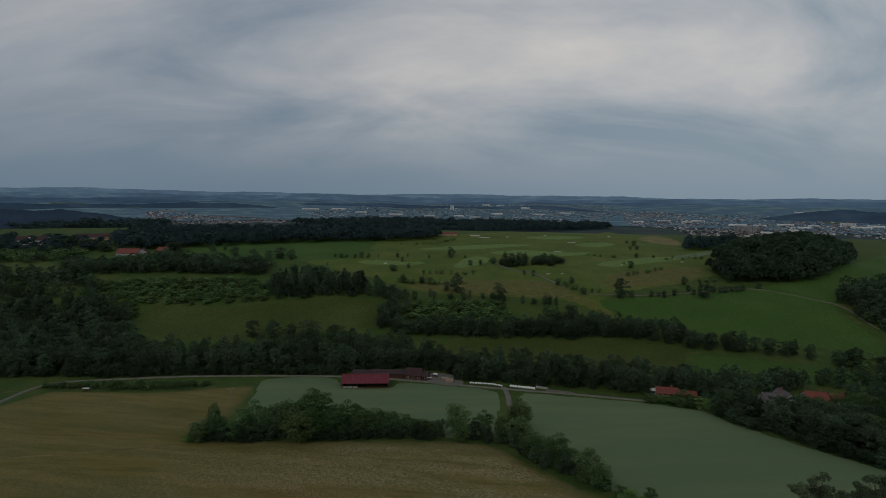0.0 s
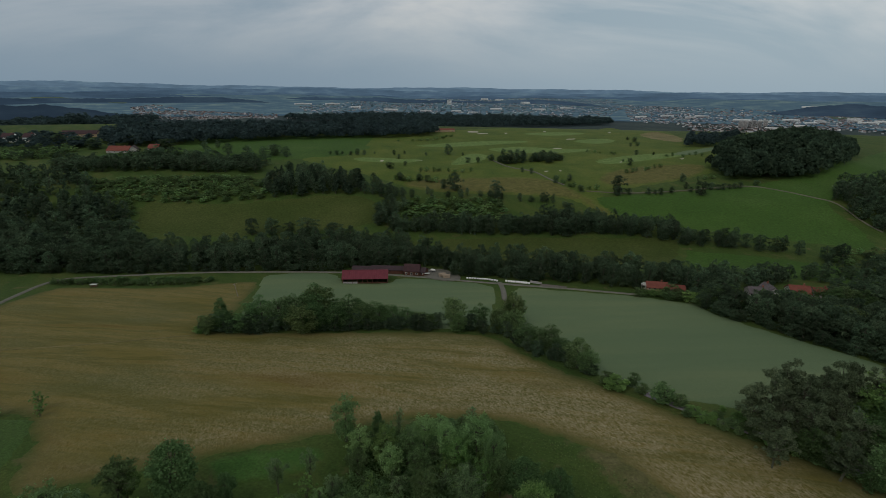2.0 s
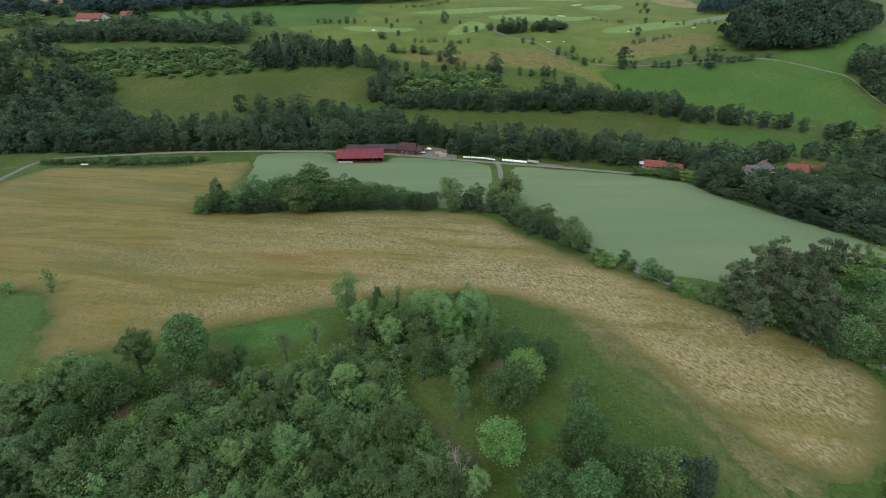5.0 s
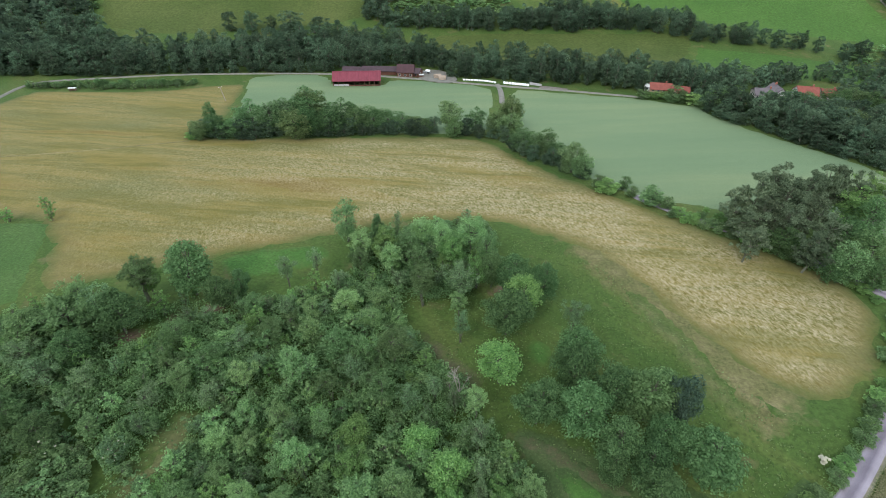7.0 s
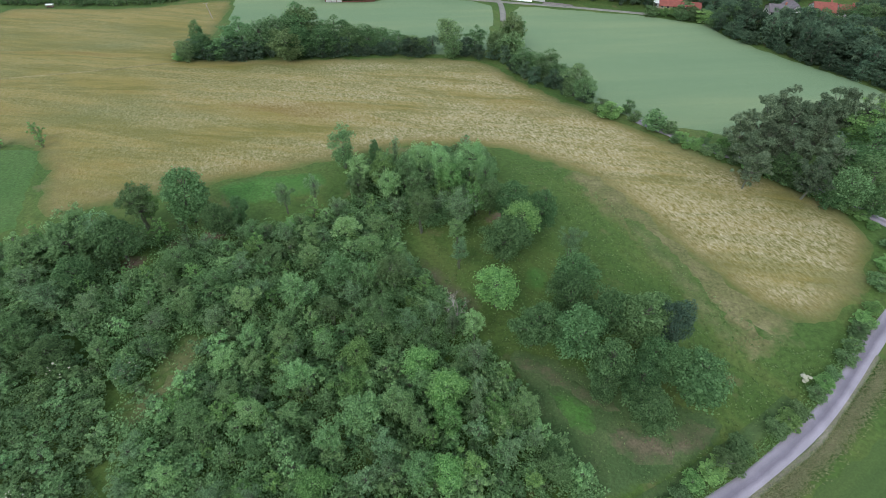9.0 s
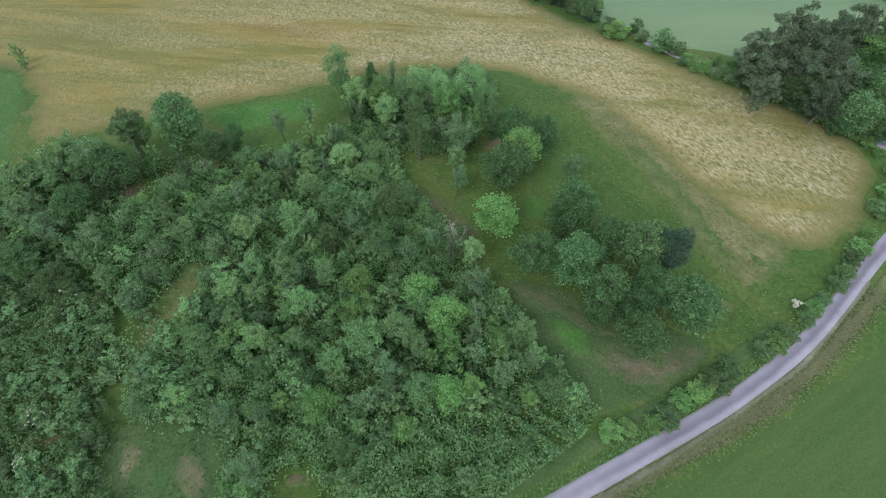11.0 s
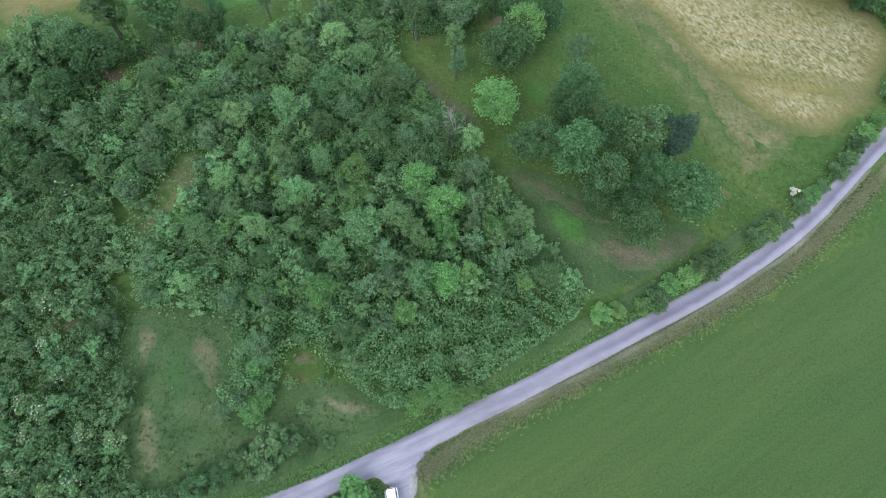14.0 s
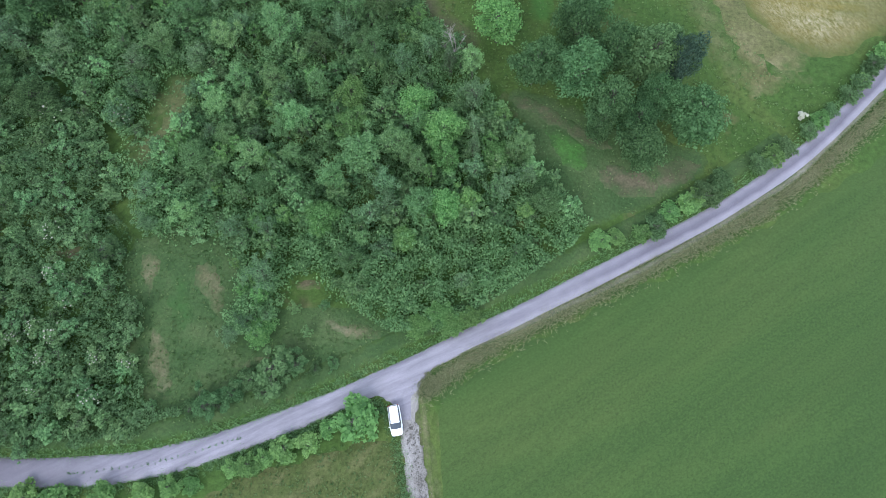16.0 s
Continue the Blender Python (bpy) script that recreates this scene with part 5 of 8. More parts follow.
ribbon("shoulder", [(2.4, 7.6), (7.5, 9.1), (15.8, 12.5), (24.8, 16.1), (33.8, 20.3), (42.7, 24.8), (52.2, 30.2), (60.7, 34.9), (66.7, 40.0), (80.2, 51.3)], 1.5, 0.16, M_SHOULDER, "pale gravel shoulder beside the road", "verge", 2.0)
ribbon("verge", [(-1.5, 2.5), (2.6, 5.2), (9.6, 9.3), (20.3, 14.1), (34.4, 20.4), (49.1, 26.9), (59.7, 32.7), (67.8, 38.7), (80.1, 48.4), (90.3, 57.6)], 2.4, 0.12, M_VERGE, "dry grass verge between road and field", "verge", 2.0)
ribbon("verge", [(-2.1, 1.3), (-1.6, -1.5), (-1.4, -6.1), (-0.7, -12.2), (-0.0, -17.8)], 1.4, 0.13, M_VERGE, "dry grass verge beside the track", "verge", 2.0)
drape("worn_patch", [(-7.9, 1.8), (-6.6, -1.0), (-5.8, -2.9), (-5.8, -6.0), (-5.2, -12.1), (-4.3, -20.4), (2.2, -20.6), (1.3, -12.3), (0.1, -6.2), (-0.6, -2.3), (-0.4, 1.2), (1.7, 4.8), (-2.5, 2.5)], 0.10, 0.8, M_WORN, "worn brown earth beside the gravel track", "soil", 1, 0.15)
drape("track", [(-6.8, 1.4), (-6.3, -1.0), (-5.7, -3.3), (-5.2, -6.0), (-4.3, -12.1), (-3.3, -20.4), (0.7, -20.6), (-0.5, -12.2), (-1.6, -6.1), (-2.1, -2.7), (-2.3, -0.3), (-1.5, 2.5), (-4.2, 3.3)], 0.16, 0.6, M_STONY, "stony gravel track off the road", "track", 1, 0.12)
drape("junction", [(-16.1, 0.3), (-10.8, 1.9), (-4.1, 5.6), (2.7, 8.5), (5.3, 9.1), (1.8, 6.8), (-0.4, 5.3), (-1.8, 3.3), (-2.5, 1.3), (-2.4, -1.1), (-2.7, -2.4), (-4.6, -2.6), (-5.8, -1.5), (-6.6, 0.0), (-7.8, 1.3), (-10.8, 1.6)], 0.21, 1.0, M_ROAD, "worn asphalt apron where the track meets the road", "road", 1)


def tufts(name, line, width, count, size, mat, label, seed, lift=0.1):
    rng = np.random.default_rng(seed)
    line = spaced(rounded(line, False, 2), 1.0, False)
    n = len(line)
    v, f = [], []
    for _ in range(count):
        x, y = line[rng.integers(n)]
        x, y = x + rng.normal(0, width), y + rng.normal(0, width)
        z = ground_at(x, y) + lift
        for j in range(4):
            a, s = rng.random() * 6.283, size * (0.5 + rng.random())
            b = len(v)
            v += [(x, y, z), (x + math.cos(a) * s * 0.3, y + math.sin(a) * s * 0.3, z), (x + math.cos(a + 0.6) * s, y + math.sin(a + 0.6) * s, z + s * 0.5)]
            f.append((b, b + 1, b + 2))
    return tagged(mesh_object(name, v, f, mat), label, "grass", kind="stuff")


L_STRAW = leaf_material("dry_seed_heads", (0.24, 0.26, 0.14), (0.42, 0.42, 0.27), 0.1, 0.4)
L_TUFT = leaf_material("verge_grass_blades", (0.115, 0.165, 0.062), (0.31, 0.29, 0.165), 0.1, 0.5)
L_BLADE = leaf_material("slope_grass_blades", (0.076, 0.138, 0.040), (0.150, 0.196, 0.076), 0.2, 0.5)
leaf_carpet("slope_tussocks", [(-2.0, 84.0), (-7.0, 86.0), (8.0, 90.0), (18.0, 100.0), (20.0, 116.0), (32.0, 112.0), (42.0, 100.0), (50.0, 80.0), (58.0, 62.0), (66.0, 52.0), (80.0, 56.0), (62.0, 43.0), (48.0, 35.0), (36.0, 29.0), (26.0, 30.0), (18.0, 40.0), (12.0, 52.0), (4.0, 66.0)], 2.6, 0.34, 0.22, L_BLADE, "scattered tussocks of grass on the open slope", 314, "grass")
leaf_carpet("dry_flecks", [(-2.0, 84.0), (-7.0, 86.0), (8.0, 90.0), (18.0, 100.0), (20.0, 116.0), (32.0, 112.0), (42.0, 100.0), (50.0, 80.0), (58.0, 62.0), (66.0, 52.0), (80.0, 56.0), (62.0, 43.0), (48.0, 35.0), (36.0, 29.0), (26.0, 30.0), (18.0, 40.0), (12.0, 52.0), (4.0, 66.0)], 0.008, 0.30, 0.3, L_STRAW, "pale dry seed heads on the open slope", 315, "grass")
leaf_carpet("meadow_tussocks", [(-34.0, -16.0), (-29.6, -9.2), (-21.8, -6.9), (-13.9, -4.9), (-6.6, -4.1), (-3.1, -10.5), (-3.0, -16.0)], 5.0, 0.30, 0.3, L_BLADE, "tall seeding grass of the meadow", 316, "grass")
leaf_carpet("glade_tussocks", [(-47.3, 16.5), (-47.3, 23.6), (-46.2, 27.3), (-39.2, 28.1), (-30.9, 25.6), (-28.7, 21.4), (-27.8, 12.7), (-14.4, 14.9), (-6.6, 12.2), (-6.6, 8.9), (-17.2, 4.8), (-28.2, 0.8), (-37.3, -1.9), (-42.6, 1.9), (-46.1, 9.8)], 3.2, 0.36, 0.3, L_BLADE, "rank tussocks and herbs of the glade", 317, "grass", False)
tufts("verge_grass", [(-1.5, 2.5), (2.6, 5.2), (9.6, 9.3), (20.3, 14.1), (34.4, 20.4), (49.1, 26.9), (59.7, 32.7), (67.8, 38.7), (80.1, 48.4)], 0.95, 15000, 0.30, L_TUFT, "tall mixed grass along the field edge", 41)
tufts("verge_grass", [(-66.2, -5.3), (-61.5, -5.1), (-45.8, -4.9), (-38.0, -4.2), (-30.2, -2.2), (-22.2, 0.4), (-14.1, 3.6), (-6.7, 6.7), (2.8, 10.8), (11.6, 14.8), (20.7, 18.9), (30.2, 23.5), (40.1, 28.1), (50.4, 33.6), (61.5, 40.7), (71.2, 48.3), (83.4, 59.6)], 0.6, 5200, 0.3, L_UNDER, "green grass and herbs at the road's edge", 42)
tufts("crack_weeds", [(-51.51, -7.58), (-49.18, -7.57), (-44.95, -7.10), (-40.91, -6.84), (-37.63, -6.03), (-34.53, -5.44), (-30.68, -4.19), (-27.93, -3.58)], 0.09, 190, 0.17, L_DARK, "small dark weeds in the cracked road", 44, 0.25)
tufts("verge_grass", [(-65.3, -9.4), (-52.9, -9.9), (-45.2, -9.5), (-37.5, -8.5), (-29.8, -6.5), (-22.0, -4.1), (-14.0, -0.8), (-9.1, 0.9), (-6.6, -1.0), (-5.4, -6.0), (-4.3, -12.1)], 0.5, 2600, 0.35, L_UNDER, "mixed grass along road and track", 43)


# ---- woods of the valley and beyond ----
wood(MID, [(-335.4, 278.9), (-251.0, 290.0), (-221.0, 293.4), (-182.5, 294.6), (-115.3, 300.4), (-58.8, 304.6), (-24.9, 309.2), (-2.3, 313.4), (9.8, 301.9)] + [(-6.2, 334.0), (-27.5, 351.5), (-46.9, 354.0), (-80.6, 350.1), (-109.0, 343.1), (-136.2, 335.8), (-157.5, 325.8), (-191.0, 336.4), (-215.6, 359.8), (-259.0, 358.6), (-299.8, 362.5), (-411.4, 359.4)], 8.0, 4.7, 14, 401, 130)
skirt(MID, [(-1.0, 316.2), (27.3, 312.2), (58.5, 308.4), (88.5, 302.2), (113.9, 295.8), (135.0, 289.3)], 4.5, 5.0, 13.0, 451, 1.5)
skirt(MID, [(4.4, 377.6), (35.9, 376.4), (73.4, 377.2), (111.1, 378.1), (147.5, 374.1), (170.8, 369.8)], 4.0, 4.4, 13.0, 452, 2.0)
plant_list(MID, [(-135.8, 369.6, 5.2, 12), (-121.2, 369.4, 6.4, 13), (-108.1, 369.3, 4.4, 10), (-94.7, 367.5, 8.0, 14), (-75.5, 366.5, 7.2, 11)], 453)
wood(FAR_TREE * 2 + FIR[:1], [(-444.0, 387.8), (-322.9, 390.5), (-279.5, 386.9), (-233.8, 388.0), (-245.1, 405.3), (-277.1, 413.3), (-316.6, 421.4), (-342.7, 420.9), (-471.3, 418.3)] + [(-476.0, 430.0), (-346.5, 433.3), (-323.8, 439.6), (-301.2, 424.0), (-276.0, 401.7)], 10.0, 5.6, 15, 402)
wood(FAR_TREE * 2 + FIR[:1], [(-273.5, 387.8), (-272.7, 401.4), (-297.7, 439.1), (-332.5, 451.4), (-493.1, 446.4), (-507.6, 461.6), (-377.4, 476.0), (-328.8, 468.0), (-305.2, 452.2), (-262.1, 397.2)], 10.0, 5.6, 13, 403)
wood(SCRUB, [(-294.2, 417.7), (-251.8, 416.0), (-209.2, 418.7), (-144.5, 424.0), (-150.9, 463.2), (-176.6, 483.1), (-259.0, 479.0), (-319.0, 464.6)], 7.0, 3.6, 4.0, 404, 0, "low green bushes of the overgrown slope", "scrub")
wood(SCRUB, [(-270.9, 387.3), (-233.9, 391.8), (-239.5, 410.1), (-272.4, 413.7)], 7.0, 3.4, 4.5, 405, 0, "low green bushes of the overgrown slope", "scrub")
wood(FAR_TREE + FIR, [(-143.8, 428.4), (-98.6, 440.5), (-56.6, 437.4), (-49.0, 444.9), (-55.0, 467.2)] + [(-61.6, 445.5), (-74.7, 472.9), (-107.4, 490.7), (-138.5, 494.6), (-152.4, 464.3)], 8.0, 4.2, 14, 406)
wood(FAR_TREE, [(-44.7, 380.3), (-33.6, 376.8), (-4.8, 371.7), (52.4, 373.1), (135.4, 375.9), (176.2, 374.0), (181.6, 381.7)] + [(174.2, 379.2), (134.6, 378.2), (115.8, 385.5), (97.8, 400.9), (80.5, 400.5), (52.9, 383.0), (11.4, 380.1), (-30.3, 391.5), (-46.6, 409.2)], 8.0, 4.2, 11, 407)
wood(SCRUB, [(-35.7, 405.2), (-23.8, 429.4), (-5.7, 435.2), (49.5, 433.5), (55.0, 398.4), (11.9, 393.9)], 7.0, 3.6, 4.5, 408, 0, "low green bushes of the overgrown slope", "scrub")
wood(FAR_TREE, [(-47.1, 387.7), (-34.5, 388.0), (-23.4, 419.3), (-38.7, 445.3), (-53.4, 451.4)], 8.5, 4.0, 10, 409)
wood(FAR_TREE, [(-37.4, 372.9), (52.6, 375.0), (135.7, 376.9), (178.3, 374.1), (182.4, 383.6), (138.9, 388.2), (97.3, 392.7), (54.0, 388.2), (-34.2, 384.3)], 7.0, 4.2, 11, 440)
wood(FAR_TREE * 2 + FIR[:1], [(-341.3, 285.9), (-253.8, 295.1), (-219.5, 302.5), (-220.7, 365.3), (-237.2, 390.5), (-277.3, 407.2), (-340.5, 419.2), (-468.4, 416.6)], 11.0, 5.4, 14, 441)
wood(FAR_TREE, [(91.2, 394.4), (130.8, 389.8), (180.5, 385.4), (183.2, 392.7), (141.9, 399.0), (117.7, 407.3), (96.2, 410.3)], 7.5, 3.8, 9, 442)
row_of(MID, [(-38.5, 442.7), (-19.8, 441.0), (8.2, 438.3), (36.0, 436.9), (58.8, 433.1), (86.1, 430.6), (106.2, 415.9), (124.9, 400.4)], 7.5, 2.6, 7, 410, 2.5)
row_of(MID, [(172.7, 359.6), (193.7, 357.3), (209.0, 355.7), (227.2, 352.3), (250.7, 345.2), (267.8, 335.6), (279.3, 325.2), (293.6, 310.7)], 7.0, 4.4, 10, 411, 2.0)
row_of(MID, [(176.1, 368.3), (197.1, 365.0), (211.8, 361.5)], 7.0, 4.4, 11, 412, 2.0)
wood(SCRUB + MID[:1], [(255.7, 328.9), (286.6, 316.3), (297.8, 298.9), (340.2, 349.3), (314.0, 352.5), (283.8, 347.9)], 9.0, 3.5, 5.5, 413, 0, "low green bushes of the overgrown slope", "scrub")
# belt behind the lane, below the meadows
skirt(MID, [(-250.0, 289.0), (-221.0, 292.0), (-182.5, 293.0), (-150.0, 298.0), (-115.3, 300.2), (-86.0, 302.4), (-58.8, 304.0)], 4.4, 3.2, 6.5, 446, 1.0)
skirt(MID, [(10.0, 297.0), (34.0, 292.0), (57.0, 286.0)], 3.6, 3.2, 7.0, 447)
wood(MID, [(9.5, 292.4), (32.7, 291.9), (52.4, 290.2), (73.9, 282.7), (97.3, 274.3), (105.4, 270.1), (112.1, 275.9), (113.8, 285.1), (77.4, 298.1), (37.8, 308.7), (9.9, 307.9)], 7.5, 4.4, 13, 414, 40)
wood(FAR_TREE, [(141.1, 268.8), (155.9, 262.0), (205.9, 286.2), (254.2, 287.4), (297.9, 288.6), (318.3, 312.9), (263.8, 300.6), (205.6, 296.9), (165.7, 295.9), (127.0, 297.0), (116.0, 283.8)], 8.0, 4.2, 11, 415)
wood(MID, [(134.7, 253.2), (131.8, 233.1), (142.3, 210.9), (149.9, 194.0), (156.0, 181.3), (162.7, 166.5), (243.2, 210.6), (197.7, 213.7), (168.9, 226.8), (149.6, 235.3)], 6.6, 4.6, 11, 416)
skirt(MID, [(132.7, 250.7), (129.8, 230.6), (140.3, 208.4), (147.9, 191.5), (154.0, 178.8), (160.7, 164.0)], 3.6, 3.2, 5.5, 438)
wood(FAR_TREE, [(198.3, 245.4), (216.5, 236.5), (257.9, 224.2), (303.2, 272.9), (242.5, 271.4), (213.3, 263.5)], 8.5, 4.4, 11, 417)
# knoll and the wood at its side
wood(FAR_TREE, [(332.6, 436.7), (331.9, 408.7), (337.4, 385.1), (355.6, 368.7), (443.2, 483.1), (406.6, 484.4), (364.1, 473.4)], 9.0, 5.2, 13, 419)
# trees of the upland
wood(FAR_TREE, [(-363.6, 495.4), (-295.8, 501.2), (-230.2, 504.0), (-173.1, 503.2), (-172.5, 536.8), (-241.7, 559.4), (-305.9, 574.6), (-326.8, 538.9), (-373.5, 543.7), (-381.2, 522.1)], 9.5, 6.0, 11.5, 420)
plant_list(MID, [(-276.1, 626.7, 4.4, 11.0), (-267.7, 643.3, 3.2, 9.0), (-238.2, 599.3, 6.1, 12.0), (-209.2, 577.7, 7.0, 13.0), (-193.9, 582.6, 5.9, 12.0), (-184.8, 594.0, 9.6, 13.0), (-169.4, 585.4, 5.3, 12.0), (-188.0, 533.7, 7.6, 13.0), (-246.4, 546.5, 7.8, 12.0), (-215.8, 523.7, 8.6, 11.0), (-287.4, 535.2, 9.8, 15.0), (-261.0, 518.2, 8.5, 12.0), (-478.1, 670.5, 9.4, 12.0), (-437.4, 648.2, 13.0, 12.0), (-405.7, 627.7, 10.1, 12.0), (-373.7, 649.7, 10.4, 12.0), (-321.7, 629.2, 11.4, 12.0), (-380.6, 674.9, 9.5, 12.0)], 421, 0.45)
# golf course trees
plant_list(MID, [(-101.7, 605.4, 2.5, 5.0), (-95.1, 610.9, 3.7, 7.0), (-87.1, 611.5, 2.5, 6.0), (-117.9, 606.6, 3.1, 5.0), (-112.4, 610.4, 1.9, 4.0), (-125.7, 608.5, 1.9, 4.0), (-76.2, 618.6, 1.3, 3.0), (-53.3, 616.3, 2.5, 6.0), (-41.9, 623.9, 1.3, 4.0), (-46.0, 592.6, 1.8, 5.0), (-36.3, 552.7, 0.9, 5.0), (-51.0, 534.3, 4.4, 7.0), (9.5, 624.7, 4.4, 13.0), (-16.3, 616.4, 1.3, 4.0), (30.2, 575.0, 3.5, 6.0), (41.6, 579.1, 3.0, 6.0), (26.6, 620.9, 1.3, 4.0), (82.7, 527.9, 1.6, 5.0), (90.8, 520.6, 2.7, 6.0)], 422, 0.45)
plant_list(MID, [(203.3, 565.0, 2.9, 8.0), (233.4, 630.6, 2.6, 6.0), (273.9, 781.8, 2.4, 5.0), (274.6, 754.5, 3.8, 8.0), (262.1, 707.4, 2.9, 6.0), (252.2, 705.5, 2.2, 5.0), (252.5, 627.4, 1.3, 4.0), (204.1, 588.2, 1.2, 3.0), (156.2, 454.3, 4.8, 15.0), (153.0, 446.4, 3.8, 8.0), (123.7, 456.0, 3.8, 6.0), (163.7, 448.2, 1.9, 6.0), (181.0, 450.0, 1.9, 6.0), (187.0, 450.3, 1.4, 4.0), (191.6, 448.9, 2.8, 6.0), (202.4, 453.4, 1.9, 6.0), (226.3, 449.0, 6.2, 12.0), (220.8, 466.5, 2.0, 6.0), (220.8, 456.9, 1.4, 5.0)], 423, 0.45)
plant_list(MID, [(242.0, 463.5, 2.4, 7.0), (248.3, 463.8, 1.5, 5.0), (253.1, 463.8, 2.0, 6.0), (259.9, 467.3, 1.5, 5.0), (264.7, 467.4, 2.0, 6.0), (270.6, 469.1, 2.0, 6.0), (227.8, 490.3, 3.1, 8.0), (290.2, 477.8, 3.0, 5.0), (121.4, 490.2, 2.6, 7.0), (107.3, 483.8, 3.0, 7.0), (-36.6, 484.5, 4.0, 8.0), (-19.0, 483.7, 4.0, 7.0), (-11.4, 482.2, 3.5, 6.0), (3.6, 459.2, 1.4, 9.0), (13.0, 454.0, 2.8, 16.0), (47.2, 437.8, 3.7, 15.0), (85.7, 430.8, 2.7, 8.0), (-78.7, 497.7, 2.6, 8.0)], 424, 0.45)
row_of(SCRUB, [(-20.3, 520.5), (-1.5, 527.2), (14.7, 520.8), (28.5, 526.8)], 6.0, 2.8, 4.5, 425)
row_of(SCRUB, [(-41.9, 486.4), (-26.5, 481.6), (-3.8, 479.2)], 6.0, 3.2, 5, 426)
row_of(SCRUB, [(112.1, 480.4), (117.3, 469.6), (133.1, 463.2), (138.8, 456.9)], 6.0, 3.2, 5, 427)
row_of(SCRUB, [(189.6, 524.6), (206.9, 534.8), (230.4, 552.8)], 6.0, 2.6, 4, 428)
row_of(SCRUB, [(183.9, 654.7), (195.2, 642.5), (208.2, 631.0)], 8.0, 2.2, 3, 429)
row_of(SCRUB, [(260.3, 615.2), (276.8, 609.6)], 8.0, 2.6, 4, 430)
row_of(SCRUB, [(289.3, 617.0), (297.0, 599.9)], 8.0, 2.6, 4, 431)
row_of(MID, [(63.8, 591.0), (75.4, 575.8), (99.8, 579.9), (132.5, 593.4)], 4.5, 4.6, 9, 432, 5.0)
row_of(MID, [(75.3, 601.5), (95.7, 592.5), (131.4, 603.3)], 4.5, 4.6, 10, 433, 5.0)
row_of(SCRUB, [(-54.1, 733.1), (-39.4, 734.8)], 8.0, 3.5, 4, 434)
row_of(SCRUB, [(-28.5, 741.3), (-2.4, 754.8), (13.3, 790.8)], 8.0, 3.5, 4, 435)
row_of(SCRUB, [(231.7, 500.2), (242.3, 494.3), (261.3, 501.7)], 7.0, 3.0, 4, 436)

# round trees at the foot of the hay meadow
plant_list(MID, [(-123.7, 328.8, 4.8, 12.0), (-111.4, 330.7, 5.5, 13.0), (-96.2, 334.9, 5.2, 11.0), (-86.0, 336.6, 5.9, 12.0), (-72.0, 332.1, 6.2, 12.0), (-54.8, 332.0, 5.5, 11.0)], 63)
# hedge of tall trees between the cereals
HEDGE = [make_tree("hedge_tree", 130 + i, (L_DARK, L_HEDGE, L_DARK, L_LIME)[i], "dense leafy tree in the field hedge", "tree", leaves=3300, size=0.35, crown=(-0.06, 1), lobes=(34, 40, 46, 38)[i], shape="dome", out=0.5, group="trees of the field hedge") for i in range(4)]
skirt(HEDGE[:1] + HEDGE[2:3], [(-208.7, 269.5), (-192.1, 271.2), (-171.7, 273.0), (-147.9, 274.8), (-128.9, 277.7)], 3.6, 2.6, 3.2, 454, 0.7)
LIME = HEDGE.pop()
plant_list([LIME], [(-52.2, 213.2, 7.3, 15), (-55.1, 195.3, 6.6, 11), (31.4, 203.0, 5.2, 15), (172.2, 202.6, 7.0, 11)], 57)
plant_list(HEDGE, [(-92.6, 193.2, 4.4, 8.0), (-87.9, 197.6, 5.9, 9.0), (-92.6, 207.5, 3.7, 11.0), (-77.9, 196.3, 6.3, 10.0), (-74.6, 204.6, 6.5, 13.0), (-65.5, 200.9, 6.8, 13.0), (-59.2, 203.4, 6.9, 14.0), (-52.5, 210.8, 8.0, 17.0), (-51.6, 199.0, 6.3, 12.0), (-42.9, 200.7, 6.4, 11.0), (-38.5, 209.5, 6.1, 13.0), (-31.9, 203.3, 6.0, 11.0), (-25.3, 206.6, 5.6, 10.0)], 31)
plant_list(HEDGE, [(-19.5, 206.7, 5.2, 9.0), (-13.1, 205.3, 4.7, 8.0), (-7.6, 203.9, 4.2, 7.0), (-3.0, 204.0, 3.7, 6.0), (6.4, 206.5, 5.6, 13.0), (8.5, 198.9, 4.1, 8.0), (17.3, 204.4, 4.2, 11.0), (25.6, 198.4, 5.0, 10.0), (32.3, 207.9, 5.2, 15.0), (29.7, 194.8, 5.4, 11.0), (33.3, 180.4, 5.1, 9.0), (38.1, 177.3, 4.6, 9.0), (41.2, 174.5, 4.1, 11.0), (43.9, 169.5, 4.0, 8.0), (47.5, 159.9, 4.6, 11.0), (49.2, 154.5, 3.8, 9.0)], 32)
row_of(MID, [(-95.5, 195.0), (-79.0, 196.0), (-61.1, 197.0), (-38.5, 198.1), (-15.7, 200.0), (0.5, 199.6)], 4.0, 3.2, 6.5, 53, 1.0)
row_of(MID, [(7.5, 199.7), (19.0, 197.8), (25.7, 195.8), (30.1, 185.0), (35.8, 172.7), (45.7, 161.1), (50.7, 153.5)], 4.5, 2.8, 6, 54, 1.0)
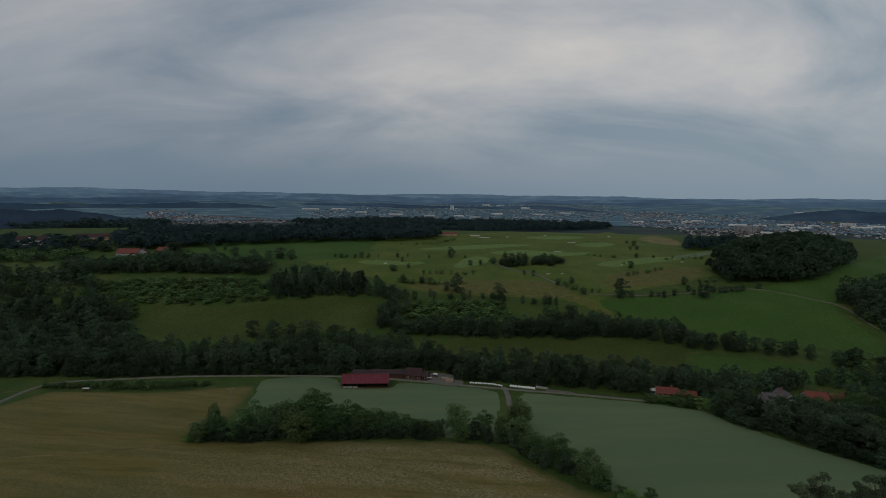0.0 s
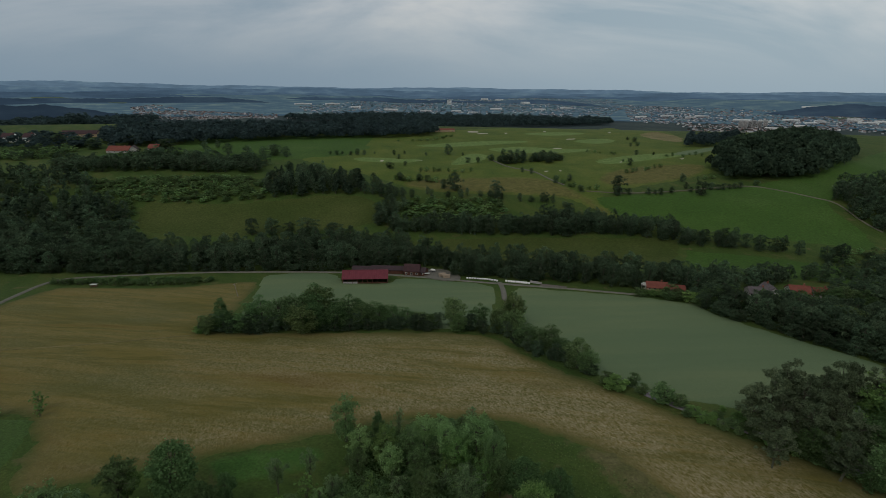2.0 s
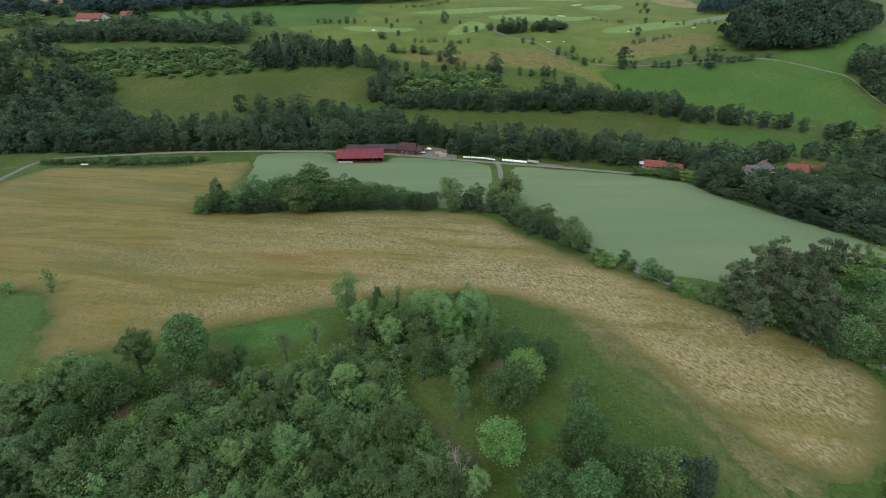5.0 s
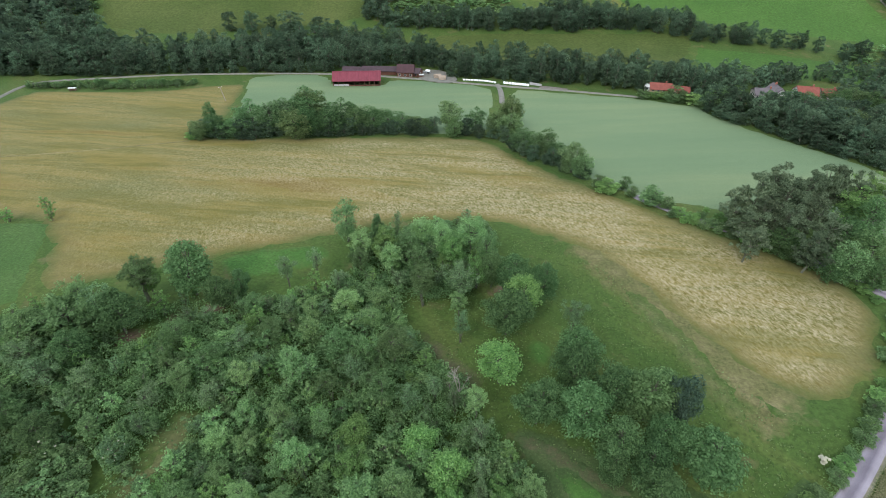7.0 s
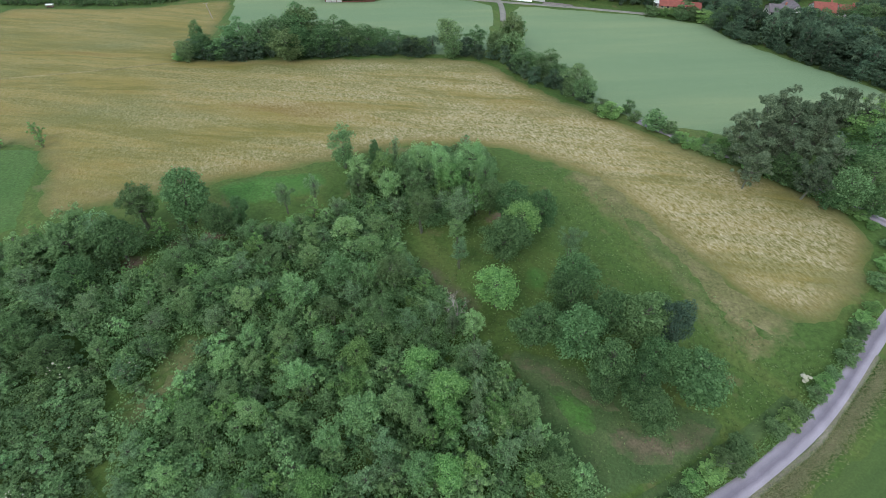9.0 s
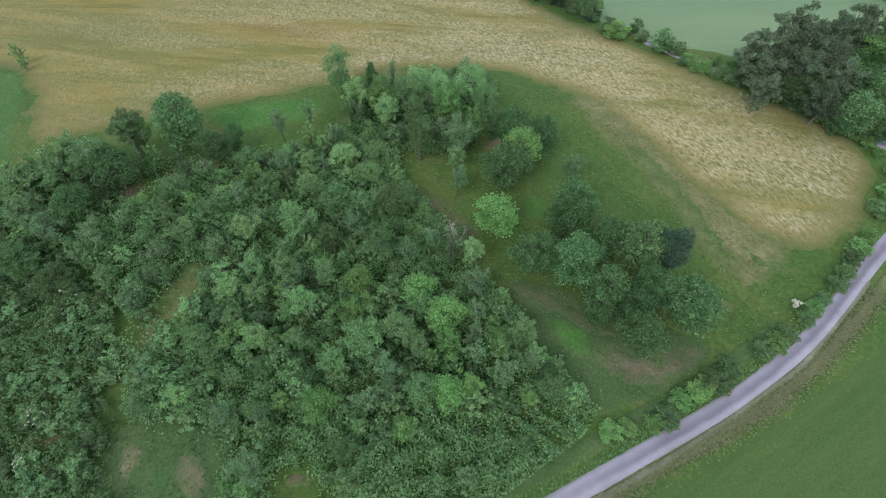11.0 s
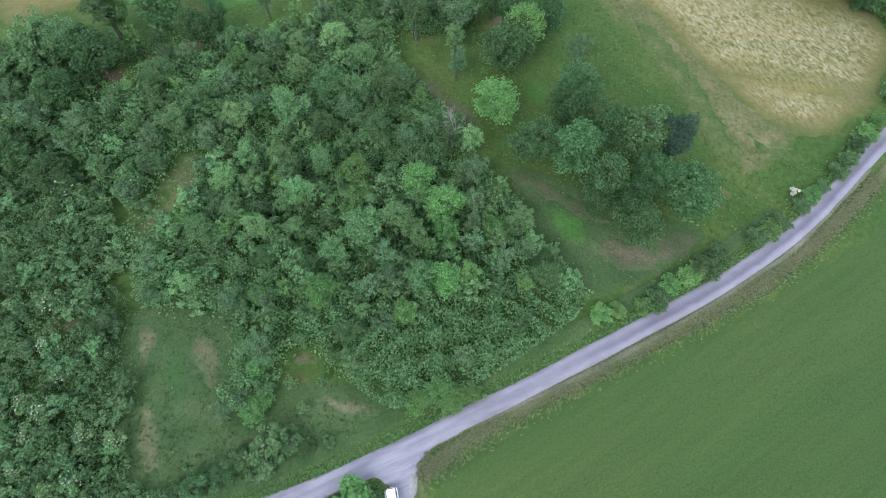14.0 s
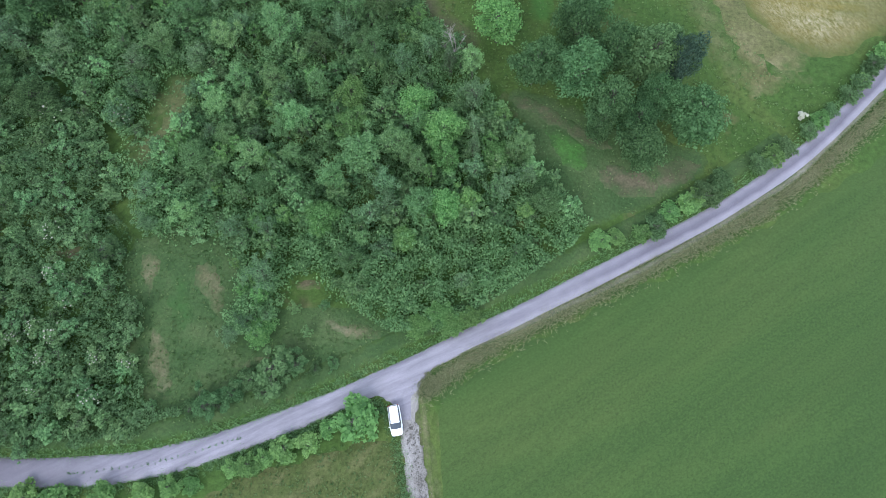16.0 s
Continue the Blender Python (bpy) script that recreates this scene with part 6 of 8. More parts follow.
plant_list(ROADSIDE, [(54.9, 142.9, 3.9, 4.5), (53.6, 147.7, 2.9, 3.5), (61.0, 145.3, 2.2, 4.5), (61.6, 139.7, 2.1, 3.5), (66.0, 134.4, 4.4, 5.5), (69.5, 131.7, 2.7, 3.5), (71.2, 127.1, 2.3, 2.5), (73.9, 123.6, 2.3, 2.5), (78.2, 120.5, 2.2, 2.2), (81.2, 118.3, 2.2, 2.2), (80.3, 128.7, 1.0, 2.0), (84.0, 113.0, 2.1, 2.0), (87.1, 110.1, 2.4, 2.0), (91.5, 107.3, 2.6, 2.2), (-95.6, 193.4, 2.7, 3.0), (-84.4, 196.5, 3.2, 3.0)], 33)
row_of(BUSH[2:], [(-209.1, 268.9), (-201.1, 269.1), (-192.8, 267.3)], 2.2, 2.4, 3.4, 34, 0.6)
row_of(BUSH[2:], [(-183.5, 267.5), (-171.5, 267.8), (-151.6, 268.4), (-138.1, 270.8), (-128.1, 275.2)], 2.4, 2.4, 3.2, 35, 0.6)
plant_list(PINE, [(82.2, 119.3, 4.6, 13), (87.6, 119.7, 5.3, 17), (94.2, 123.9, 4.6, 18), (81.4, 109.6, 4.8, 12), (95.3, 119.3, 5.3, 16), (102.8, 122.8, 5.0, 16), (108.8, 125.3, 4.4, 17), (112.8, 125.3, 3.9, 17), (85.8, 113.0, 4.4, 13), (91.6, 110.1, 4.6, 13), (99.3, 113.5, 4.4, 14), (78.0, 102.4, 3.9, 11), (90.4, 97.8, 4.0, 12), (99.3, 105.5, 4.2, 12)], 36)
plant_list(HEDGE, [(88.7, 105.6, 4.3, 9), (103.7, 105.1, 4.7, 11), (116.2, 114.3, 5.2, 12), (97.0, 94.0, 4.3, 11), (105.7, 98.7, 4.8, 11), (94.1, 94.2, 3.3, 8), (102.4, 91.1, 3.9, 9)], 37)
plant_list(LIGHT, [(115.7, 120.9, 5.9, 13), (128.8, 131.9, 5.0, 12)], 55)
plant_list(PINE, [(111.2, 124.5, 3.5, 16.0), (118.7, 124.5, 3.5, 16.0), (124.0, 119.0, 3.6, 15.0)], 56)
plant_list(FILL[2:3] + FILL[:1], [(-108.6, 126.0, 2.2, 6.0), (-106.2, 122.7, 1.6, 4.0), (-117.7, 121.9, 2.2, 4.0), (-122.7, 122.6, 2.5, 4.0)], 38)


def forest(name, poly, gap, r, h, mat, label, seed, tris=34, shape=1.0):
    """A far wood: many crowns of leaf sprays in one mesh."""
    places, rng = scatter(poly, gap, seed)
    allv, tone = [], []
    for x, y in places:
        k = 0.6 + 0.7 * rng.random()
        z = ground_at(x, y)
        v, f = leaf_cloud(rng, [(0, 0, 0.3, 0.9), (0.15, 0.1, 0.8, 0.6), (-0.3, 0.2, 0.35, 0.6), (0.2, -0.4, 0.3, 0.6)], tris * 3, 0.5, False, 0.65)
        allv.append(v * np.array([r * k, r * k, h * 0.5 * k]) + np.array([x, y, z + h * 0.35 * k]))
        tone.append(np.full(len(v), rng.random()))
    v = np.concatenate(allv)
    ob = fast_mesh(name, v, [np.arange(len(v)).reshape(-1, 3)], [mat], None, np.concatenate(tone))
    return tagged(ob, label, "forest", kind="stuff")


forest("forest", [(269.5, 531.3), (272.4, 494.0), (301.0, 489.4), (349.8, 493.6), (382.5, 512.8), (430.0, 550.1), (529.5, 679.0), (573.5, 789.0), (574.7, 853.8), (496.0, 808.0), (405.5, 716.1), (310.0, 585.4)], 7.4, 5.2, 15, L_KNOLL, "dark mixed wood on the round knoll", 418, 46)
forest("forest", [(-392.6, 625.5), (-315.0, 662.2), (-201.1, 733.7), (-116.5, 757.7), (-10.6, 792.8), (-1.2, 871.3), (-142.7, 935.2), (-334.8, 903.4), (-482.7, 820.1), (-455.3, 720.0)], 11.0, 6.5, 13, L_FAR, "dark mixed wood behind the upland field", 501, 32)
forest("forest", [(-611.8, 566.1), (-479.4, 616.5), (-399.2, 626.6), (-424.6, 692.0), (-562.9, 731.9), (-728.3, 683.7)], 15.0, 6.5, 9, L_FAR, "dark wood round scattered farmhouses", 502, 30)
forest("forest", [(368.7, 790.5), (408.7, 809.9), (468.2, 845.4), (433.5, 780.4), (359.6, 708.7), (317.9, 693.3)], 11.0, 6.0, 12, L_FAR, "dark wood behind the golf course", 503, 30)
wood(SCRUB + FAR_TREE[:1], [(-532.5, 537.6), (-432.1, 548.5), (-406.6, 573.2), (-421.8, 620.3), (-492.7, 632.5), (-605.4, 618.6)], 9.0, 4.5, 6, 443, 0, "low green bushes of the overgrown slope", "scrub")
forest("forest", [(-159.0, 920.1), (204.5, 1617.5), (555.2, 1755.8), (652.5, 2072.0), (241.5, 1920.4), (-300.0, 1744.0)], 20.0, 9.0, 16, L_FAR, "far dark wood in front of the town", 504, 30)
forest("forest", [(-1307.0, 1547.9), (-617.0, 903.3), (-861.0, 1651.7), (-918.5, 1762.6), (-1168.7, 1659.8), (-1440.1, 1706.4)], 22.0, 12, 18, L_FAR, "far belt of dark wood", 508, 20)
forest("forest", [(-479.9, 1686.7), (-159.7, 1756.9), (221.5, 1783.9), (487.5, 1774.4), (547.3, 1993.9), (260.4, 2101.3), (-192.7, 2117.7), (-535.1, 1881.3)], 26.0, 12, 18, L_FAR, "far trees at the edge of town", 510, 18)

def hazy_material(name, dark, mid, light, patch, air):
    """Far land; the blue haze in front of it is put in as emission."""
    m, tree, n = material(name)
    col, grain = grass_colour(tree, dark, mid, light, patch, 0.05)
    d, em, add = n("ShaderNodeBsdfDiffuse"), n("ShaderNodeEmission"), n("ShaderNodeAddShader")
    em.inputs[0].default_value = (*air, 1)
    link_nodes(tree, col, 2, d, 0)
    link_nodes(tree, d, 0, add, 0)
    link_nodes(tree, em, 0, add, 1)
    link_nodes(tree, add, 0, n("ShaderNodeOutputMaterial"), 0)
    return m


# ---- golf course detail ----
for px in ([(-103.6, 586.1), (-81.8, 602.2), (-44.3, 593.8), (-17.1, 597.1), (-19.3, 571.3), (-47.9, 562.0), (-88.8, 566.1)], [(53.2, 680.5), (112.0, 703.2), (156.4, 676.5), (200.7, 687.0), (184.1, 650.5), (121.3, 634.4), (64.0, 647.0)], [(-50.9, 687.1), (19.9, 735.6), (97.8, 763.9), (141.0, 745.9), (77.0, 710.6), (4.8, 675.6)], [(174.4, 760.1), (250.9, 810.0), (258.2, 756.5), (209.2, 718.1)], [(163.2, 593.7), (225.5, 634.3), (282.3, 646.1), (292.2, 609.5), (235.8, 591.2), (178.8, 562.8)], [(30.9, 644.4), (62.6, 631.9), (52.3, 583.9), (15.5, 550.7), (4.2, 567.5)], [(107.3, 843.3), (205.0, 901.3), (253.3, 878.4), (177.3, 811.4)]):
    drape("fairway", px, 0.24, 6.0, M_FAIRWAY, "paler mown fairway of the golf course", "grass")
for px in ([(310.1, 871.7), (379.7, 958.3), (386.6, 881.2), (369.9, 798.5), (343.0, 752.4), (317.2, 785.0)],):
    drape("stubble_field", px, 0.2, 8.0, M_DRY, "dry tan field beyond the golf course", "field")
drape("pale_field", [(264.3, 631.1), (337.1, 687.7), (435.2, 780.5), (398.0, 725.1), (304.7, 609.6), (271.2, 615.9)], 0.25, 8.0, M_BARLEY, "pale green field beside the golf course", "field")
for px in ([(-45.8, 473.1), (-6.6, 498.8), (56.6, 506.7), (103.8, 504.2), (117.3, 469.6), (132.6, 432.7), (114.5, 434.4), (60.2, 446.1), (-5.9, 446.5)], [(158.0, 529.3), (222.4, 570.6), (285.8, 568.4), (272.1, 525.4), (218.4, 486.5), (141.4, 466.8)], [(117.3, 469.6), (132.6, 432.7), (145.1, 402.6), (134.6, 404.1), (113.4, 429.2)]):
    drape("rough_meadow", px, 0.2, 5.0, M_ROUGH, "ochre unmown rough of the golf course", "field")
BUNKERS = ([(-68.8, 584.2), (-60.5, 585.3), (-57.8, 570.0), (-65.9, 569.0)], [(-33.0, 585.5), (-16.8, 587.3), (-17.2, 580.9), (-31.4, 579.3)], [(40.9, 873.9), (62.9, 876.6), (63.9, 852.2), (43.2, 849.8)], [(54.8, 843.3), (77.9, 846.3), (74.0, 830.7), (57.2, 828.6)], [(104.1, 536.1), (113.0, 536.3), (110.4, 528.3), (103.8, 528.0)], [(120.3, 539.3), (127.1, 539.4), (124.2, 531.3), (119.8, 531.2)],
           [(197.6, 590.2), (207.1, 593.2), (204.3, 580.6), (195.0, 577.7)], [(197.6, 574.6), (205.7, 577.5), (201.4, 571.5)], [(182.2, 785.1), (201.9, 794.5), (199.5, 781.1), (181.0, 772.7)], [(170.3, 900.2), (179.9, 903.0), (174.4, 883.3), (167.8, 881.5)], [(287.9, 925.6), (293.6, 916.7), (285.3, 895.6), (278.4, 894.0)], [(269.9, 600.4), (277.0, 597.0), (272.1, 588.3), (267.0, 590.5)], [(100.5, 857.9), (109.3, 859.5), (106.5, 843.2), (99.5, 842.0)], [(143.9, 690.3), (158.4, 686.0), (155.7, 676.5), (142.5, 676.1)])
for px in BUNKERS:
    drape("sand_bunker", px, 0.27, 3.0, M_SAND, "pale sand bunker on the golf course", "bunker")
ribbon("golf_path", [(58.9, 590.7), (72.2, 548.7), (95.2, 533.0), (104.5, 493.8), (113.5, 474.9)], 2.0, 0.7, M_LANE, "narrow pale path across the golf course", "path", 8)
ribbon("hill_track", [(129.0, 456.7), (156.6, 451.4), (186.1, 453.5), (229.2, 463.8), (281.7, 479.7), (306.3, 460.4), (321.2, 444.4), (334.8, 435.6), (333.7, 404.4), (337.4, 385.1)], 1.5, 0.6, M_TRACK, "pale farm track along the pasture", "path", 6)
# a faint blue glow in these fields takes the place of haze
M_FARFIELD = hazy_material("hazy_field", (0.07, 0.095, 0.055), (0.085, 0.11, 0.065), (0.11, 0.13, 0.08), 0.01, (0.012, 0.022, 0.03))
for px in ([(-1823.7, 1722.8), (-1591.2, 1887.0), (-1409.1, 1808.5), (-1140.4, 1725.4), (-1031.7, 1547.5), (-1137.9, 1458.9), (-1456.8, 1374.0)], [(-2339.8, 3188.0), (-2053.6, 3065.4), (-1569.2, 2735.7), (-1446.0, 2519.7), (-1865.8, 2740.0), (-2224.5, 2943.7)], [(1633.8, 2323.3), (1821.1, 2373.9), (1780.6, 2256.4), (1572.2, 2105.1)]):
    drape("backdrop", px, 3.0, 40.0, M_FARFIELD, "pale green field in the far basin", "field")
ribbon("field_margin", [(-176.0, 167.3), (-155.6, 171.6), (-133.0, 177.3), (-111.7, 184.6), (-95.4, 190.8)], 1.2, 0.26, M_DRY, "pale trodden line across the cereal field", "path", 3.0)
plant_list(HEDGE, [(160.7, 241.8, 3.0, 9.0), (161.6, 231.4, 5.2, 9.0), (169.5, 237.4, 4.8, 10.0), (174.6, 235.6, 5.3, 10.0), (176.5, 231.6, 5.3, 8.0), (188.1, 239.8, 4.9, 10.0), (195.1, 240.0, 5.4, 10.0), (202.6, 242.1, 6.0, 10.0), (147.9, 232.7, 4.2, 8.0), (152.0, 232.8, 4.2, 8.0), (147.6, 248.4, 6.7, 9.0), (135.7, 241.4, 6.5, 10.0), (207.6, 238.4, 6.5, 10.0)], 39)
plant_list(ROADSIDE, [(105.9, 257.3, 3.7, 5.0), (112.7, 258.1, 3.4, 3.5), (117.8, 258.0, 3.4, 3.6), (121.4, 257.3, 4.6, 7.0), (125.3, 252.9, 4.2, 5.5), (127.8, 248.0, 4.4, 5.5), (129.1, 240.1, 3.8, 5.0)], 51)
plant_list(MID, [(137.2, 261.3, 4.0, 12.0), (135.8, 270.1, 4.1, 13.0), (132.3, 279.0, 4.2, 14.0), (128.0, 283.2, 4.3, 13.0), (119.3, 280.7, 3.7, 13.0), (108.8, 271.1, 3.6, 11.0), (141.6, 261.5, 4.6, 12.0)], 52)


def stones(line, width, count, seed):
    """Loose stones of the track, many small lumps in one mesh."""
    rng = np.random.default_rng(seed)
    line = spaced(rounded(line, False, 2), 0.5, False)
    v, f = [], []
    for _ in range(count):
        x, y = line[rng.integers(len(line))]
        x, y = x + rng.normal(0, width), y + rng.normal(0, width)
        z, r, b = ground_at(x, y) + 0.22, 0.045 + 0.12 * rng.random() ** 2, len(v)
        ring = [(x + r * math.cos(k * 1.257) * rng.uniform(0.7, 1.2), y + r * math.sin(k * 1.257) * rng.uniform(0.7, 1.2), z) for k in range(5)]
        v += ring + [(x, y, z + r * 0.8)]
        f += [(b + k, b + (k + 1) % 5, b + 5) for k in range(5)]
    return tagged(mesh_object("track_stones", v, f, M_STONE), "loose stones on the gravel track", "stones", kind="stuff")


M_STONE = plain_material("loose_stone", (0.13, 0.115, 0.10), 0.9, 5.0, 0.5)
stones([(-3.5, -2.6), (-3.3, -4.5), (-2.8, -7.6), (-2.0, -12.2), (-1.2, -17.7)], 0.55, 420, 77)

row_of(ROADSIDE, [(101.2, 87.1), (97.8, 94.8), (91.0, 103.2), (81.1, 113.4), (75.7, 119.0), (68.8, 126.1)], 2.6, 1.5, 2.0, 61, 0.5)
row_of(ROADSIDE, [(104.7, 92.6), (101.1, 100.5), (94.4, 109.5), (84.2, 120.3), (78.5, 125.8)], 3.2, 1.6, 2.2, 62, 0.5)

plant_list(HEDGE, [(-22.5, 111.7, 3.4, 13.0)], 64)
plant_list(ROADSIDE, [(118.1, 251.5, 3.7, 4.5), (122.3, 250.4, 3.4, 4.0), (155.5, 240.6, 3.5, 4.0), (161.1, 239.8, 3.3, 4.0), (166.1, 240.0, 3.5, 4.5)], 65)


# ---- buildings ----
def box(bm, x0, x1, y0, y1, z0, z1):
    v = [bm.verts.new(p) for p in ((x0, y0, z0), (x1, y0, z0), (x1, y1, z0), (x0, y1, z0), (x0, y0, z1), (x1, y0, z1), (x1, y1, z1), (x0, y1, z1))]
    for f in ((0, 3, 2, 1), (4, 5, 6, 7), (0, 1, 5, 4), (1, 2, 6, 5), (2, 3, 7, 6), (3, 0, 4, 7)):
        bm.faces.new([v[i] for i in f])


def box_part(name, dims, mat, parent, label=""):
    bm = bmesh.new()
    box(bm, *dims)
    return part(name, bm, mat, parent, label)


def slope(name, length, y0, z0, y1, z1, thick, mat, parent, over=0.4):
    """One slope of a gable roof: a slab from the eave (y0, z0) to the ridge (y1, z1)."""
    bm = bmesh.new()
    h = length / 2 + over
    v = [bm.verts.new(p) for p in ((-h, y0, z0), (h, y0, z0), (h, y1, z1), (-h, y1, z1), (-h, y0, z0 - thick), (h, y0, z0 - thick), (h, y1, z1 - thick), (-h, y1, z1 - thick))]
    for f in ((0, 1, 2, 3), (7, 6, 5, 4), (0, 4, 5, 1), (1, 5, 6, 2), (2, 6, 7, 3), (3, 7, 4, 0)):
        bm.faces.new([v[i] for i in f])
    return part(name, bm, mat, parent)


def gable_wall(length, depth, eave, rise, mat, parent):
    bm = bmesh.new()
    h, d = length / 2, depth / 2
    prof = ((-d, -1.5), (d, -1.5), (d, eave), (0, eave + rise), (-d, eave))
    a = [bm.verts.new((-h, y, z)) for y, z in prof]
    b = [bm.verts.new((h, y, z)) for y, z in prof]
    bm.faces.new(a[::-1])
    bm.faces.new(b)
    for i in range(5):
        j = (i + 1) % 5
        bm.faces.new((a[i], a[j], b[j], b[i]))
    return part("wall", bm, mat, parent)


def seat(pair, depth):
    """Where a building stands whose front runs between two places: centre, length, turn and ground."""
    (x0, y0), (x1, y1) = pair
    length, turn = math.hypot(x1 - x0, y1 - y0), math.atan2(y1 - y0, x1 - x0)
    cx, cy = (x0 + x1) / 2 - math.sin(turn) * depth / 2, (y0 + y1) / 2 + math.cos(turn) * depth / 2
    return cx, cy, length, math.degrees(turn), ground_at(cx, cy)


M_TANWALL = plain_material("tan_render", (0.36, 0.27, 0.17), 0.9, 0.7, 0.1)
M_GLASS = plain_material("dark_window_glass", (0.03, 0.035, 0.04), 0.15, 2.0, 0.1, specular=0.6)
M_FRAME = plain_material("painted_frame", (0.55, 0.54, 0.5), 0.6, 3.0, 0.1)
M_WHITE = plain_material("white_sheet", (0.78, 0.78, 0.76), 0.55, 2.0, 0.06)
M_RUBBER = plain_material("black_rubber", (0.02, 0.02, 0.02), 0.8, 5.0, 0.2)
M_STEEL = plain_material("galvanised_steel", (0.4, 0.41, 0.42), 0.45, 4.0, 0.15, 0.7)


def house(pair, depth, eave, rise, roof, wall, label, windows=4, chimney=True, name="farmhouse", across=False):
    """A gabled house. across: the gable end faces the front."""
    x, y, length, turn, z = seat(pair, depth)
    if across:
        length, depth, turn = depth, length, turn + 90
    top = new(name)
    top.matrix_basis = pose(x, y, z, 0, 0, turn)
    gable_wall(length, depth, eave, rise, wall, top)
    d = depth / 2
    k = rise / d
    slope("roof_slope", length, -d - 0.5, eave - 0.5 * k + 0.25, 0, eave + rise + 0.25, 0.22, roof, top)
    slope("roof_slope", length, d + 0.5, eave - 0.5 * k + 0.25, 0, eave + rise + 0.25, 0.22, roof, top)
    for i in range(windows):
        wx = -length / 2 + length * (i + 0.5) / windows
        w = box_part("window", (wx - 0.6, wx + 0.6, -d - 0.06, -d + 0.05, 1.0, 2.3), M_FRAME, top, "white window frame")
        box_part("pane", (wx - 0.48, wx + 0.48, -d - 0.08, -d - 0.05, 1.1, 2.2), M_GLASS, w)
    if windows:
        box_part("door", (length * 0.25 - 1.6, length * 0.25 - 0.6, -d - 0.07, -d + 0.05, -0.2, 2.05), M_TIMBER, top, "dark timber door")
    for i in range(max(1, windows // 2)):
        wy = -depth / 4 + depth / 2 * (i + 0.5) / max(1, windows // 2)
        for side in (-1, 1):
            xw = side * length / 2
            w = box_part("window", (xw - 0.06, xw + 0.06, wy - 0.5, wy + 0.5, eave - 1.4, eave - 0.3), M_FRAME, top)
            box_part("pane", (xw - 0.08, xw + 0.08, wy - 0.4, wy + 0.4, eave - 1.3, eave - 0.4), M_GLASS, w)
    if chimney:
        box_part("chimney", (length * 0.2, length * 0.2 + 0.7, -0.35, 0.35, eave + rise * 0.6, eave + rise + 1.2), M_BRICK, top, "brick chimney")
    return tagged(top, label, "house")


M_BRICK = plain_material("chimney_brick", (0.25, 0.10, 0.07), 0.9, 4.0, 0.3)


def barn(pair):
    """The open-fronted barn: posts, plank walls at back and sides, a low board wall in front and a red sheet roof with ribs."""
    depth, eave, rise = 10.5, 3.9, 2.7
    x, y, length, turn, z = seat(pair, depth)
    top = new("barn")
    top.matrix_basis = pose(x, y, z, 0, 0, turn)
    h, d = length / 2, depth / 2
    k = rise / d
    for s in (-1, 1):
        sl = slope("roof_slope", length, s * (d + 1.0), eave - k, 0, eave + rise, 0.15, M_REDROOF, top, 0.5)
        n = int(length / 1.1)
        for i in range(n + 1):
            rx = -h - 0.45 + (length + 0.9) * i / n
            bm = bmesh.new()
            w = 0.05
            v = [bm.verts.new(p) for p in ((rx - w, s * (d + 1.0), eave - k + 0.0), (rx + w, s * (d + 1.0), eave - k), (rx + w, 0, eave + rise), (rx - w, 0, eave + rise), (rx, s * (d + 1.0), eave - k + 0.07), (rx, 0, eave + rise + 0.07))]
            for f in ((0, 4, 5, 3), (1, 2, 5, 4), (0, 1, 4), (3, 5, 2)):
                bm.faces.new([v[j] for j in f])
            part("roof_rib", bm, M_REDROOF, sl)
    box_part("back_wall", (-h, h, d - 0.1, d, -1.5, eave), M_TIMBER, top)
    for s in (-1, 1):
        box_part("side_wall", (s * h - 0.06, s * h + 0.06, -d, d - 0.1, -1.5, eave - 0.2), M_TIMBER, top)
    for i in range(10):
        px = -h + 0.2 + (length - 0.4) * i / 9
        box_part("post", (px - 0.13, px + 0.13, -d - 0.13, -d + 0.13, -1.5, eave), M_TIMBER, top)
    for i in range(9):
        px = -h + 0.33 + (length - 0.4) * i / 9
        box_part("board_wall", (px, px + (length - 0.4) / 9 - 0.26, -d - 0.05, -d + 0.05, -1.0, (1.5 if i < 3 else 1.0)), M_CONCRETE if i < 3 else M_TIMBER, top)
    box_part("ridge_cap", (-h - 0.5, h + 0.5, -0.2, 0.2, eave + rise - 0.03, eave + rise + 0.08), M_REDROOF, top)
    return tagged(top, "long open-fronted barn with a red sheet roof", "barn")


for pair in [[(-53.6, 276.1), (-28.8, 277.9)]]:
    barn(pair)
house([(-51.8, 298.7), (-40.5, 298.0)], 6, 2.4, 1.2, M_BROWNROOF, M_TIMBER, "low timber shed with a dark violet-brown roof", 0, False, "shed")
house([(-40.5, 298.0), (-21.5, 297.4)], 7, 2.6, 1.4, M_BROWNROOF, M_TIMBER, "long dark timber shed behind the barn", 0, False, "shed")
house([(-20.7, 294.1), (-11.7, 293.3)], 9, 3.2, 2.8, M_DULLRED, M_TIMBER, "timber stable with a dull red roof", 3, False, "stable")
house([(-11.8, 294.4), (-8.5, 293.4)], 7, 2.6, 1.6, M_BROWNROOF, M_TIMBER, "small timber lean-to beside the stable", 1, False, "shed")
house([(114.1, 269.1), (124.8, 267.3)], 8, 2.2, 2.0, M_TILEROOF, M_TANWALL, "tan house with an orange-red tile roof", 4)
house([(124.0, 265.3), (132.5, 263.5)], 7, 2.0, 1.7, M_TILEROOF, M_TANWALL, "tan house wing with an orange-red tile roof", 3, False)
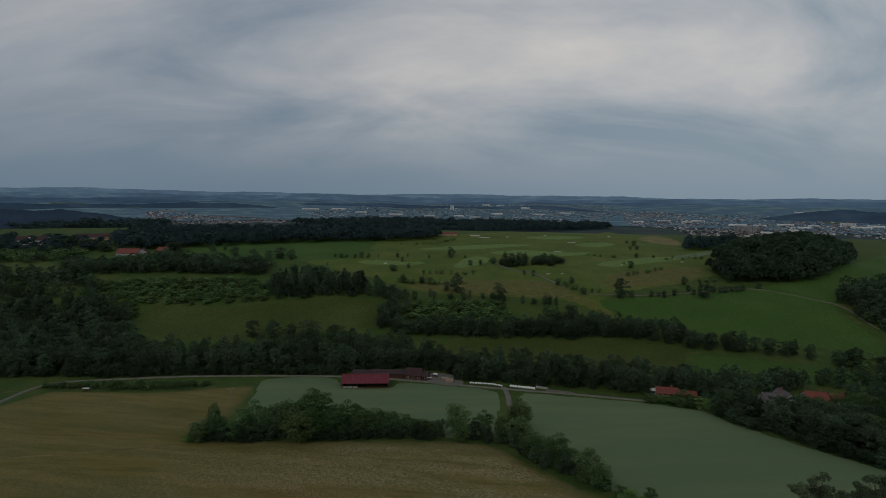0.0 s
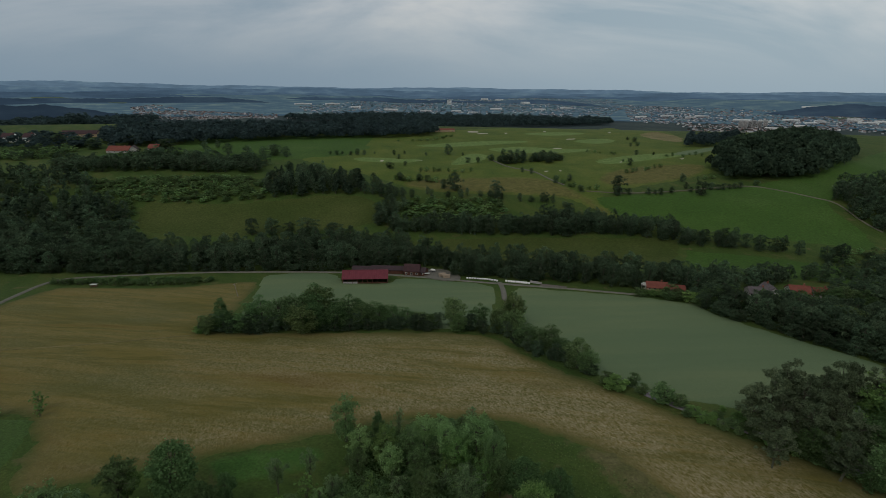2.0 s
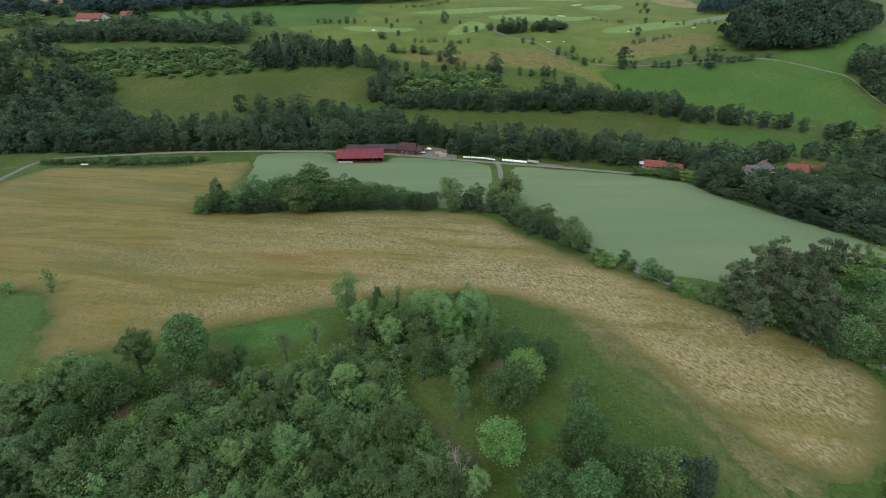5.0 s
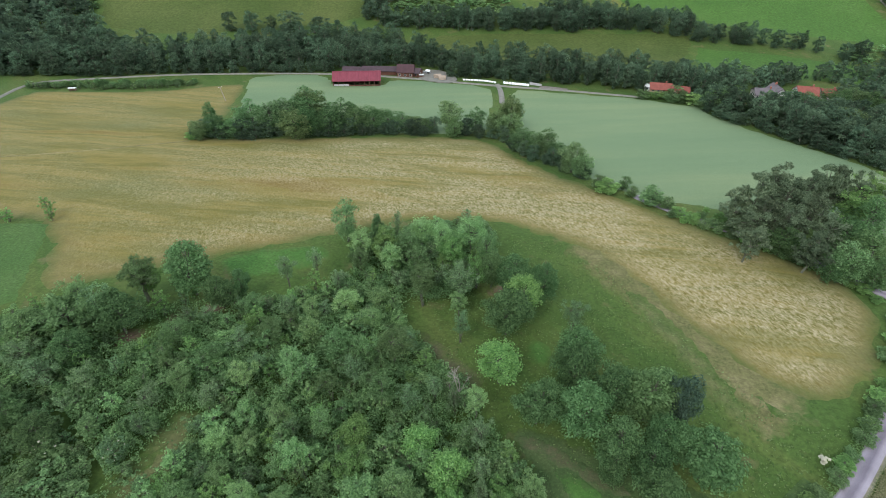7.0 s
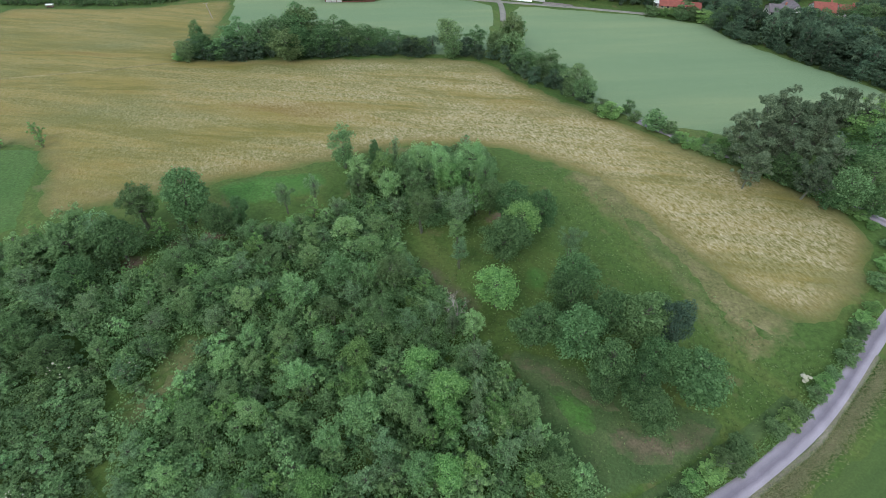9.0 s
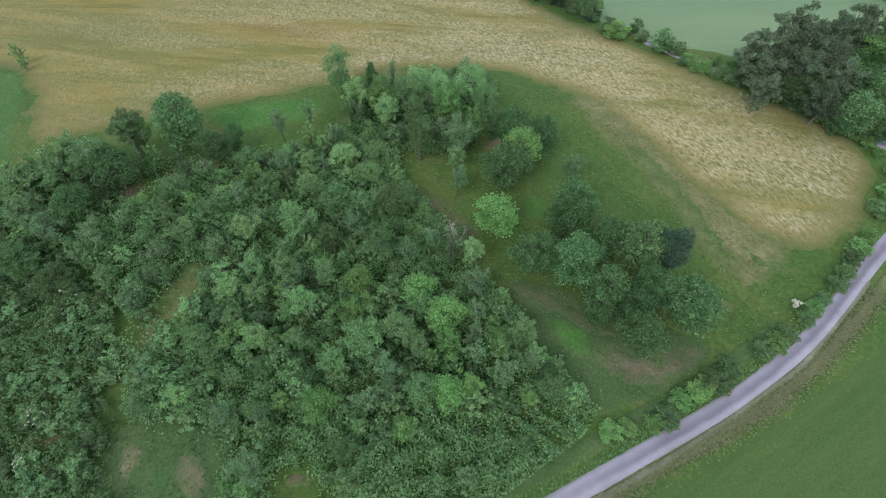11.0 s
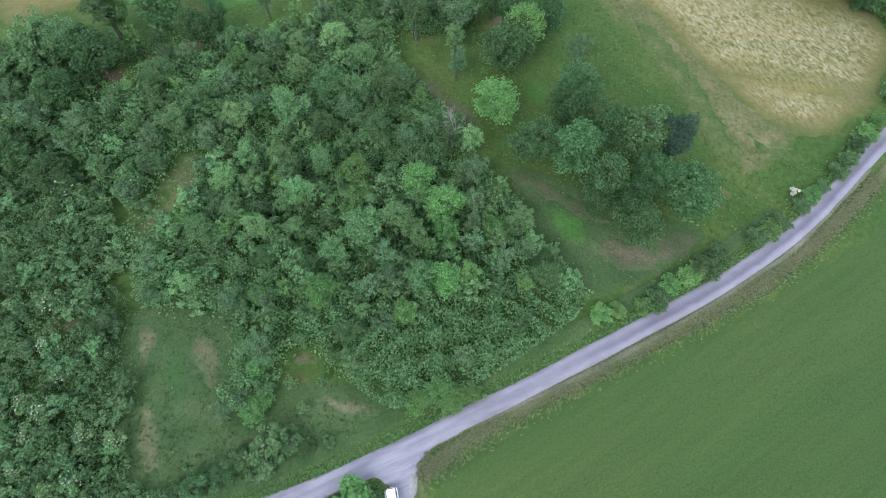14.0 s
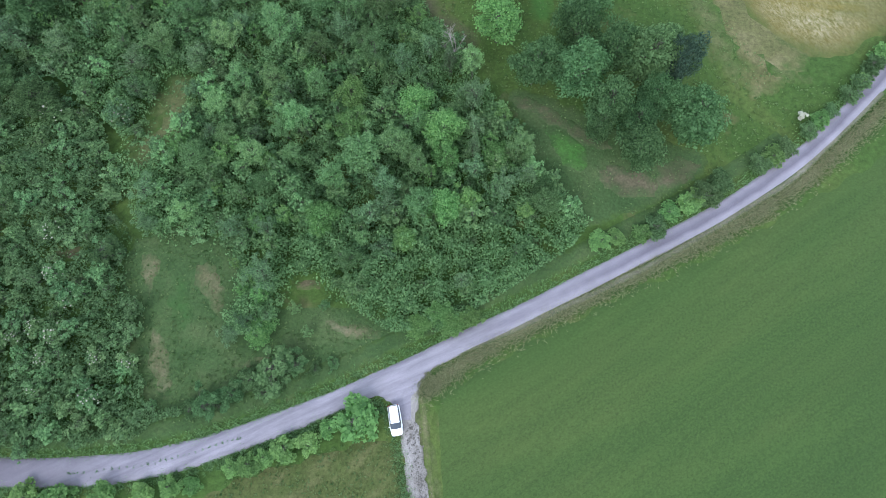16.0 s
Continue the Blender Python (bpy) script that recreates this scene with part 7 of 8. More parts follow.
house([(112.1, 272.2), (114.5, 271.2)], 4, 2.6, 0.6, M_WHITE, M_RENDER, "small white annex beside the tiled house", 1, False, "garage")
house([(164.2, 258.2), (174.1, 256.5)], 8, 2.6, 2.2, M_GREYROOF, M_RENDER, "long house with a faded slate-grey roof", 5)
house([(172.9, 257.5), (180.0, 257.6)], 9, 2.8, 3.2, M_GREYROOF, M_RENDER, "taller gabled house with a slate-grey roof", 3, True, "farmhouse", True)
house([(186.3, 258.8), (196.1, 257.0)], 8, 3.0, 2.8, M_TILEROOF, M_RENDER, "white gabled house with a bright red roof", 4)
house([(198.5, 258.1), (206.1, 256.3)], 8, 2.8, 2.0, M_TILEROOF, M_RENDER, "house with a weathered red roof among trees", 3)
house([(-375.6, 599.7), (-351.0, 599.9)], 15, 2.4, 4.5, M_TILEROOF, M_RENDER, "upland farmhouse with a long red roof", 4)
house([(-352.8, 603.3), (-344.4, 606.9)], 16, 3, 3.6, M_BROWNROOF, M_RENDER, "pale barn whose gable end faces the valley", 2, False, "barn", True)
house([(-338.9, 617.7), (-327.2, 617.9)], 12, 2.4, 4.0, M_TILEROOF, M_RENDER, "small upland house with a red roof", 3)
house([(-551.6, 673.7), (-538.5, 675.6)], 14, 6, 4.5, M_DULLRED, M_WHITE, "white house with a dull red roof among dark trees", 3)
house([(-527.2, 677.1), (-515.8, 678.5)], 14, 6, 4.5, M_DULLRED, M_WHITE, "white house with a dull red roof among dark trees", 3)
house([(-512.1, 725.5), (-470.9, 737.1)], 20, 4, 4, M_DULLRED, M_TANWALL, "long red-roofed stable block among trees", 6, False, "stable")
house([(-8.6, 852.9), (22.7, 855.4)], 12, 3.5, 1.6, M_TILEROOF, M_TANWALL, "low tan clubhouse beside the wood", 5, False, "clubhouse")


# ---- farm yard ----
def bale():
    """A round bale in white wrap, lying on its side."""
    bm = bmesh.new()
    n, r, w = 18, 0.52, 1.15
    rings = [(-w / 2, r * 0.82), (-w / 2 + 0.1, r * 0.97), (0, r), (w / 2 - 0.1, r * 0.97), (w / 2, r * 0.82)]
    loops = [[bm.verts.new((rr * math.cos(2 * math.pi * i / n), yy, r + rr * math.sin(2 * math.pi * i / n))) for i in range(n)] for yy, rr in rings]
    for a, b in zip(loops, loops[1:]):
        for i in range(n):
            bm.faces.new((a[i], a[(i + 1) % n], b[(i + 1) % n], b[i]))
    bm.faces.new(loops[0][::-1])
    bm.faces.new(loops[-1])
    me = bpy.data.meshes.new("wrapped_bale")
    bm.to_mesh(me)
    bm.free()
    me.materials.append(M_WHITE)
    return tagged(new("wrapped_bale", me), "round silage bale in white wrap beside the lane", "bale", "row of wrapped bales")


def bale_row(line, gap, rows):
    for i, (x, y) in enumerate(spaced(line, gap, False)):
        for k in range(rows):
            m = pose(x, y + k * 1.25, ground_at(x, y + k * 1.25) + 0.02, 0, 0, 90 + 4 * math.sin(i * 2.3))
            BALES.append(copy_thing(BALES[0], m) if BALES else bale())
            BALES[-1].matrix_basis = m


BALES = []
bale_row([(16.7, 288.7), (22.6, 287.7), (28.2, 286.8), (33.5, 283.7)], 1.28, 1)
bale_row([(38.7, 282.8), (44.4, 280.9), (50.9, 278.9)], 1.28, 2)


def silage_wall(line):
    for (x0, y0), (x1, y1) in zip(line, line[1:]):
        L, turn = math.hypot(x1 - x0, y1 - y0), math.atan2(y1 - y0, x1 - x0)
        top = new("clamp_wall")
        top.matrix_basis = pose((x0 + x1) / 2, (y0 + y1) / 2, ground_at((x0 + x1) / 2, (y0 + y1) / 2), 0, 0, math.degrees(turn))
        n = max(2, int(L / 2))
        for i in range(n):
            a = -L / 2 + L * i / n
            box_part("panel", (a + 0.02, a + L / n - 0.02, -0.12, 0.12, -0.6, 1.3), M_CONCRETE, top)
        tagged(top, "grey concrete panel wall of a silage clamp", "wall")


silage_wall([(52.3, 282.1), (58.3, 279.1)])
drape("farm_yard", [(-9.8, 305.3), (0.7, 308.8), (10.4, 300.4), (13.8, 286.4), (6.8, 282.0), (-8.1, 289.1)], 0.5, 3.0, M_LANE, "pale gravel farm yard", "yard", 1)


def wheel_part(x, y, r, w, parent):
    bm = bmesh.new()
    bmesh.ops.create_cone(bm, cap_ends=True, segments=18, radius1=r, radius2=r, depth=w, matrix=Matrix.Translation((x, y, r)) @ Euler((0, radians(90), 0)).to_matrix().to_4x4())
    tyre = part("wheel", bm, M_RUBBER, parent, "black rubber tyre")
    bm = bmesh.new()
    bmesh.ops.create_cone(bm, cap_ends=True, segments=12, radius1=r * 0.58, radius2=r * 0.5, depth=w + 0.03, matrix=Matrix.Translation((x, y, r)) @ Euler((0, radians(90), 0)).to_matrix().to_4x4())
    part("rim", bm, M_STEEL, tyre, "silver metal rim")


def tanker(x, y, turn):
    top = new("slurry_tanker")
    top.matrix_basis = pose(x, y, ground_at(x, y) + 0.5, 0, 0, turn) @ Matrix.Scale(0.75, 4)
    bm = bmesh.new()
    bmesh.ops.create_uvsphere(bm, u_segments=16, v_segments=10, radius=1.0)
    for v in bm.verts:
        v.co = Vector((v.co.x * 0.95, v.co.y * 2.6 if abs(v.co.y) < 0.6 else math.copysign(1.56 + (abs(v.co.y) - 0.6) * 1.4, v.co.y), v.co.z * 0.95 + 1.7))
    part("tank", bm, M_WHITE, top, "pale rounded tank")
    box_part("chassis", (-0.5, 0.5, -2.4, 3.6, 0.6, 0.8), M_STEEL, top)
    for sx in (-1.05, 1.05):
        for sy in (-0.8, 0.6):
            wheel_part(sx, sy, 0.6, 0.4, top)
    return tagged(top, "pale tanker trailer in the farm yard", "trailer")


def log_pile(x, y, turn):
    top = new("log_pile")
    top.matrix_basis = pose(x, y, ground_at(x, y) + 0.5, 0, 0, turn)
    for row in range(4):
        for i in range(8 - row):
            bm = bmesh.new()
            bmesh.ops.create_cone(bm, cap_ends=True, segments=9, radius1=0.22, radius2=0.2, depth=4.2, matrix=Matrix.Translation((0, (i + row * 0.5) * 0.45, 0.22 + row * 0.38)) @ Euler((0, radians(90), 0)).to_matrix().to_4x4())
            part("log", bm, M_LOG, top)
    return tagged(top, "stack of pale cut logs in the yard", "logs")


def cart(x, y, turn, label):
    """A flat farm cart under a pale cover on posts."""
    top = new("covered_cart")
    top.matrix_basis = pose(x, y, ground_at(x, y), 0, 0, turn) @ Matrix.Scale(0.68, 4)
    box_part("bed", (-2.4, 2.4, -1.1, 1.1, 0.75, 0.95), M_TIMBER, top)
    bm = bmesh.new()
    for i in range(7):
        t = math.pi * i / 6
        for sx in (-2.6, 2.6):
            bm.verts.new((sx, -1.3 * math.cos(t), 2.2 + 0.35 * math.sin(t)))
    bm.verts.ensure_lookup_table()
    for i in range(6):
        bm.faces.new((bm.verts[2 * i], bm.verts[2 * i + 1], bm.verts[2 * i + 3], bm.verts[2 * i + 2]))
    bmesh.ops.solidify(bm, geom=bm.faces[:], thickness=0.06)
    part("cover", bm, M_WHITE, top, "white sheet cover")
    for sx in (-2.2, 2.2):
        for sy in (-1.0, 1.0):
            box_part("post", (sx - 0.05, sx + 0.05, sy - 0.05, sy + 0.05, 0.95, 2.25), M_STEEL, top)
            wheel_part(sx * 0.75, sy, 0.42, 0.25, top)
    return tagged(top, label, "cart")


def utility_pole(x, y, tall):
    """A wooden pole that leans a little, with a crossarm and two insulators."""
    top = new("utility_pole")
    top.matrix_basis = pose(x, y, ground_at(x, y) - 0.3, 0, -9, 8)
    bm = bmesh.new()
    bmesh.ops.create_cone(bm, cap_ends=True, segments=10, radius1=0.16, radius2=0.11, depth=tall, matrix=Matrix.Translation((0, 0, tall / 2)))
    part("pole", bm, M_DEADWOOD, top)
    box_part("crossarm", (-0.9, 0.9, -0.06, 0.06, tall - 0.45, tall - 0.32), M_DEADWOOD, top)
    for sx in (-0.75, 0.75):
        box_part("insulator", (sx - 0.06, sx + 0.06, -0.06, 0.06, tall - 0.32, tall - 0.12), M_WHITE, top, "white insulator")
    return tagged(top, "leaning wooden pole at the cereal field's corner", "pole")


utility_pole(-101.4, 248.6, 7.6)
ribbon("lay_by", [(57.0, 277.5), (63.9, 275.6), (71.1, 272.2)], 3.2, 0.5, M_STONE, "pale concrete strip beside the lane", "track", 3.0)
M_LOG = plain_material("cut_logs", (0.3, 0.24, 0.18), 0.9, 3.0, 0.25)
for x, y in [(-3.5, 301.1)]:
    tanker(x, y, 70)
for x, y in [(2.3, 291.5), (4.7, 288.3)]:
    log_pile(x, y, 8)
for x, y in [(-7.3, 294.5)]:
    cart(x, y, 10, "small white covered cart in the yard")
for x, y in [(-184.0, 264.4)]:
    cart(x, y, 3, "white covered cart beside the hedge")


# ---- the town in the basin ----
def random_material(name, stops, rough=0.85):
    m, tree, n = material(name)
    geo = n("ShaderNodeNewGeometry")
    r = ramp_node(tree, geo, "Random Per Island", stops)
    r.color_ramp.interpolation = "CONSTANT"
    nz = noise_node(tree, 0.3, 3, 0.6)
    sh = ramp_node(tree, nz, 0, ((0.3, (0.85, 0.85, 0.85)), (0.7, (1.1, 1.1, 1.1))))
    col = mix_node(tree, 1.0, (r, 0), (sh, 0), "MULTIPLY")
    finish(tree, (col, 2), rough)
    return m


M_TOWNWALL = random_material("town_walls", ((0.0, (0.44, 0.46, 0.48)), (0.35, (0.6, 0.62, 0.64)), (0.65, (0.36, 0.37, 0.37)), (0.88, (0.8, 0.8, 0.8))))
M_TOWNROOF = random_material("town_roofs", ((0.0, (0.12, 0.07, 0.058)), (0.3, (0.09, 0.08, 0.085)), (0.55, (0.15, 0.09, 0.075)), (0.78, (0.3, 0.3, 0.31)), (0.92, (0.6, 0.6, 0.6))))


def town(name, poly, count, seed, label, scale=1.0):
    """Many small gabled houses in one mesh."""
    rng = np.random.default_rng(seed)
    xs, ys = [p[0] for p in poly], [p[1] for p in poly]
    v, f, mi, done = [], [], [], 0
    while done < count:
        x, y = rng.uniform(min(xs), max(xs)), rng.uniform(min(ys), max(ys))
        if not inside(poly, x, y):
            continue
        # houses gather along streets
        if math.sin(x / 60 + 2 * math.sin(y / 110)) * math.sin(y / 45 + x / 150) < rng.normal(-0.1, 0.5):
            continue
        done += 1
        L, W, e, r = (scale * q for q in (rng.uniform(8, 17), rng.uniform(7, 10), rng.uniform(4, 8), rng.uniform(2.5, 4)))
        t = rng.choice((0.3, 1.87)) + rng.normal(0, 0.25)
        c, s, z = math.cos(t), math.sin(t), ground_at(x, y)
        def at(px, py, pz):
            return (x + c * px - s * py, y + s * px + c * py, z + pz)
        h, d, b = L / 2, W / 2, len(v)
        v += [at(px, py, pz) for pz in (-4, e) for px, py in ((-h, -d), (h, -d), (h, d), (-h, d))]
        f += [(b, b + 1, b + 5, b + 4), (b + 1, b + 2, b + 6, b + 5), (b + 2, b + 3, b + 7, b + 6), (b + 3, b, b + 4, b + 7)]
        mi += [0] * 4
        b, o = len(v), 0.4
        v += [at(-h - o, -d - o, e - 0.1), at(h + o, -d - o, e - 0.1), at(h + o, d + o, e - 0.1), at(-h - o, d + o, e - 0.1), at(-h - o, 0, e + r), at(h + o, 0, e + r)]
        f += [(b, b + 1, b + 5, b + 4), (b + 2, b + 3, b + 4, b + 5), (b + 1, b + 2, b + 5), (b + 3, b, b + 4)]
        mi += [1] * 4
    ob = mesh_object(name, v, f, M_TOWNWALL)
    ob.data.materials.append(M_TOWNROOF)
    ob.data.polygons.foreach_set("material_index", mi)
    return tagged(ob, label, "houses", kind="stuff")


VILLAGE = [(-1338.9, 2354.3), (-1334.6, 2565.6), (-1048.2, 2245.2), (-620.3, 2102.2), (-559.8, 1829.9), (-856.5, 1752.0), (-1033.6, 1839.7)]
CENTRE = [(-700.5, 2666.6), (-492.5, 3404.1), (74.3, 4666.8), (1281.7, 4521.8), (1130.7, 3245.5), (536.6, 1954.9), (234.1, 1886.2), (-209.6, 2303.1), (-478.0, 1980.2)]
EAST = [(1121.6, 3321.9), (1455.0, 2634.6), (1663.7, 2442.2), (1882.4, 2239.1), (1939.2, 2111.4), (775.0, 840.8), (1234.9, 1463.6), (1156.8, 1640.4), (485.3, 873.8), (788.7, 1765.3), (708.7, 2026.7)]
town("village_houses", VILLAGE, 900, 601, "pale houses of a far village", 0.45)
town("town_houses", CENTRE, 2300, 602, "pale houses of the far town", 0.5)
town("town_houses", EAST, 1900, 603, "pale houses of the far town", 0.5)
town("village_houses", [(-1218.5, 1758.0), (-1072.0, 1865.3), (-984.1, 1727.9), (-1117.5, 1637.1)], 60, 604, "pale houses of a far hamlet", 0.7)
town("town_houses", [(207.1, 2021.1), (482.6, 2085.5), (440.4, 1901.6), (208.9, 1842.6)], 60, 605, "row of pale houses at the edge of town", 0.8)
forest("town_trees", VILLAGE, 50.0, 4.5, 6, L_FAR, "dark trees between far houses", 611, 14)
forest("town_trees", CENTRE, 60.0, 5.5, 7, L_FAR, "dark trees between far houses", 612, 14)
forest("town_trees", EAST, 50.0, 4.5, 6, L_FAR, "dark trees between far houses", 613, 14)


def block(x, y, half, h, deep, name, label, mat):
    """A large flat-roofed building with a parapet, a roof box and window bands."""
    top = new(name)
    turn = math.degrees(math.atan2(-x, y)) + 8 * math.sin(x)
    top.matrix_basis = pose(x, y, ground_at(x, y), 0, 0, turn)
    box_part("wall", (-half, half, -deep / 2, deep / 2, -8, h), mat, top)
    box_part("roof", (-half + 0.5, half - 0.5, -deep / 2 + 0.5, deep / 2 - 0.5, h - 0.2, h + 0.1), M_FLATROOF, top)
    box_part("roof_box", (-half * 0.2, half * 0.1, -2, 2, h, h + 2.5), M_CONCRETE, top)
    for i in range(max(1, int(h / 3.2))):
        z = 1.2 + i * 3.2
        box_part("window_band", (-half + 1, half - 1, -deep / 2 - 0.12, -deep / 2 + 0.1, z, z + 1.3), M_GLASS, top, "dark strip of windows")
    return tagged(top, label, "building")


M_FLATROOF = plain_material("flat_roof", (0.55, 0.55, 0.55), 0.8, 0.1, 0.15)
for x, y, half, h in [(941.5, 1688.6, 5.4, 24.0), (957.8, 1691.9, 5.5, 24.0), (995.2, 1731.9, 5.6, 22.0), (1005.2, 1723.5, 5.6, 24.0), (1026.2, 1730.9, 5.6, 22.0), (1057.7, 1752.4, 5.7, 22.0)]:
    block(x, y, half, h, 14, "apartment_block", "pale grey apartment block in the far town", M_CONCRETE)
for x, y, half, h in [(1124.8, 2012.0, 30.3, 9.0), (1184.2, 1966.8, 21.1, 8.0), (1350.2, 2076.4, 26.8, 9.0), (1314.1, 1909.4, 18.5, 8.0), (1553.2, 2021.4, 21.7, 16.0), (1549.9, 1948.1, 29.3, 9.0), (1637.6, 1991.7, 25.7, 9.0), (1097.0, 2269.3, 26.8, 8.0), (1011.7, 2189.3, 18.8, 8.0), (1011.1, 1633.1, 21.1, 8.0), (1150.1, 1723.8, 14.8, 8.0), (1427.6, 2027.7, 17.4, 8.0), (832.1, 2243.9, 21.7, 8.0), (988.3, 2358.8, 25.3, 7.0)]:
    block(x, y, half, h, 30, "warehouse", "white flat-roofed industrial building in the far town", M_WHITE)
for x, y, half, h in [(49.5, 3075.4, 9.9, 26.0), (69.9, 2392.9, 20.5, 9.0), (-406.4, 2614.6, 22.4, 9.0), (-583.2, 2941.0, 37.8, 9.0), (-439.6, 3505.3, 22.5, 9.0), (331.1, 4126.3, 26.5, 14.0), (420.1, 3924.8, 25.2, 12.0), (-228.6, 2511.6, 32.3, 9.0), (140.0, 2361.8, 20.3, 8.0), (506.4, 2774.6, 29.8, 9.0), (680.4, 2949.2, 28.5, 9.0), (524.5, 3375.6, 28.9, 12.0), (-727.6, 2888.0, 43.4, 8.0), (465.0, 2160.9, 23.2, 8.0), (-64.3, 2413.3, 23.3, 8.0), (1742.7, 2540.6, 43.6, 9.0), (278.2, 2725.8, 29.2, 9.0), (-503.2, 1838.6, 15.8, 8.0)]:
    block(x, y, half, h, 26, "office_block", "large white building in the far town", M_WHITE)


# ---- far ridges, a backdrop with its haze put in as glow ----
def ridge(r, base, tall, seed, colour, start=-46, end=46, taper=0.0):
    # the ridge only emits: its colour is painted haze, brighter for farther ridges
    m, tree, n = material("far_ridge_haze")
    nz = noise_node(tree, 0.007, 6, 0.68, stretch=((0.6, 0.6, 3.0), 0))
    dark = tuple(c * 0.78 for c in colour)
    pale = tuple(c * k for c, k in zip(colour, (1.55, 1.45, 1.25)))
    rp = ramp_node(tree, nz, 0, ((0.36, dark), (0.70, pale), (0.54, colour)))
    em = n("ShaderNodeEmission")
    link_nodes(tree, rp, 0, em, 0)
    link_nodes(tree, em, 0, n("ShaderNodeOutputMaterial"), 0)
    rng = np.random.default_rng(seed)
    ph = rng.random(6) * 6.283
    v, f = [], []
    n = 520
    for i in range(n + 1):
        a = radians(start + (end - start) * i / n)
        z = base + tall * (0.55 + 0.22 * math.sin(a * 9 + ph[0]) + 0.14 * math.sin(a * 21 + ph[1]) + 0.08 * math.sin(a * 47 + ph[2]) + 0.05 * math.sin(a * 110 + ph[3]) + 0.03 * math.sin(a * 290 + ph[4]) + 0.02 * math.sin(a * 610 + ph[5]))
        if taper:
            away = min(i / n * (end - start), (1 - i / n) * (end - start)) if start > -46 and end < 46 else ((1 - i / n) if start <= -46 else i / n) * (end - start)
            z = -30 + (z + 30) * min(1, away / taper) ** 0.6
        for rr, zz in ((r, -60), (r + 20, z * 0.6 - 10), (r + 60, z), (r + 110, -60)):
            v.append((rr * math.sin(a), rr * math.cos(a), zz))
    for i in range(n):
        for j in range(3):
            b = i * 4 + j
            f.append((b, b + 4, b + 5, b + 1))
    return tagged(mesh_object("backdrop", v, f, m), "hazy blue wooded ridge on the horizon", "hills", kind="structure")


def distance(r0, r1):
    """The far basin: a sheet just over the ground, glowing blue in place of haze."""
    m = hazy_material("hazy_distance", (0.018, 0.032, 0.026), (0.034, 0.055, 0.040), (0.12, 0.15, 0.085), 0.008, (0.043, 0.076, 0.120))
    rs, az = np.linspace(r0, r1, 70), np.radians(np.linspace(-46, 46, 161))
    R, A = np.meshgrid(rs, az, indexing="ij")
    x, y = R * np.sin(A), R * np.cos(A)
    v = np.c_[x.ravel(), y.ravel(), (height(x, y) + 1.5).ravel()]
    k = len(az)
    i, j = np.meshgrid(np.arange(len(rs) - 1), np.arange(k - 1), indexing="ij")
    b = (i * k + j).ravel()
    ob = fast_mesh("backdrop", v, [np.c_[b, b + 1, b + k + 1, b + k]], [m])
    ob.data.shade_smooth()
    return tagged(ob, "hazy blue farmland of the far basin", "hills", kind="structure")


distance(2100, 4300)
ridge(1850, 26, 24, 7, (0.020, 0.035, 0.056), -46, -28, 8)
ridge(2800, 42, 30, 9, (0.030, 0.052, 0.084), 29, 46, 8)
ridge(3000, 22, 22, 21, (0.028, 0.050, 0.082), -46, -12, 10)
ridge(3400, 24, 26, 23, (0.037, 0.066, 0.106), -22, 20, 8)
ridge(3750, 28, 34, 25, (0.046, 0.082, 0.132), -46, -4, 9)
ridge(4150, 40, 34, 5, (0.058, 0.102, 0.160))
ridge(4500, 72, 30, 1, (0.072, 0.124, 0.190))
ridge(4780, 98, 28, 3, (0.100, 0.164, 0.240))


# ---- the parked car ----
M_CARPAINT = plain_material("white_car_paint", (0.8, 0.8, 0.81), 0.3, 2.0, 0.02, specular=0.5, bump=0.0)
M_CARGLASS = plain_material("tinted_car_glass", (0.025, 0.03, 0.04), 0.08, 2.0, 0.1, specular=0.7, bump=0.0)
M_CARTRIM = plain_material("black_car_trim", (0.025, 0.025, 0.028), 0.5, 3.0, 0.1)
M_LAMPGLASS = plain_material("lamp_glass", (0.55, 0.57, 0.6), 0.1, 3.0, 0.05, specular=0.7)
M_TAILLAMP = plain_material("red_lamp_glass", (0.35, 0.02, 0.02), 0.2, 3.0, 0.1)


def loft(rows, closed=True):
    bm = bmesh.new()
    loops = [[bm.verts.new(p) for p in row] for row in rows]
    for a, b in zip(loops, loops[1:]):
        for i in range(len(a) - 1):
            bm.faces.new((a[i], a[i + 1], b[i + 1], b[i]))
    if closed:
        bm.faces.new(loops[0])
        bm.faces.new(loops[-1][::-1])
    bmesh.ops.recalc_face_normals(bm, faces=bm.faces[:])
    return bm


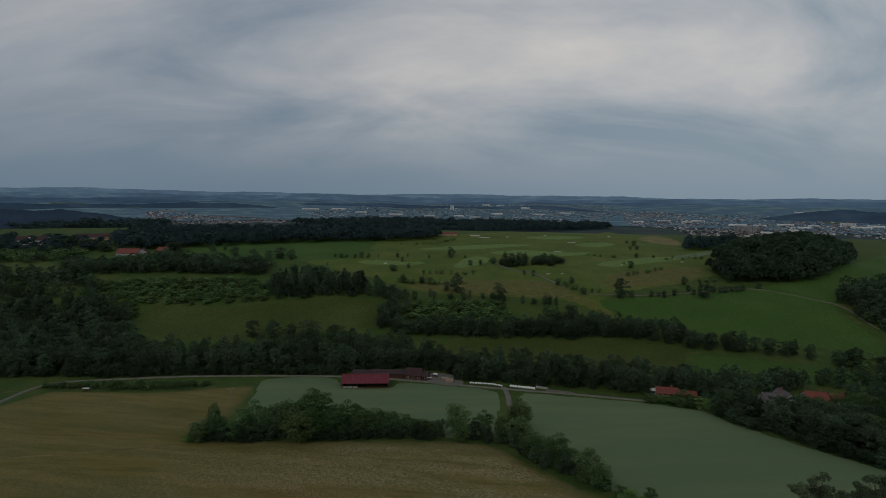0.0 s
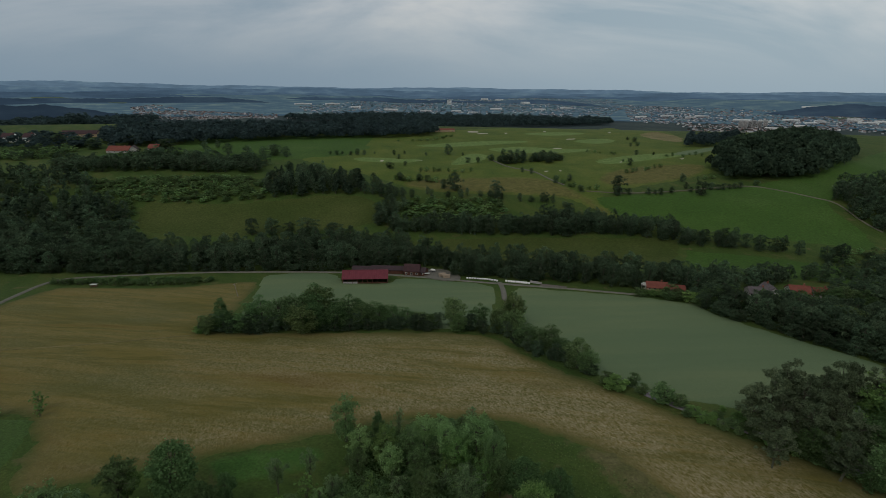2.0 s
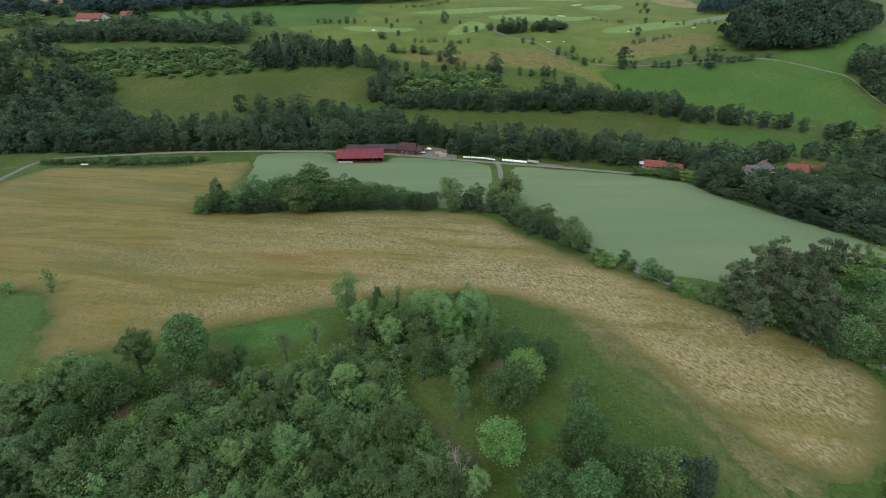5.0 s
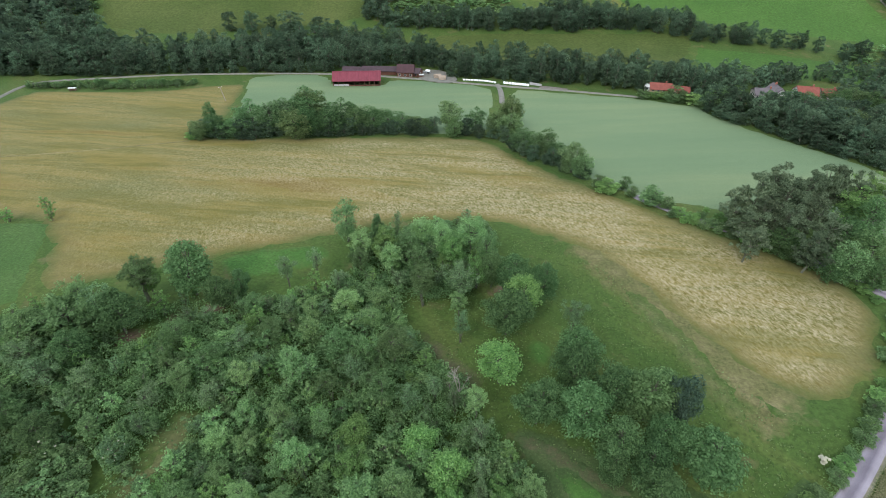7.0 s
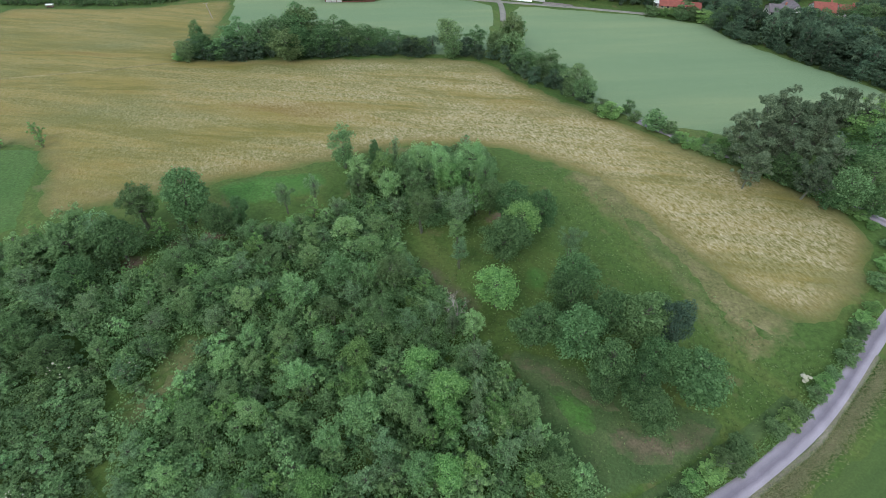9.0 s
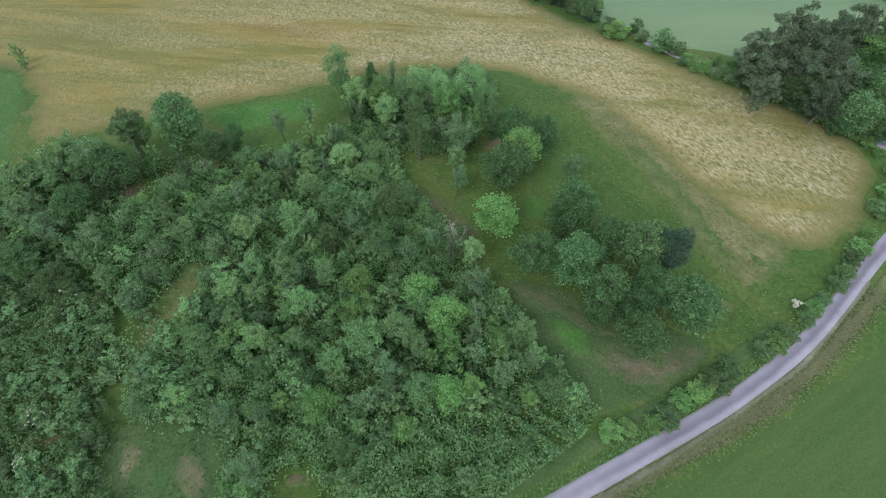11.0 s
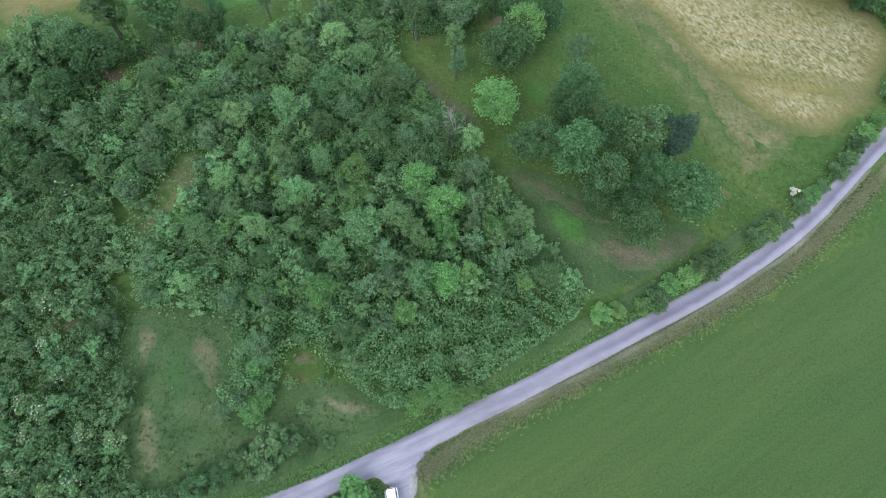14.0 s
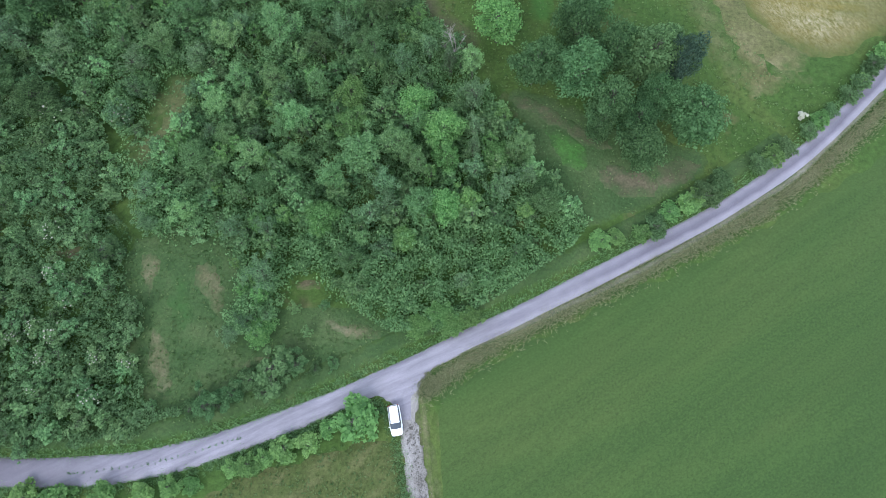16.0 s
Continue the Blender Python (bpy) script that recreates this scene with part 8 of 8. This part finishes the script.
def car(rear, front):
    """A white hatchback, 4.3 m long; its nose points along +y."""
    top = new("car")
    (x0, y0), (x1, y1) = rear, front
    top.matrix_basis = pose((x0 + x1) / 2, (y0 + y1) / 2, ground_at((x0 + x1) / 2, (y0 + y1) / 2) + 0.24, 0, 0, math.degrees(math.atan2(y1 - y0, x1 - x0)) - 90)
    # lower body: stations along the length with half width, sill and belt height
    st = [(-2.12, 0.62, 0.45, 0.80), (-2.05, 0.80, 0.30, 0.95), (-1.7, 0.88, 0.22, 1.0), (-1.0, 0.90, 0.20, 0.98), (0.0, 0.90, 0.20, 0.96), (0.9, 0.90, 0.20, 0.94), (1.5, 0.87, 0.22, 0.86), (1.95, 0.76, 0.28, 0.74), (2.12, 0.58, 0.38, 0.62)]
    rows = [[(-w, y, lo), (-w * 1.01, y, lo + 0.3 * (hi - lo)), (-w * 0.98, y, lo + 0.75 * (hi - lo)), (-w * 0.88, y, hi), (0, y, hi + 0.04), (w * 0.88, y, hi), (w * 0.98, y, lo + 0.75 * (hi - lo)), (w * 1.01, y, lo + 0.3 * (hi - lo)), (w, y, lo), (-w, y, lo)] for y, w, lo, hi in st]
    bm = loft(rows)
    part("body", bm, M_CARPAINT, top, "white painted body")
    # cabin: roof panel, glass all round
    roof = [(-1.98, 0.60, 1.36), (-1.2, 0.67, 1.47), (-0.4, 0.68, 1.50), (0.35, 0.64, 1.46)]
    part("roof", loft([[(-w, y, z - 0.05), (-w * 0.9, y, z), (0, y, z + 0.02), (w * 0.9, y, z), (w, y, z - 0.05)] for y, w, z in roof], False), M_CARPAINT, top, "white roof")
    part("windscreen", loft([[(-0.64, 0.35, 1.43), (0, 0.39, 1.47), (0.64, 0.35, 1.43)], [(-0.74, 1.10, 0.97), (0, 1.20, 1.0), (0.74, 1.10, 0.97)]], False), M_CARGLASS, top, "dark tinted glass")
    part("rear_window", loft([[(-0.58, -1.98, 1.32), (0, -2.0, 1.36), (0.58, -1.98, 1.32)], [(-0.70, -2.06, 1.0), (0, -2.10, 1.02), (0.70, -2.06, 1.0)]], False), M_CARGLASS, top, "dark tinted glass")
    for s in (-1, 1):
        part("side_window", loft([[(s * 0.60, -1.98, 1.31), (s * 0.67, -1.2, 1.42), (s * 0.68, -0.4, 1.45), (s * 0.64, 0.3, 1.42), (s * 0.64, 0.35, 1.41)], [(s * 0.72, -2.02, 1.0), (s * 0.80, -1.2, 0.99), (s * 0.80, -0.4, 0.98), (s * 0.78, 0.6, 0.97), (s * 0.75, 1.15, 0.96)]], False), M_CARGLASS, top, "dark tinted glass")
        box_part("roof_rail", (s * 0.63 - 0.025, s * 0.63 + 0.025, -1.5, 0.1, 1.46, 1.52), M_CARTRIM, top, "black roof rail")
        box_part("mirror", (min(s * 0.86, s * 1.04), max(s * 0.86, s * 1.04), 0.72, 0.86, 0.95, 1.08), M_CARPAINT, top, "white door mirror")
        box_part("headlight", (min(s * 0.42, s * 0.72), max(s * 0.42, s * 0.72), 1.88, 2.06, 0.56, 0.70), M_LAMPGLASS, top, "clear headlight")
        box_part("tail_light", (min(s * 0.52, s * 0.78), max(s * 0.52, s * 0.78), -2.13, -2.0, 0.72, 0.92), M_TAILLAMP, top, "red tail light")
        for wy in (-1.3, 1.32):
            wheel_part(s * 0.80, wy, 0.32, 0.21, top)
    box_part("front_bumper", (-0.6, 0.6, 1.98, 2.16, 0.28, 0.42), M_CARTRIM, top, "black bumper insert")
    box_part("number_plate", (-0.26, 0.26, -2.15, -2.1, 0.55, 0.66), M_WHITE, top)
    return tagged(top, "white hatchback car parked at the track's mouth", "car")


for ends in [[(-6.1, 0.3), (-5.5, -3.7)]]:
    car(*ends)


# ---- spare trees that were never planted ----
for ob in [o for o in scene.objects if o.get("fresh")]:
    for ch in list(ob.children):
        bpy.data.objects.remove(ch)
    bpy.data.objects.remove(ob)
